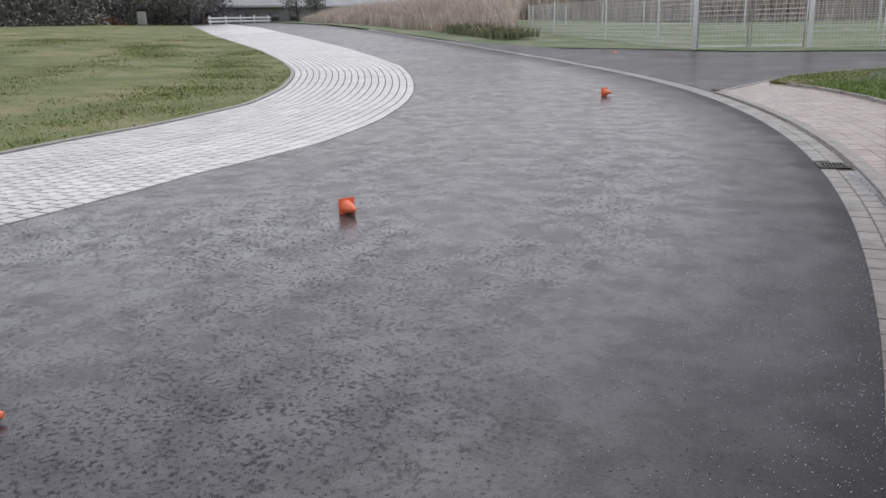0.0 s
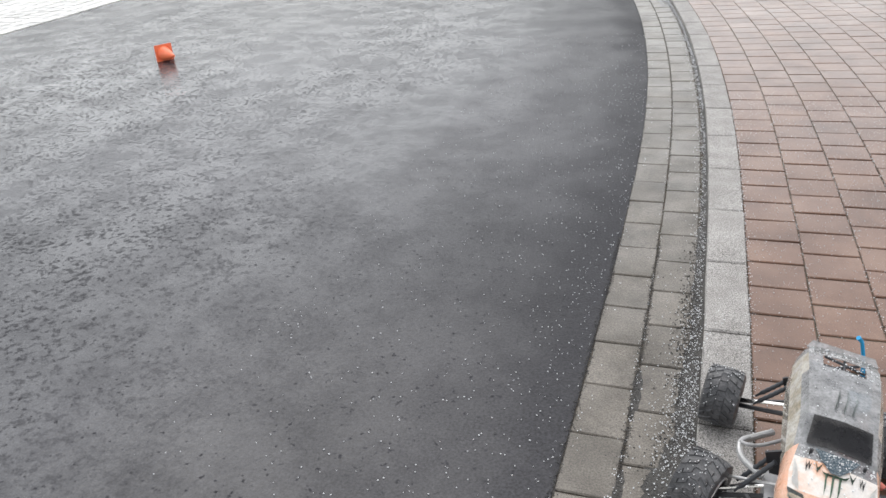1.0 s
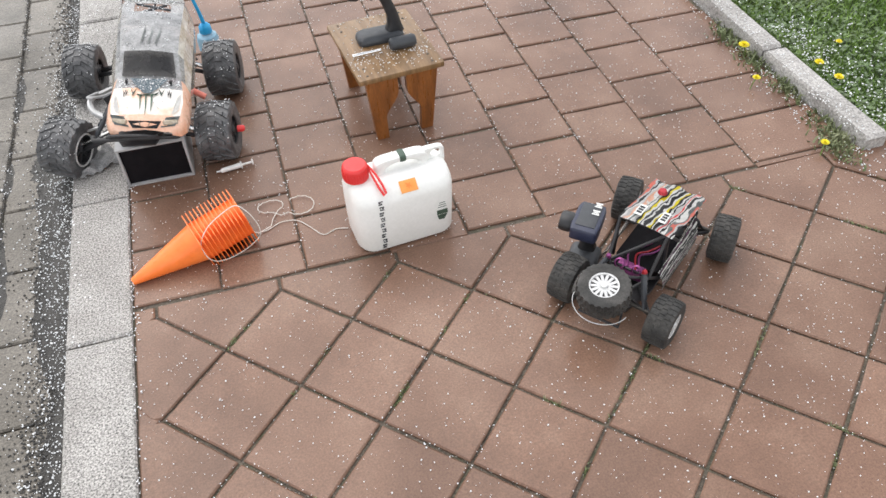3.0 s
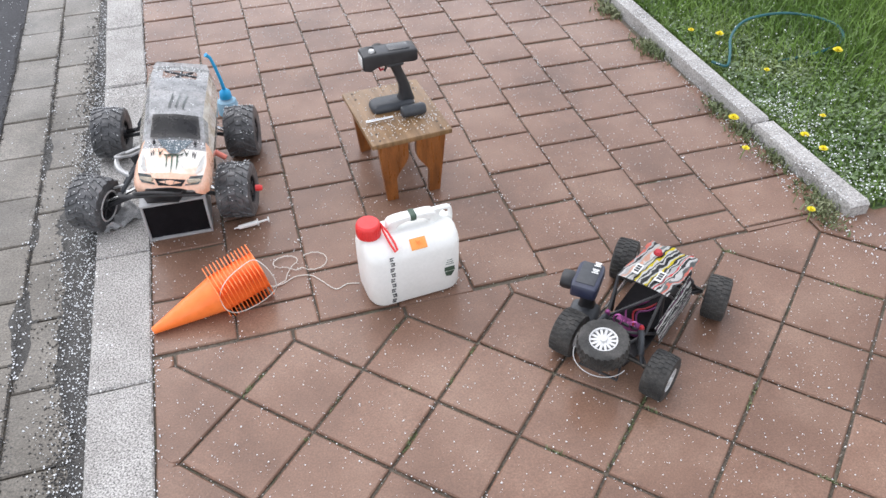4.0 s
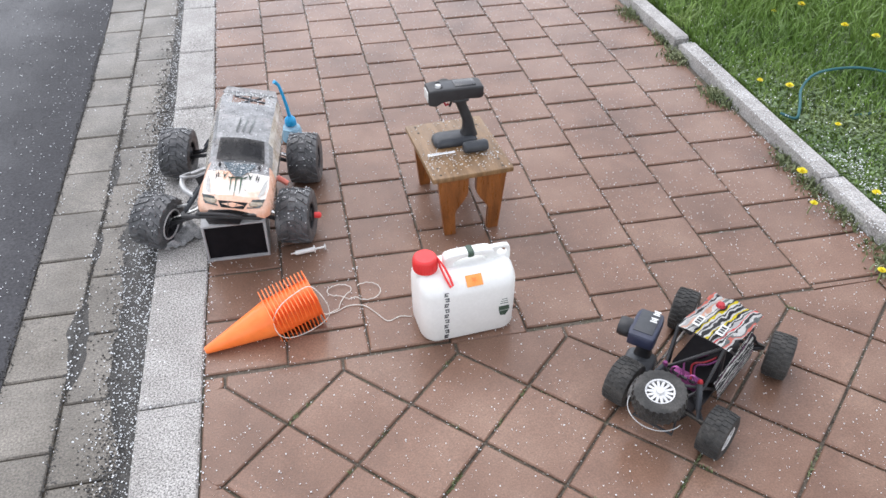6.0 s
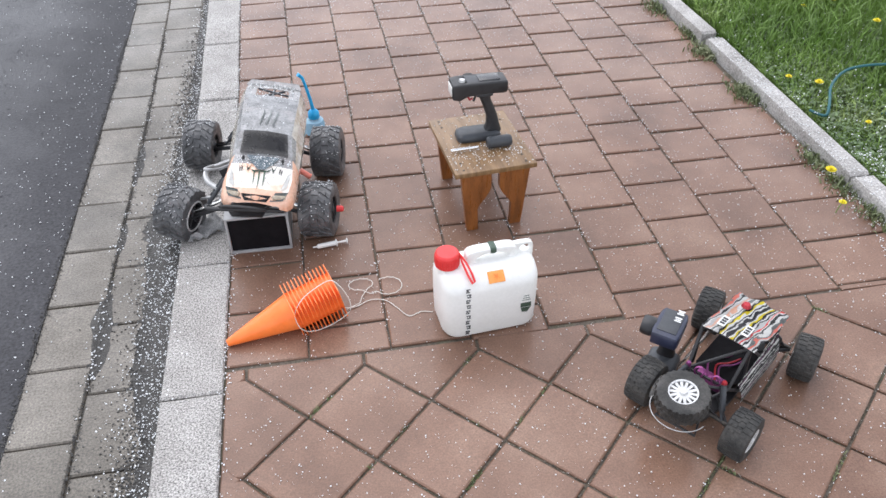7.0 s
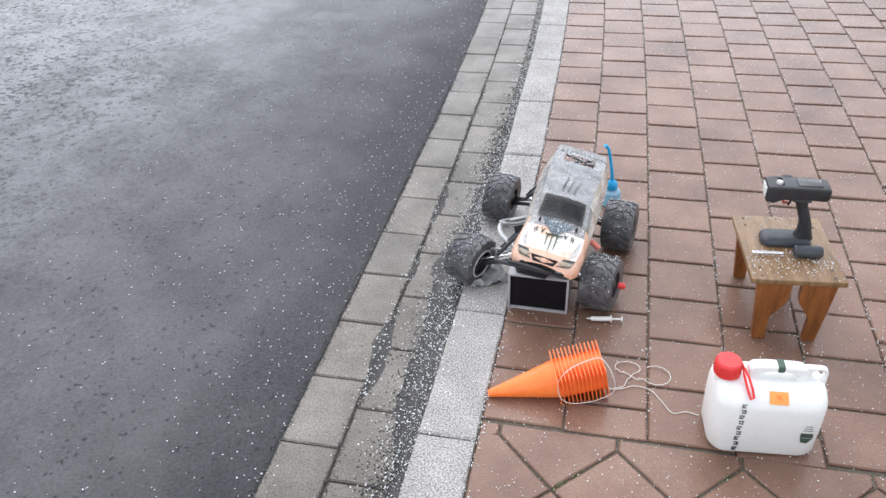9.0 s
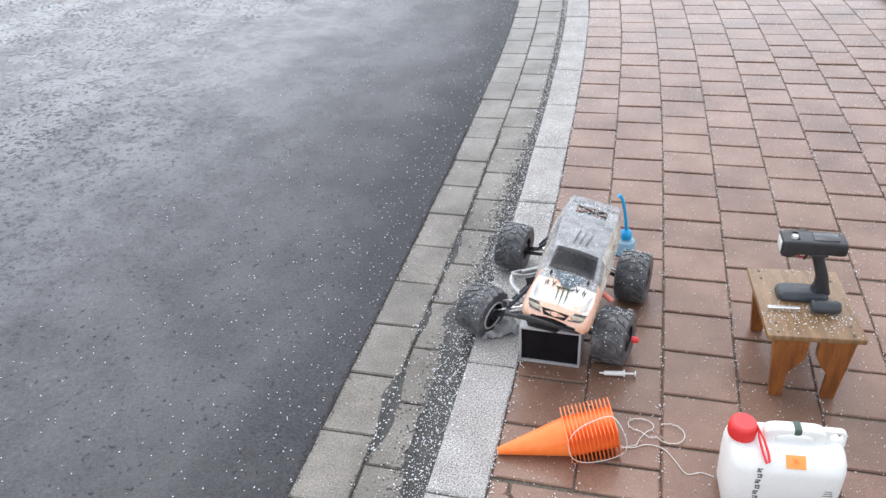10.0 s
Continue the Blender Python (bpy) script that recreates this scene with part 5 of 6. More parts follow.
part("tube", lathe([(0, -0.07), (0.005, -0.07), (0.005, -0.03), (0.004, -0.028), (0.004, 0.01), (0, 0.01)], 14, pose(-0.04, 0, -0.005, 0, 90, 0)), M_CHROME, ign)


# ---- wheels ----
def wheel(parent, centre, turn, rad, width, lugs, rim_mat, spokes=6, rim=0.55, deep=0.075, tread=None):
    """A wheel about its local y axis: tyre with lugs, rim with spokes."""
    m = Matrix.Translation(centre) @ turn
    lay = m @ Matrix.Rotation(radians(90), 4, "X")
    w = width / 2
    ty = lathe([(rad * rim, -w * 0.9), (rad * 0.8, -w), (rad * 0.93, -w * 0.9), (rad * 0.955, -w * 0.62), (rad * 0.965, -w * 0.22), (rad * 0.965, w * 0.22), (rad * 0.955, w * 0.62), (rad * 0.93, w * 0.9), (rad * 0.8, w), (rad * rim, w * 0.9), (rad * rim * 0.97, 0), (rad * rim, -w * 0.9)], lugs * 2)
    bmesh.ops.remove_doubles(ty, verts=ty.verts[:], dist=1e-5)
    bmesh.ops.recalc_face_normals(ty, faces=ty.faces[:])
    raised = []
    for f in ty.faces:
        c = f.calc_center_median()
        if math.hypot(c.x, c.y) > rad * 0.9:
            k = int((math.atan2(c.y, c.x) / (2 * math.pi) + 1) * lugs * 2) % (lugs * 2)
            row = 0 if abs(c.z) < w * 0.22 else 1
            if (k + row) % 2 == 0:
                raised.append(f)
    bmesh.ops.inset_individual(ty, faces=raised, thickness=rad * (0.022 if tread else 0.016), depth=rad * deep)
    if tread:
        for v in ty.verts:
            v.co = Matrix.Rotation(0.42 * abs(v.co.z) / w, 4, "Z") @ v.co
            if math.hypot(v.co.x, v.co.y) > rad * 0.85:
                v.co *= 1 + 0.022 * noise.noise(v.co * 90) + 0.012 * noise.noise(v.co * 260)
    bmesh.ops.transform(ty, matrix=lay, verts=ty.verts[:])
    t = part("wheel", ty, tread or M_RUBBER, parent, "knobbly dusty rubber tyre")
    rm = lathe([(rad * rim * 0.98, -w * 0.86), (rad * rim, -w * 0.9), (rad * rim * 0.9, -w * 0.86), (rad * rim * 0.86, 0), (rad * rim * 0.9, w * 0.86), (rad * rim, w * 0.9), (rad * rim * 0.98, w * 0.86)], 30, lay)
    part("rim", rm, rim_mat, t)
    sp = bmesh.new()
    for side in (-1, 1):
        for k in range(spokes):
            rot = m @ Matrix.Rotation(2 * math.pi * k / spokes, 4, "Y")
            box((rad * rim * 0.72, w * 0.1, rad * rim * 0.2), (rad * rim * 0.55, side * w * 0.74, 0), 0.0006, rot, sp, 1)
        lathe([(0, 0.006), (rad * 0.12, 0.006), (rad * 0.15, 0.0), (rad * 0.15, -0.004)], 16, m @ Matrix.Translation((0, side * w * 0.76, 0)) @ Matrix.Rotation(radians(-90 * side), 4, "X"), sp)
    lathe([(0, -w * 0.78), (rad * 0.1, -w * 0.78), (rad * 0.1, w * 0.78), (0, w * 0.78)], 12, lay, sp)
    part("spokes", sp, rim_mat, t)
    return t


# ---- monster truck on its stand ----
stand = thing("stand_box", pose(-0.519, 0.688, 0, 0, 0, -1), "grey box stand with dark front", "box")
part("base", box((0.17, 0.16, 0.006), (0, 0, 0.003), 0.001), M_STANDGREY, stand)
part("side", box((0.006, 0.16, 0.109), (-0.082, 0, 0.0605), 0.001), M_STANDGREY, stand)
part("side", box((0.006, 0.16, 0.109), (0.082, 0, 0.0605), 0.001), M_STANDGREY, stand)
part("top", box((0.17, 0.16, 0.006), (0, 0, 0.118), 0.001), M_STANDGREY, stand)
# near-black sheet set a centimetre behind the front edges
part("back", box((0.158, 0.004, 0.109), (0, -0.07, 0.0605), 0), M_DARKVOID, stand, "near-black sheet just behind the front")

TRUCK = pose(-0.521, 0.885, 0.0, 0, 0, -9.5)
truck = thing("radio_controlled_truck", TRUCK, "muddy radio-controlled monster truck with scuffed clear shell, propped on a box", "model truck")
inv = TRUCK.inverted()


def tl(x, y, z):
    """Plan place in the truck's own axes."""
    return inv @ Vector((x, y, z))


hubs = {"fl": tl(-0.738, 0.74, 0.07), "rl": tl(-0.695, 1.08, 0.08), "fr": tl(-0.35, 0.675, 0.077), "rr": tl(-0.307, 0.975, 0.077)}
for k, h in hubs.items():
    turn = pose(0, 0, 0, 0, 0, 90) @ pose(0, 0, 0, 0, 0, {"fl": -16, "fr": -4}.get(k, 0))
    turn = pose(0, 0, 0, 0, {"fl": 8, "rl": 5}.get(k, 0), 0) @ turn
    wheel(truck, h, turn, 0.078, 0.096, 18, M_BLACK, 6, 0.52, 0.042, M_MUDDY)
    if k == "fl":
        ring = Matrix.Translation(h) @ turn
        part("rim_ring", tube([tuple(ring @ Vector((0.043 * math.cos(q * 0.2618), -0.0445, 0.043 * math.sin(q * 0.2618)))) for q in range(24)], 0.0026, 8, closed=True), M_RIM, truck, "pale ring on the inner side of the rim")
RX = 0.012
part("chassis", box((0.1, 0.42, 0.012), (RX + 0.012, -0.03, 0.13), 0.003, pose(0, 0, 0, 2, 4, 0)), M_ALU, truck, "grey metal chassis plate")
for yy in (-0.17, 0.13):
    part("gearbox", box((0.07, 0.06, 0.06), (RX, yy, 0.142), 0.008), M_BLACK, truck)
for k, h in hubs.items():
    s = 1 if k[1] == "r" else -1
    yy = -0.17 if k[0] == "f" else 0.13
    inner = Vector((RX + s * 0.035, yy, 0.125))
    outer = h + Vector((-s * 0.03, 0, 0))
    arm = tube([inner + Vector((0, -0.028, -0.01)), outer + Vector((0, -0.008, -0.012)), outer + Vector((0, 0.008, -0.012)), inner + Vector((0, 0.028, -0.01))], 0.006, 6)
    part("suspension_arm", arm, M_BLACK, truck)
    part("drive_shaft", tube([inner, outer], 0.0045, 8), M_CHROME, truck)
    part("hub_carrier", box((0.02, 0.03, 0.036), tuple(outer), 0.004), M_GREYBLACK, truck)
    top = Vector((RX + s * 0.05, yy + 0.015, 0.188))
    mid = outer.lerp(inner, 0.35) + Vector((0, 0, 0.004))
    for dy in (-0.018, 0.018):
        a, b = top + Vector((0, dy, 0)), mid + Vector((0, dy, 0))
        rr = [0.005 if q % 2 else 0.0065 for q in range(13)] + [0.004, 0.003, 0.003]
        part("shock_absorber", tube([a.lerp(b, q / 15) for q in range(16)], rr, 10), M_GREYBLACK, truck)
for yy in (-0.155, 0.14):
    part("shock_tower", prism([(-0.06, 0), (0.06, 0), (0.075, 0.055), (0.03, 0.075), (-0.03, 0.075), (-0.075, 0.055)], -0.003, 0.003, 0, None, Matrix.Translation((RX, yy, 0.14)) @ pose(0, 0, 0, 90, 0, 0)), M_BLACK, truck)
part("front_bumper", tube([(-0.08, -0.27, 0.158), (-0.07, -0.3, 0.17), (0.03, -0.312, 0.176), (0.13, -0.3, 0.16), (0.14, -0.27, 0.146)], 0.006, 8), M_BLACK, truck)
part("bumper_hoop", tube([(-0.03, -0.27, 0.17), (-0.025, -0.325, 0.194), (-0.01, -0.338, 0.206), (0.03, -0.341, 0.206), (0.07, -0.338, 0.198), (0.09, -0.325, 0.184), (0.095, -0.27, 0.16)], 0.004, 8), M_BLACK, truck)
part("skid_plate", prism([(-0.06, 0.0), (0.07, 0.0), (0.05, -0.045), (-0.03, -0.045)], -0.003, 0.003, 0, None, Matrix.Translation((0.02, -0.25, 0.15)) @ pose(0, 0, 0, 14, 3, 0)), M_BLACK, truck)
part("steering_link", tube([tuple(hubs["fl"] + Vector((0.035, 0.03, 0.02))), (-0.02, -0.2, 0.15), (0.04, -0.2, 0.15), tuple(hubs["fr"] + Vector((-0.035, 0.03, 0.02)))], 0.004, 8), M_ALU, truck)
part("engine", box((0.05, 0.06, 0.055), (RX, -0.01, 0.165), 0.006), M_GREYBLACK, truck)
part("exhaust", tube(eased([(0.085, -0.05, 0.16), (0.125, -0.085, 0.16), (0.155, -0.1, 0.15), (0.178, -0.108, 0.138)]), 0.008, 10), M_SALMON, truck, "salmon-coloured silicone exhaust tube")
part("fuel_line", tube(eased([(-0.03, -0.06, 0.165), (-0.075, -0.1, 0.165), (-0.1, -0.125, 0.178), (-0.118, -0.11, 0.17), (-0.105, -0.07, 0.155)]), 0.0042, 8), M_STANDGREY, truck, "pale tube")
part("side_guard", tube(eased([(-0.06, -0.16, 0.125), (-0.11, -0.13, 0.14), (-0.12, -0.09, 0.15), (-0.1, -0.05, 0.14), (-0.06, 0.0, 0.13)]), 0.008, 8), M_ALU, truck, "bent grey side guard")

# shell: rings across the body from nose to tail; x half-width at sill and top, heights
LEAN = pose(0.038, 0, 0, 0, 8.5, 0)
RINGS = [(-0.33, 0.062, 0.046, 0.198, 0.21), (-0.322, 0.082, 0.068, 0.188, 0.222), (-0.3, 0.093, 0.079, 0.184, 0.234), (-0.262, 0.096, 0.084, 0.184, 0.246), (-0.22, 0.094, 0.08, 0.185, 0.255),
         (-0.188, 0.094, 0.076, 0.186, 0.262), (-0.122, 0.097, 0.069, 0.188, 0.299), (-0.06, 0.099, 0.072, 0.19, 0.308), (0.02, 0.1, 0.076, 0.192, 0.311), (0.05, 0.1, 0.077, 0.194, 0.31), (0.1, 0.099, 0.078, 0.198, 0.305), (0.138, 0.092, 0.074, 0.204, 0.297), (0.155, 0.075, 0.06, 0.212, 0.286)]


def skew(y):
    """The shell sits slightly askew on the chassis."""
    return -0.024 * max(0.0, y + 0.2) / 0.35


def shell_ring(y, wl, wt, z0, z1):
    pts = []
    for u, z in ((-wl, z0), (-wl, z0 + (z1 - z0) * 0.45), (-(wl * 0.45 + wt * 0.55), z0 + (z1 - z0) * 0.8), (-wt, z1 - 0.004), (-wt * 0.6, z1), (0, z1 + 0.003),
                 (wt * 0.6, z1), (wt, z1 - 0.004), (wl * 0.45 + wt * 0.55, z0 + (z1 - z0) * 0.8), (wl, z0 + (z1 - z0) * 0.45), (wl, z0)):
        pts.append(LEAN @ Vector((u + skew(y), y, z)))
    return pts


def shell_part(name, i0, i1, cols, mat, label="", lift=0.0, y_shift=0.0):
    """A panel of the shell between rings i0..i1 and columns cols, with thickness."""
    bm = bmesh.new()
    grid = []
    for ring in RINGS[i0:i1 + 1]:
        pts = shell_ring(*ring)
        grid.append([bm.verts.new(pts[c] + Vector((0, y_shift, lift))) for c in cols])
    for a, b in zip(grid, grid[1:]):
        for k in range(len(cols) - 1):
            bm.faces.new((a[k], a[k + 1], b[k + 1], b[k]))
    bmesh.ops.subdivide_edges(bm, edges=bm.edges[:], cuts=1, use_grid_fill=True, smooth=0.6)
    bmesh.ops.recalc_face_normals(bm, faces=bm.faces[:])
    bmesh.ops.solidify(bm, geom=bm.faces[:], thickness=0.0016)
    return part(name, bm, mat, truck, label)


shell_part("nose", 0, 2, range(0, 11), M_PEACH, "peach-orange painted nose")
shell_part("fender", 2, 5, [0, 1, 2, 3], M_PEACH, "peach and white painted fender")
shell_part("fender", 2, 5, [7, 8, 9, 10], M_PEACH, "peach and white painted fender")
shell_part("hood", 2, 4, [3, 4, 5, 6, 7], M_HOOD, "white hood with peach edges")
shell_part("cowl", 4, 5, [3, 4, 5, 6, 7], M_SHELL, "scuffed grey cowl")
shell_part("windscreen_frame", 5, 6, [3, 4, 5, 6, 7], M_SHELL, "scuffed grey windscreen frame")
for side in ([1, 2], [8, 9]):
    shell_part("side_panel", 5, 10, side, M_SHELLSIDE, "yellowed clear side")
for side in ([2, 3], [7, 8]):
    shell_part("side_window", 6, 8, side, M_SHELL if side[0] == 2 else M_SHELLSIDE, "scuffed clear side window")
    shell_part("pillar", 5, 6, side, M_SHELL)
    shell_part("pillar", 8, 10, side, M_SHELLSIDE)
shell_part("roof", 6, 8, [3, 4, 5, 6, 7], M_SHELL, "scuffed grey clear roof")
shell_part("sill", 5, 11, [0, 1], M_SHELLSIDE)
shell_part("sill", 5, 11, [9, 10], M_SHELLSIDE)
shell_part("tail_frame", 8, 9, [3, 4, 5, 6, 7], M_SHELL)
shell_part("tail_frame", 10, 12, [1, 2, 3, 4, 5, 6, 7, 8, 9], M_SHELL)
shell_part("tail_rail", 9, 10, [3, 4], M_SHELL)
shell_part("tail_rail", 9, 10, [6, 7], M_SHELL)
# the opening's shade is put into a dark sheet below the bars
part("bed_floor", box((0.14, 0.07, 0.003), (-0.019, 0.075, 0.275), 0.001, LEAN), M_SMOKE, truck, "dark sheet for the shade in the opening behind the roof")
for p, q in (((-0.045, 0.045), (0.03, 0.105)), ((-0.045, 0.1), (0.045, 0.08)), ((0.0, 0.04), (0.0, 0.11))):
    part("cage_bar", tube([LEAN @ Vector((p[0] - 0.018, p[1], 0.303)), LEAN @ Vector((q[0] - 0.018, q[1], 0.3))], 0.0032, 6), M_GREYBLACK, truck)
part("roof_spoiler", prism([(-0.08, -0.012), (0.08, -0.012), (0.07, 0.012), (-0.07, 0.012)], -0.0015, 0.0015, 0, None, LEAN @ Matrix.Translation((-0.024, 0.146, 0.296)) @ pose(0, 0, 0, 18, 0, 0)), M_SHELL, truck)


def on_hood(u, y, dz=0.0035):
    """Place on the shell's top: u across from -1 to 1, y along the truck."""
    for a, b in zip(RINGS, RINGS[1:]):
        if a[0] <= y <= b[0]:
            f = (y - a[0]) / (b[0] - a[0])
            wt, z1 = a[2] + f * (b[2] - a[2]), a[4] + f * (b[4] - a[4])
            z1 += 0.003 * (1 - abs(u) / 0.6) if abs(u) < 0.6 else -0.01 * (abs(u) - 0.6)
            return LEAN @ Vector((u * wt + skew(y), y, z1 + dz))


def decal(name, outline, mat, label=""):
    bm = bmesh.new()
    bm.faces.new([bm.verts.new(on_hood(u, y)) for u, y in outline])
    bmesh.ops.solidify(bm, geom=bm.faces[:], thickness=0.0008)
    return part(name, bm, mat, truck, label, smooth=False)


ws = bmesh.new()
wg = [[ws.verts.new(on_hood(u, y, 0.0045)) for u in [-0.84 + 0.14 * k for k in range(13)]] for y in (-0.186, -0.17, -0.155, -0.14, -0.1265)]
for a, b in zip(wg, wg[1:]):
    for k in range(12):
        ws.faces.new((a[k], a[k + 1], b[k + 1], b[k]))
bmesh.ops.solidify(ws, geom=ws.faces[:], thickness=0.001)
part("windscreen", ws, M_SMOKE, truck, "dark smoked windscreen")
for u, l in ((-0.2, 0.9), (-0.04, 1.15), (0.12, 1.0)):
    decal("claw_stripe", [(u - 0.015, -0.246), (u + 0.03, -0.3 + 0.054 * (1 - l)), (u + 0.05, -0.278), (u + 0.04, -0.256), (u + 0.06, -0.243)], M_CLAW)
decal("claw_bar", [(-0.3, -0.243), (-0.24, -0.25), (0.26, -0.247), (0.34, -0.235), (0.2, -0.243), (-0.2, -0.245)], M_CLAW)
for sgn in (-1, 1):
    decal("flash", [(sgn * 0.56, -0.226), (sgn * 0.585, -0.252), (sgn * 0.63, -0.234), (sgn * 0.65, -0.256), (sgn * 0.72, -0.224), (sgn * 0.66, -0.24), (sgn * 0.62, -0.226), (sgn * 0.595, -0.24)][::sgn], M_BLACK)
    decal("flash", [(sgn * 0.3, -0.224), (sgn * 0.4, -0.25), (sgn * 0.5, -0.222), (sgn * 0.41, -0.238)][::sgn], M_GREENINK)
    decal("white_flash", [(sgn * 0.75, -0.3), (sgn * 0.92, -0.285), (sgn * 0.98, -0.23), (sgn * 0.85, -0.25)][::sgn], M_SHELLWHITE)
    decal("headlight_surround", [(sgn * 0.66, -0.327), (sgn * 1.04, -0.3225), (sgn * 1.02, -0.3), (sgn * 0.64, -0.307)][::sgn], M_FADED)
    part("headlight", box((0.036, 0.014, 0.012), (0, 0, 0), 0.004, LEAN @ Matrix.Translation((sgn * 0.058, -0.313, 0.2235)) @ pose(0, 0, 0, -30, sgn * 8, sgn * 20)), M_LENS, truck, "clear headlight")
decal("grille", [(-0.56, -0.3285), (0.56, -0.3285), (0.54, -0.3165), (-0.54, -0.3165)], M_SMOKE, "black grille")
for u in (-0.2, 0.15):
    decal("grille_bar", [(u, -0.3275), (u + 0.03, -0.3275), (u + 0.03, -0.3175), (u, -0.3175)], M_FADED)
decal("scoop", [(-0.1, -0.242), (0.1, -0.242), (0.32, -0.222), (0.58, -0.192), (-0.58, -0.192), (-0.32, -0.222)], M_GLITTER, "dark blue glitter patch before the windscreen")
nut = hubs["fr"] + Vector((0.05, 0, 0.0))
part("axle_nut", lathe([(0, 0.02), (0.006, 0.019), (0.009, 0.014), (0.009, 0.0), (0, 0.0)], 12, Matrix.Translation(nut) @ pose(0, 0, 0, 0, 90, 0)), M_RED, truck, "red axle nut")
for k in range(9):
    decal("tail_mesh", [(-0.85 + 0.2 * k, 0.108), (-0.83 + 0.2 * k, 0.108), (-0.83 + 0.2 * k, 0.14), (-0.85 + 0.2 * k, 0.14)], M_FADED)
for k in range(4):
    decal("tail_mesh", [(-0.88, 0.11 + 0.009 * k), (0.88, 0.11 + 0.009 * k), (0.88, 0.1112 + 0.009 * k), (-0.88, 0.1112 + 0.009 * k)], M_FADED)
for u in (-0.3, -0.05, 0.2):
    decal("roof_stripe", [(u, -0.1), (u + 0.05, -0.1), (u + 0.16, -0.055), (u + 0.14, -0.025), (u + 0.1, -0.06)], M_FADED)
for sgn in (-1, 1):
    part("body_pin", tube([on_hood(sgn * 0.66, -0.205, -0.004), on_hood(sgn * 0.66, -0.205, 0.012)], 0.0035, 8), M_BLACK, truck)

# ---- bottle, syringe, cloth ----
bottle = thing("fuel_bottle", pose(-0.34, 1.225, 0), "pale blue squeeze bottle with long bent spout", "bottle")
part("body", lathe([(0, 0), (0.03, 0), (0.034, 0.004), (0.034, 0.038), (0.03, 0.05), (0.016, 0.056), (0.016, 0.062), (0, 0.062)], 24), M_BLUECLEAR, bottle)
part("cap", lathe([(0.019, 0.06), (0.02, 0.062), (0.018, 0.082), (0.008, 0.092), (0, 0.092)], 20), M_BLUE, bottle, "bright blue cap")
part("spout", tube([(0, 0, 0.088), (-0.005, -0.004, 0.13), (-0.014, -0.008, 0.18), (-0.022, -0.012, 0.214), (-0.034, -0.018, 0.23)], [0.0065, 0.0055, 0.005, 0.005, 0.0065], 10), M_BLUE, bottle)
syr = thing("syringe", pose(-0.335, 0.592, 0.0115, 0, 0, 8), "white plastic syringe lying on the paver", "syringe")
part("barrel", lathe([(0, -0.045), (0.002, -0.044), (0.0025, -0.034), (0.0065, -0.03), (0.007, 0.02), (0.011, 0.021), (0.011, 0.024), (0, 0.024)], 16, pose(0, 0, 0, 0, 90, 0)), M_SHELLWHITE, syr)
part("plunger", lathe([(0.003, 0.02), (0.003, 0.05), (0.008, 0.051), (0.008, 0.054), (0, 0.054)], 12, pose(0, 0, 0, 0, 90, 0)), M_SHELLWHITE, syr)
cb = bmesh.new()
bmesh.ops.create_grid(cb, x_segments=22, y_segments=22, size=1.0)
for v in cb.verts:
    x, y = v.co.x * 0.06, v.co.y * 0.045
    n1 = noise.noise((x * 40, y * 40, 2.0))
    v.co = Vector((x + 0.012 * noise.noise((y * 30, 1.0, x * 20)), y + 0.012 * n1, max(0.002, 0.012 + 0.016 * noise.noise((x * 55, y * 55, 5.0)))))
bmesh.ops.recalc_face_normals(cb, faces=cb.faces[:])
bmesh.ops.solidify(cb, geom=cb.faces[:], thickness=0.0015)
solid("rag", cb, M_CLOTH, "crumpled grey rag under the truck's wheel", "cloth", m=pose(-0.685, 0.735, 0.004, 0, 0, 30), smooth=True)

# ---- desert buggy ----
BUGGY = pose(0.524, -0.068, 0, 0, 0, 37.5)
buggy = thing("radio_controlled_buggy", BUGGY, "radio-controlled desert buggy with striped roof panel and spare wheel", "model buggy")
for x, y, st in ((-0.154, 0.108, 0), (-0.15, -0.116, 0), (0.152, -0.125, 12), (0.148, 0.116, 12)):
    wheel(buggy, (x, y, 0.0535), pose(0, 0, 0, 0, 0, st), 0.0545, 0.056, 26, M_RIM, 10, 0.52, 0.035)
    s = 1 if y > 0 else -1
    xi = -0.11 if x < 0 else 0.115
    part("suspension_arm", tube([(xi - 0.02, s * 0.03, 0.05), (x, s * 0.085, 0.05), (xi + 0.025, s * 0.03, 0.05)], 0.005, 6), M_BLACK, buggy)
    part("drive_shaft", tube([(x, s * 0.02, 0.058), (x, s * 0.09, 0.058)], 0.004, 8), M_IRON, buggy)
    a, b = Vector((xi, s * 0.042, 0.118)), Vector((x, s * 0.07, 0.058))
    part("shock_absorber", tube([a.lerp(b, q / 15) for q in range(16)], [0.006 if q % 2 else 0.0078 for q in range(12)] + [0.004] * 4, 10), M_GREYBLACK if x < 0 else M_BLACK, buggy)
    part("shock_cap", lathe([(0, 0.006), (0.004, 0.006), (0.006, 0.003), (0.006, -0.006), (0, -0.006)], 14, pose(xi, s * 0.042, 0.122)), M_CRIMSON if s < 0 else M_MAUVE, buggy)
part("chassis", prism([(-0.16, -0.035), (-0.08, -0.055), (0.08, -0.055), (0.165, -0.03), (0.165, 0.03), (0.08, 0.055), (-0.08, 0.055), (-0.16, 0.035)], 0.034, 0.042), M_BLACK, buggy)
part("motor", lathe([(0, -0.03), (0.018, -0.03), (0.018, 0.03), (0, 0.03)], 20, pose(-0.07, 0.0, 0.068, 90, 0, 0)), M_MAUVE, buggy, "purple anodised motor")
part("battery", box((0.12, 0.05, 0.028), (0.02, 0.012, 0.058), 0.003), M_BLACK, buggy)
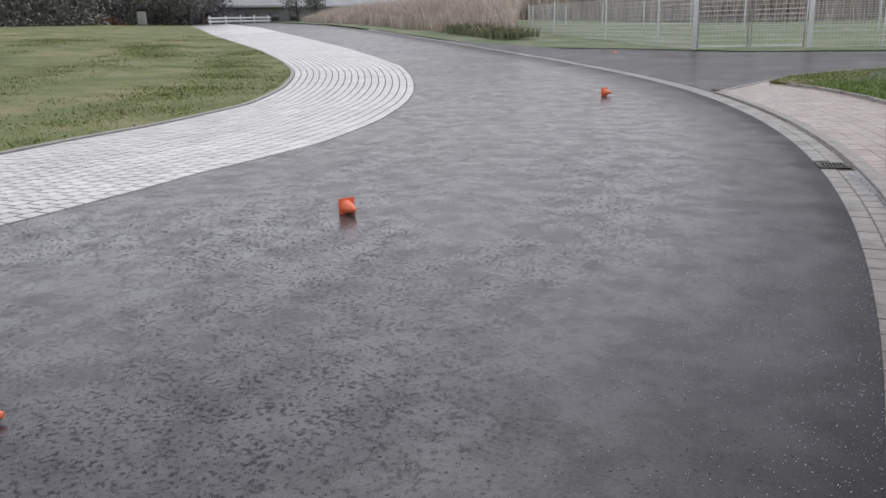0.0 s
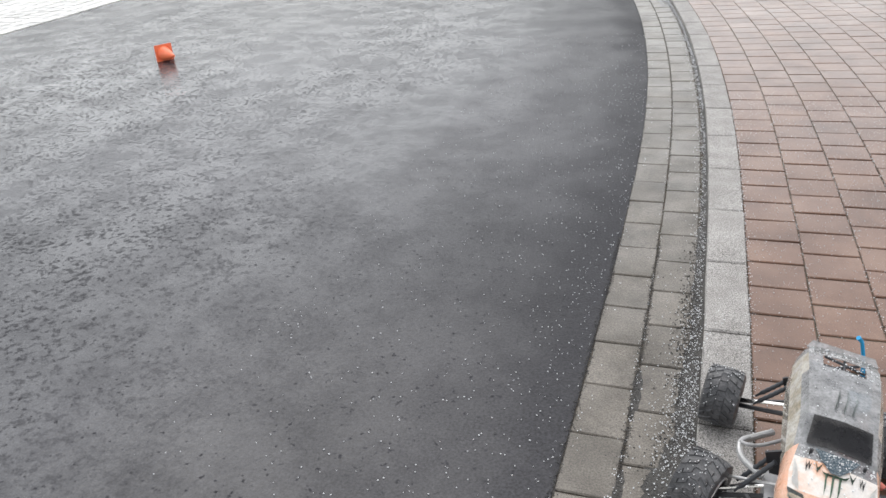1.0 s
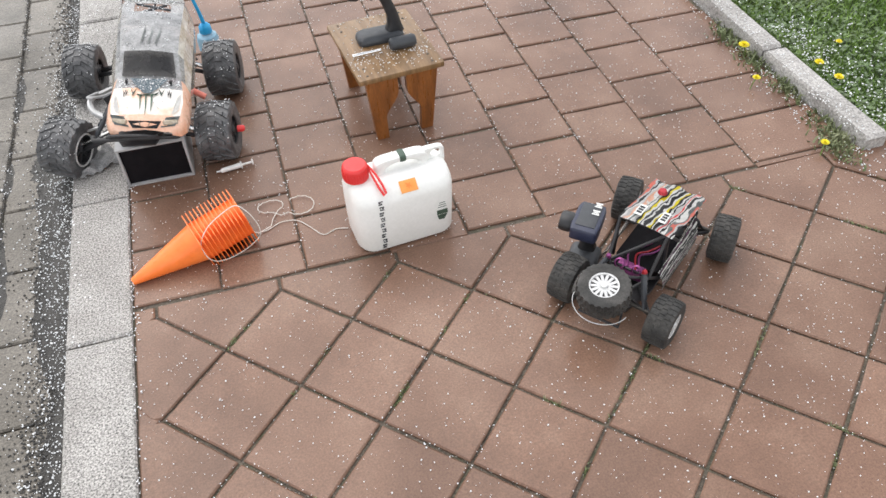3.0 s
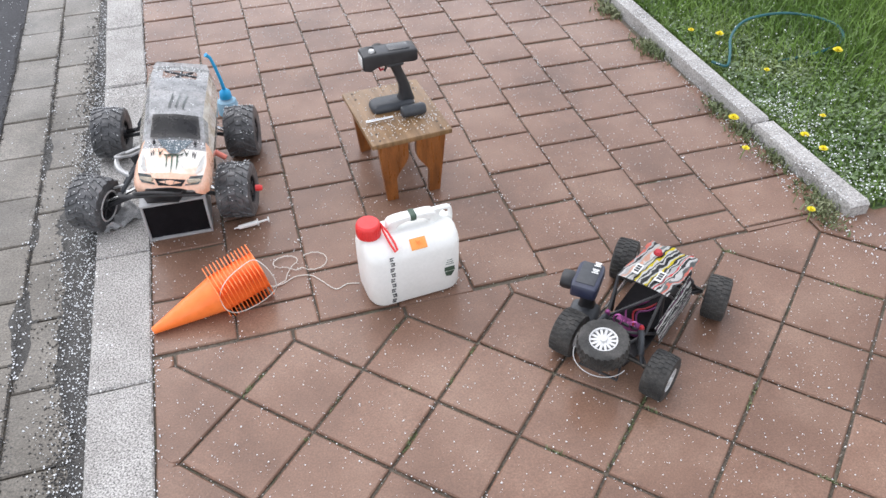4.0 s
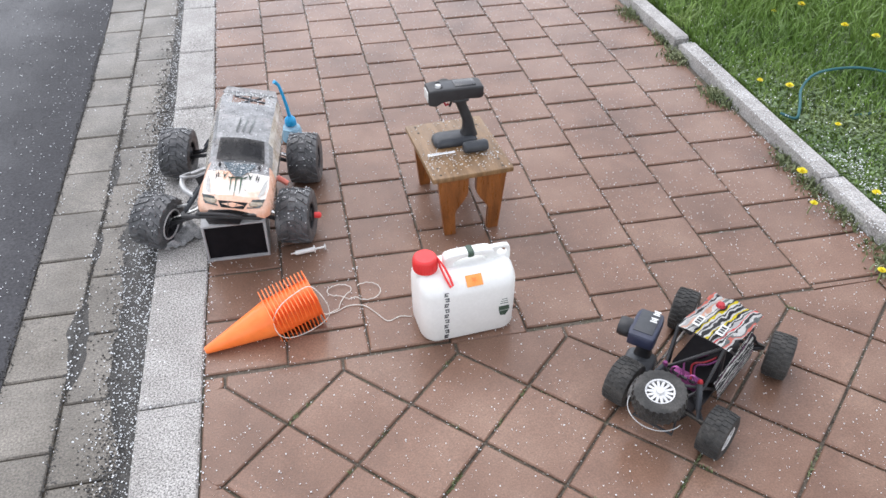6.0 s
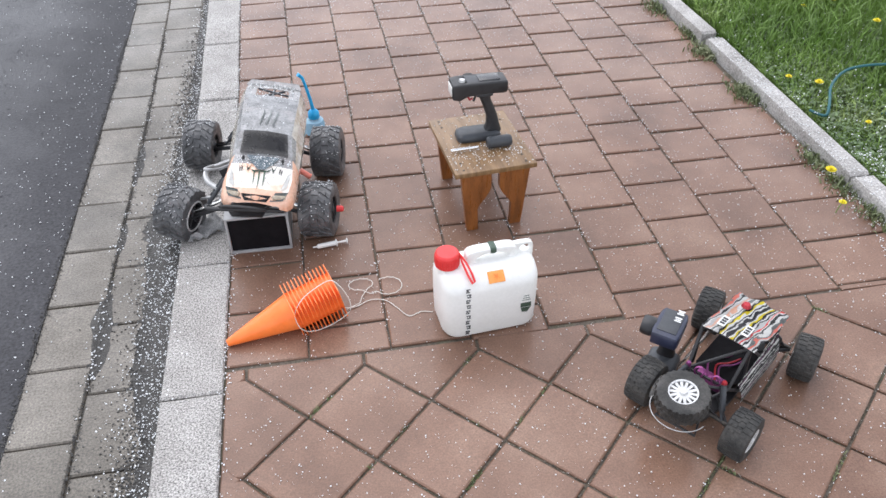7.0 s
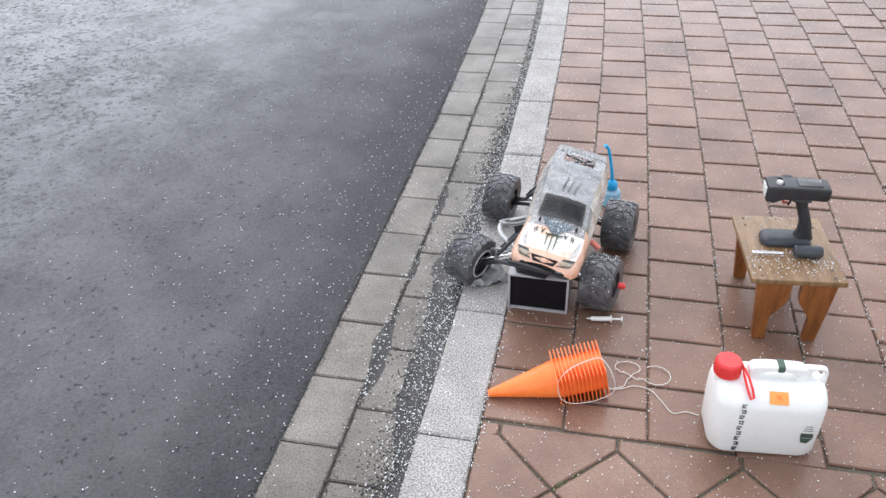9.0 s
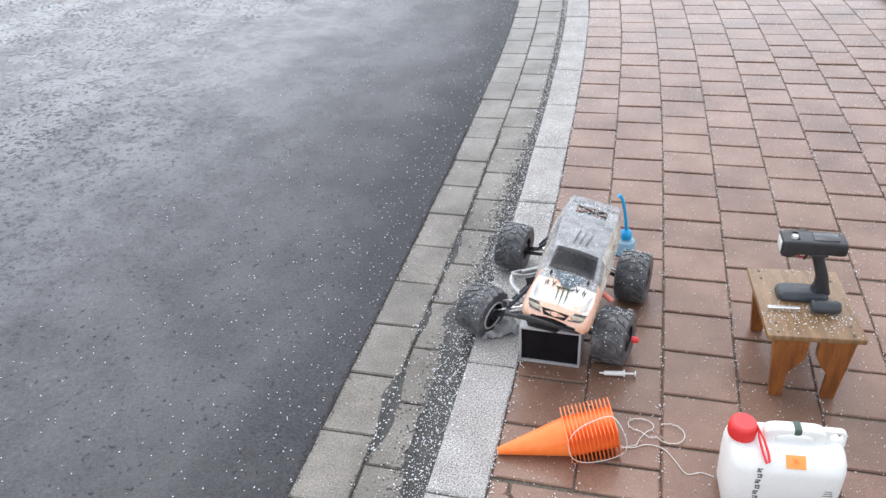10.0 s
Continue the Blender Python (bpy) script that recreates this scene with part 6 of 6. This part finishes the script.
part("speed_controller", box((0.035, 0.03, 0.02), (0.04, -0.03, 0.06), 0.002), M_GREYBLACK, buggy)
for k, (y, mt) in enumerate(((0.006, M_MAUVE), (-0.012, M_CRIMSON), (-0.02, M_MAUVE))):
    part("wire", tube(eased([(-0.08, y, 0.085), (-0.05, y + 0.014, 0.098), (-0.02, y + 0.002 + 0.2 * y, 0.09), (0.01, y - 0.012, 0.086), (0.04, y - 0.014, 0.076)]), 0.0022, 6), mt, buggy)
for c in ((-0.098, 0.018), (-0.098, -0.022)):
    part("collar", lathe([(0.009, 0), (0.012, 0.002), (0.012, 0.006), (0.009, 0.008), (0.009, 0)], 16, pose(c[0], c[1], 0.105, 0, -50, 0)), M_MAUVE, buggy)
part("seat_tub", loft([[(px, py - 0.004, z) for px, py, _ in round_rect(w, d, 0.012)] for z, w, d in ((0.045, 0.1, 0.09), (0.085, 0.13, 0.1))]), M_DARKVOID, buggy)
cage = {"a": [(-0.05, 0.054, 0.188), (-0.1, 0.045, 0.1), (-0.13, 0.03, 0.085)], "b": [(-0.045, -0.054, 0.188), (-0.1, -0.05, 0.1), (-0.13, -0.03, 0.085)],
        "c": [(0.088, 0.05, 0.175), (0.135, 0.05, 0.11), (0.165, 0.03, 0.07)], "d": [(0.088, -0.05, 0.175), (0.135, -0.055, 0.11), (0.165, -0.03, 0.07)],
        "e": [(-0.05, 0.054, 0.188), (-0.04, 0.058, 0.06)], "f": [(-0.045, -0.054, 0.188), (-0.04, -0.06, 0.06)], "g": [(-0.045, -0.054, 0.188), (0.06, -0.062, 0.075)], "h": [(-0.05, 0.054, 0.188), (0.06, 0.058, 0.075)],
        "i": [(-0.1, 0.045, 0.1), (-0.1, -0.05, 0.1)], "j": [(-0.05, 0.054, 0.188), (-0.045, -0.054, 0.188)], "k": [(-0.1, 0.045, 0.1), (-0.045, -0.054, 0.188)], "l": [(-0.1, -0.05, 0.1), (-0.045, -0.062, 0.06)],
        "m": [(0.088, 0.05, 0.175), (0.088, -0.05, 0.175)], "n": [(0.135, 0.05, 0.11), (0.135, -0.055, 0.11)], "o": [(0.06, -0.062, 0.075), (0.135, -0.055, 0.11)], "p": [(0.06, 0.058, 0.075), (0.135, 0.05, 0.11)],
        "q": [(-0.1, 0.045, 0.1), (-0.155, 0.0, 0.125)], "r": [(-0.1, -0.05, 0.1), (-0.155, 0.0, 0.125)], "s": [(-0.155, 0.02, 0.06), (-0.16, 0.0, 0.125)]}
for k, pts in cage.items():
    part("cage_tube", tube(pts, 0.0036, 7), M_BLACK, buggy)


def panel(name, p, nx, ny, mats, seed, t=0.0015):
    """A bent panel cut in slanting printed stripes: p gives a place for u, v in 0..1."""
    r = random.Random(seed)
    bm = bmesh.new()
    grid = [[bm.verts.new(p(i / nx, j / ny)) for j in range(ny + 1)] for i in range(nx + 1)]
    for i in range(nx):
        for j in range(ny):
            f = bm.faces.new((grid[i][j], grid[i + 1][j], grid[i + 1][j + 1], grid[i][j + 1]))
            u, v = i / nx, j / ny
            band = 30.0 * v + 2.2 * noise.noise((u * 1.6, v * 2.2, seed * 1.7)) + 1.7 * noise.noise((u * 4.2, v * 9.0, seed * 0.9)) + 1.2 * noise.noise((u * 9.0, v * 16.0, seed * 0.4)) + 4.0 * u
            f.material_index = int(abs(band + 40)) % len(mats)
    bmesh.ops.solidify(bm, geom=bm.faces[:], thickness=t)
    return part(name, bm, mats, buggy, "panel printed with black, white and orange stripes")


STRIPES = [M_BLACK, M_SHELLWHITE, M_BLACK, M_SHELLWHITE, M_YELLOW, M_BLACK, M_RIM, M_SHELLWHITE, M_FADED, M_SHELLWHITE, M_PEACH, M_RIM, M_SHELLWHITE, M_BLACK, M_RIM, M_SALMON, M_FADED, M_SHELLWHITE, M_BLACK, M_SHELLWHITE, M_RED, M_RIM, M_BLACK, M_SHELLWHITE, M_BLACK, M_YELLOW, M_SHELLWHITE, M_BLACK]
SIDE_STRIPES = [M_BLACK, M_BLACK, M_SHELLWHITE, M_BLACK, M_BLACK, M_SHELLWHITE, M_SHELLWHITE, M_BLACK, M_MAUVE, M_BLACK, M_SHELLWHITE, M_BLACK, M_BLACK, M_SHELLWHITE, M_BLACK]
panel("roof_panel", lambda u, v: Vector((-0.058 + 0.165 * u, -0.066 + 0.12 * v - 0.008 * u, 0.1915 + 0.005 * math.sin(3.1 * v) + 0.004 * math.sin(9 * u) - 0.014 * u + 0.004 * math.sin(14 * v) * u)), 64, 120, STRIPES, 3)
for k, (x, y) in enumerate(((-0.035, 0.022), (-0.03, -0.03))):
    part("printed_plate", box((0.036, 0.016, 0.0012), (x, y, 0.201), 0.0003, pose(0, 0, 0, 0, 3, 0)), M_SHELLWHITE, buggy)
    lt = bmesh.new()
    for q in range(3):
        box((0.0062, 0.011, 0.0008), (x - 0.009 + 0.009 * q, y, 0.2019), 0, pose(0, 0, 0, 0, 3, 0), lt)
    part("printed_mark", lt, M_BLACK, buggy)
# low red knob for the blob on the roof, no lamp
part("roof_lamp", lathe([(0, 0.008), (0.008, 0.007), (0.011, 0.0), (0, 0.0)], 12, pose(0.06, 0.01, 0.194)), M_CRIMSON, buggy, "red blob on the roof panel")
panel("side_panel", lambda u, v: Vector((-0.075 + 0.18 * u, -0.076 + 0.016 * v - 0.006 * math.sin(3.1 * v), 0.052 + 0.05 * v * (1 - 0.15 * u) + 0.035 * u * v)), 64, 60, SIDE_STRIPES, 5)
panel("side_panel", lambda u, v: Vector((-0.075 + 0.18 * u, 0.074 - 0.016 * v + 0.006 * math.sin(3.1 * v), 0.052 + 0.05 * v * (1 - 0.15 * u) + 0.035 * u * v)), 64, 60, SIDE_STRIPES, 6)
panel("hood_panel", lambda u, v: Vector((0.1 + 0.07 * u, -0.05 + 0.09 * v + (0.5 - v) * 0.03 * u, 0.125 - 0.05 * u + 0.006 * math.sin(3.1 * v))), 24, 40, STRIPES, 8)
spare_turn = pose(0, 0, 0, 0, 0, 90) @ pose(0, 0, 0, 82, 0, 0)
wheel(buggy, (-0.2, 0.006, 0.118), spare_turn, 0.0575, 0.048, 26, M_RIM, 14, 0.54, 0.035)
part("clear_guard", tube([(-0.2 - 0.06 * math.cos(a * 0.16), 0.006 + 0.061 * math.sin(a * 0.16), 0.082) for a in range(-9, 10)], 0.001, 6), M_RIM, buggy, "thin clear plastic guard below the spare wheel")
part("rear_bumper", tube([(-0.165, -0.03, 0.05), (-0.215, -0.045, 0.05), (-0.22, 0.045, 0.05), (-0.165, 0.03, 0.05)], 0.0035, 6), M_BLACK, buggy)

transmitter(pose(0.412, 0.006, 0.0, 0, 0, 50) @ Matrix.Diagonal((0.62, 1, 0.68, 1)), "dark navy pistol-grip radio transmitter standing beside the buggy", M_NAVY, True)

# ---- hail lying about ----
r = random.Random(77)
spots = []


def ground_z(x, y):
    off = EDGE_X - x
    if off > 0.042:
        return -0.028 + 0.008 * min(off, 1.0)
    if off > -0.29:
        return -0.0245 if x > -0.86 else -0.027
    return 0.002


for k in range(5200):
    spots.append((r.uniform(WALK_L, 1.25), r.uniform(-1.2, 4.0), 0.0008 + 0.0015 * r.random() ** 2.5))
for k in range(2200):
    n = r.randrange(9)
    spots.append((WALK_L + COLUMN * n + r.gauss(0, 0.005), r.uniform(0.18, 4.0), r.uniform(0.0012, 0.0024)))
for k in range(600):
    a, b, f = r.randrange(-4, 14), r.randrange(-8, 1), r.random()
    d = 1 if (a + b) % 2 else -1
    x, y = node_at(a + f, b + (f if d > 0 else 1 - f))
    spots.append((x + r.gauss(0, 0.005), y + r.gauss(0, 0.005), r.uniform(0.0008, 0.002)))
for k in range(1500):
    spots.append((r.uniform(1.25, 3.0), r.uniform(-1.4, 0.1), r.uniform(0.0012, 0.0026)))
for k in range(900):
    spots.append((-0.752 - abs(r.gauss(0, 0.03)), -1.5 + 7.5 * r.random() ** 1.3, r.uniform(0.0016, 0.0034)))
for k in range(800):
    spots.append((-0.8 + r.gauss(0, 0.045), r.gauss(0.75, 0.5), r.uniform(0.0018, 0.0036)))
for k in range(300):
    spots.append((-0.93 + r.gauss(0, 0.008), r.uniform(-1.5, 4.2), r.uniform(0.0015, 0.003)))
for k in range(380):
    spots.append((EDGE_X - 0.047 - abs(r.gauss(0, 0.13)), r.uniform(-1.5, 5.0), r.uniform(0.0016, 0.0034)))
for k in range(3000):
    spots.append((EDGE_X - 3.4 * r.random() ** 1.3, r.uniform(-1.0, 6.0), r.uniform(0.0015, 0.0036)))
for k in range(500):
    spots.append((EDGE_X - 0.047 - abs(r.gauss(0, 0.35)), r.uniform(-1.5, 5.0), r.uniform(0.0016, 0.0036)))
for k in range(1600):
    spots.append((-0.752 - abs(r.gauss(0, 0.015)), r.uniform(4, 12), r.uniform(0.002, 0.004)))
for k in range(2600):
    y = r.uniform(-1.5, 1.3)
    spots.append((-0.757 - abs(r.gauss(0, 0.045)), y, 0.0008 + 0.0016 * r.random() ** 2))
for k in range(6000):
    spots.append((r.uniform(WALK_L, 1.25), r.uniform(-1.2, 2.6), 0.0005 + 0.0007 * r.random() ** 2))
for k in range(250):
    spots.append((r.uniform(-0.74, -0.61), r.uniform(-1, 4), r.uniform(0.0012, 0.0024)))
for k in range(700):
    spots.append((WALK_L + r.gauss(0, 0.008), r.uniform(-1, 4), r.uniform(0.0014, 0.0026)))
for k in range(800):
    spots.append((1.27 + r.gauss(0, 0.04), r.gauss(0.5, 0.3), r.uniform(0.0016, 0.003)))
for k in range(1100):      # thick white drifts against the kerb
    y = r.uniform(-1.5, 1.7)
    spots.append((-0.757 - abs(r.gauss(0, 0.05)) * (1.0 if y < 1.0 else 0.7), y, 0.0018 + 0.0022 * r.random() ** 1.5))
for y0, y1, n in ((0.2, 0.6, 70), (-0.36, -0.1, 35), (0.7, 0.9, 25), (1.0, 1.35, 25)):
    for k in range(n):
        spots.append((EDGE_X + 0.1095 + r.gauss(0, 0.012), r.uniform(y0, y1), r.uniform(0.0022, 0.004)))
for k in range(900):
    spots.append((-0.757 - 0.1 * r.random() ** 1.3, 8.2 - 1.1 * r.random() ** 1.4, r.uniform(0.003, 0.0055)))
for k in range(1000):
    spots.append((-0.757 - abs(r.gauss(0, 0.02)), r.uniform(1.6, 7.2), r.uniform(0.0022, 0.004)))
for k in range(5500):
    spots.append((r.uniform(WALK_L, 1.25), -1.2 + 5.4 * r.random(), 0.0012 + 0.0011 * r.random() ** 2))
PELLET = [(0, 0, 1), (0.894, 0, 0.447), (0.276, 0.851, 0.447), (-0.724, 0.526, 0.447), (-0.724, -0.526, 0.447), (0.276, -0.851, 0.447), (0.724, 0.526, -0.447), (-0.276, 0.851, -0.447), (-0.894, 0, -0.447), (-0.276, -0.851, -0.447), (0.724, -0.526, -0.447), (0, 0, -1)]
ICO = [(0, 1, 2), (0, 2, 3), (0, 3, 4), (0, 4, 5), (0, 5, 1), (1, 6, 2), (2, 7, 3), (3, 8, 4), (4, 9, 5), (5, 10, 1), (6, 7, 2), (7, 8, 3), (8, 9, 4), (9, 10, 5), (10, 6, 1), (11, 7, 6), (11, 8, 7), (11, 9, 8), (11, 10, 9), (11, 6, 10)]


def hail(spots, label):
    vs, fs = [], []
    for x, y, z, s in spots:
        b = len(vs)
        st = r.uniform(0.8, 1.5)
        a = r.uniform(0, 6.28)
        c, n = math.cos(a), math.sin(a)
        vs += [(x + s * (c * px * st - n * py), y + s * (n * px * st + c * py), z + s * pz * 0.9) for px, py, pz in PELLET]
        fs += [(b + i, b + j, b + k) for i, j, k in ICO]
    return many("hailstones", vs, fs, M_HAIL, label, "hail", smooth=True)


def bent(x, y):
    """A place of the straight plan on the bend."""
    return street(y, EDGE_X - x) if y > 0.95 else Vector((x, y))


hail([(*bent(x, y), ground_z(x, y) + s * 0.4, s * (0.8 if x > -0.75 else 0.64)) for x, y, s in spots], "small white hailstones scattered over paving and gutter")
gvs, gfs = [], []
for k in range(31000):
    y = r.uniform(-1.6, 2.2) if k < 26000 else r.uniform(2.2, 8.2)
    x, s = -0.757 - abs(r.gauss(0, 0.012 if 2.2 < y < 7.2 else 0.03 if y > 1.0 else 0.043)) * r.choice((0.6, 1.0, 1.3)), r.uniform(0.001, 0.003)
    if k % 9 == 0:
        x, s = EDGE_X + 0.1095 + r.gauss(0, 0.006), r.uniform(0.001, 0.0022)
    elif k % 9 == 1:
        x, s = EDGE_X - 0.043 + r.gauss(0, 0.006), r.uniform(0.001, 0.0022)
    if -0.9 < x < -0.765 and r.random() < 0.25 + 0.25 * math.sin(7 * y) + 0.3 * (y > 1.3):
        continue
    q, b = bent(x, y), len(gvs)
    z = -0.03 + 0.006 * r.random() if x > -0.784 else -0.026
    gvs += [(q.x + s * px * r.uniform(0.7, 1.4), q.y + s * py, z + s * pz * 0.8) for px, py, pz in PELLET]
    gfs += [(b + i, b + j, b + k2) for i, j, k2 in ICO]
many("gutter_grit", gvs, gfs, M_GRIT, "dark wet grit washed against the kerb", "grit")
gvs, gfs = [], []
for k in range(7000):
    if k % 2:
        x, y = WALK_L + COLUMN * r.randrange(9) + r.gauss(0, 0.004), r.uniform(0.18, 3.6)
    else:
        a, b, f = r.randrange(-4, 12), r.randrange(-8, 1), r.random()
        d = 1 if (a + b) % 2 else -1
        x, y = node_at(a + f, b + (f if d > 0 else 1 - f))
        x, y = x + r.gauss(0, 0.004), y + r.gauss(0, 0.004)
        if y > 0.15:
            continue
    q, b, s = bent(x, y), len(gvs), r.uniform(0.0008, 0.0022)
    gvs += [(q.x + s * px * r.uniform(0.7, 1.4), q.y + s * py, -0.0035 + s * pz * 0.8) for px, py, pz in PELLET]
    gfs += [(b + i, b + j, b + k2) for i, j, k2 in ICO]
many("joint_sand", gvs, gfs, M_CRUMB, "coarse sand and crumbs in the paver joints", "sand")
cap_spots = []
for h in hubs.values():
    for k in range(70):
        a = r.uniform(0.25, 2.9)
        q = TRUCK @ (h + Vector((r.uniform(-0.042, 0.042), 0.0795 * math.cos(a), 0.0795 * math.sin(a))))
        cap_spots.append((q.x, q.y, q.z, r.uniform(0.0008, 0.0018)))
for k in range(230):
    u, y = r.uniform(-0.95, 0.95), r.choice((r.uniform(-0.3, 0.14), r.gauss(-0.205, 0.015), r.uniform(0.03, 0.14)))
    if -0.3 < y < 0.14 and not -0.185 < y < -0.125:
        q = TRUCK @ on_hood(u, y, 0.0022)
        cap_spots.append((q.x, q.y, q.z, r.uniform(0.001, 0.002)))
hail(cap_spots, "small white hailstones on the truck's shell")
sm = pose(0.13, 0.745, 0, 0, 0, 5)
top = []
for k in range(300):
    q = sm @ Vector((r.uniform(-0.115, 0.115), r.choice((r.uniform(-0.148, 0.148), r.gauss(-0.065, 0.028))), 0.206))
    if abs((sm.inverted() @ q).y) < 0.148:
        top.append((q.x, q.y, q.z, r.uniform(0.0009, 0.0019)))
hail(top, "small white hailstones on the stool's seat")
green = [(1.34 + 1.6 * r.random() ** 1.4, r.uniform(0.15, 2.6), r.uniform(0.01, 0.05), r.uniform(0.0015, 0.003)) for k in range(1700)]
green += [(1.35 + abs(r.gauss(0, 0.09)), r.uniform(0.15, 0.75), r.uniform(0.02, 0.05), r.uniform(0.0014, 0.0028)) for k in range(420)]
green += [(EDGE_X + 2.29 + r.uniform(0.005, 0.06) - 0.012 * max(0, r.random()), r.uniform(0.15, 1.6), 0.044, r.uniform(0.0012, 0.0022)) for k in range(350)]
hail(green, "small white hailstones in the verge grass")

mr = random.Random(31)
spots = []
for k in range(70):
    a, b = mr.randrange(-3, 14), mr.randrange(-7, 1)
    d = 1 if (a + b) % 2 else -1
    f0 = mr.random()
    for q in range(mr.randrange(6, 40)):
        f = f0 + mr.gauss(0, 0.06)
        x, y = node_at(a + f, b + (f if d > 0 else 1 - f))
        spots.append((x + mr.gauss(0, 0.002), y + mr.gauss(0, 0.002), -0.007, mr.uniform(0.006, 0.013), mr.uniform(0.002, 0.004), mr.uniform(0.3, 1.0)))
blades("joint_moss", spots, M_WEED, "small green moss tufts in the paver joints", "moss", 32)

# ---- paving pieces ----
vs, fs = [], []
for poly, key in paving:
    cy = sum(p[1] for p in poly) / len(poly)
    cx = sum(p[0] for p in poly) / len(poly)
    if -0.75 < cy < 3.4 and cx < 1.9:
        piece("paver", poly, -0.03, 0.0, 0.003, M_PAVER, pavement, key, cy > 0.17)
    else:
        q = [street(p[1], EDGE_X - p[0]) for p in poly] if cy > 0.17 else [Vector(p) for p in poly]
        block([(p.x, p.y) for p in q], -0.03, rng.uniform(-0.001, 0.001), 0.0028, vs, fs)
many("paver_field", vs, fs, M_PAVER, "brown concrete pavers further along the walkway", "pavers", pavement)
vs, fs = [], []
for s, pts, off0 in gutter_run:
    if -1.6 < s < 17:
        piece("gutter_stone", straight(pts), -0.09, -0.027, 0.0035, M_GUTTER, gut, "g%.2f" % off0)
    else:
        q, u = slope(pts)
        block(q, -0.09, -0.027 + rng.uniform(-0.001, 0.001), 0.004, vs, fs, u)
many("gutter_stone_run", vs, fs, M_GUTTER, "grey concrete gutter stones along the bend", "gutter stones", gut)
for s, pts in kerb_run:
    piece("kerb_stone", straight(pts), -0.12, 0.004, 0.005, M_KERB, kerb, "kerb")
for s, pts in edge_run:
    piece("edging_stone", straight(pts), -0.12, 0.042, 0.008, M_EDGING, edging)
vs, fs = [], []
for s, pts, j in light_run:
    if 2.0 < s < 10.0 and j < 8:
        piece("light_paver", on_plan(pts), -0.06, -0.026 + 0.002 * j / 8, 0.004, M_COBBLE, light, None, False)
    else:
        q, u = slope(pts)
        block(q, -0.06, -0.026 + 0.006 * j / 18 + rng.uniform(-0.002, 0.002) * (s < 26), 0.004, vs, fs, u)
s = 62.0
while s < 125:
    q, u = slope([(s + 0.02, far_side(s) + 0.02), (s + 0.02, lawn_side(s) - 0.02), (s + 0.78, lawn_side(s) - 0.02), (s + 0.78, far_side(s) + 0.02)])
    block(q, -0.06, -0.02, 0.004, vs, fs, u)
    s += 0.8
many("light_paver_field", vs, fs, M_COBBLE, "pale grey wet pavers of the far strip", "pavers", light)
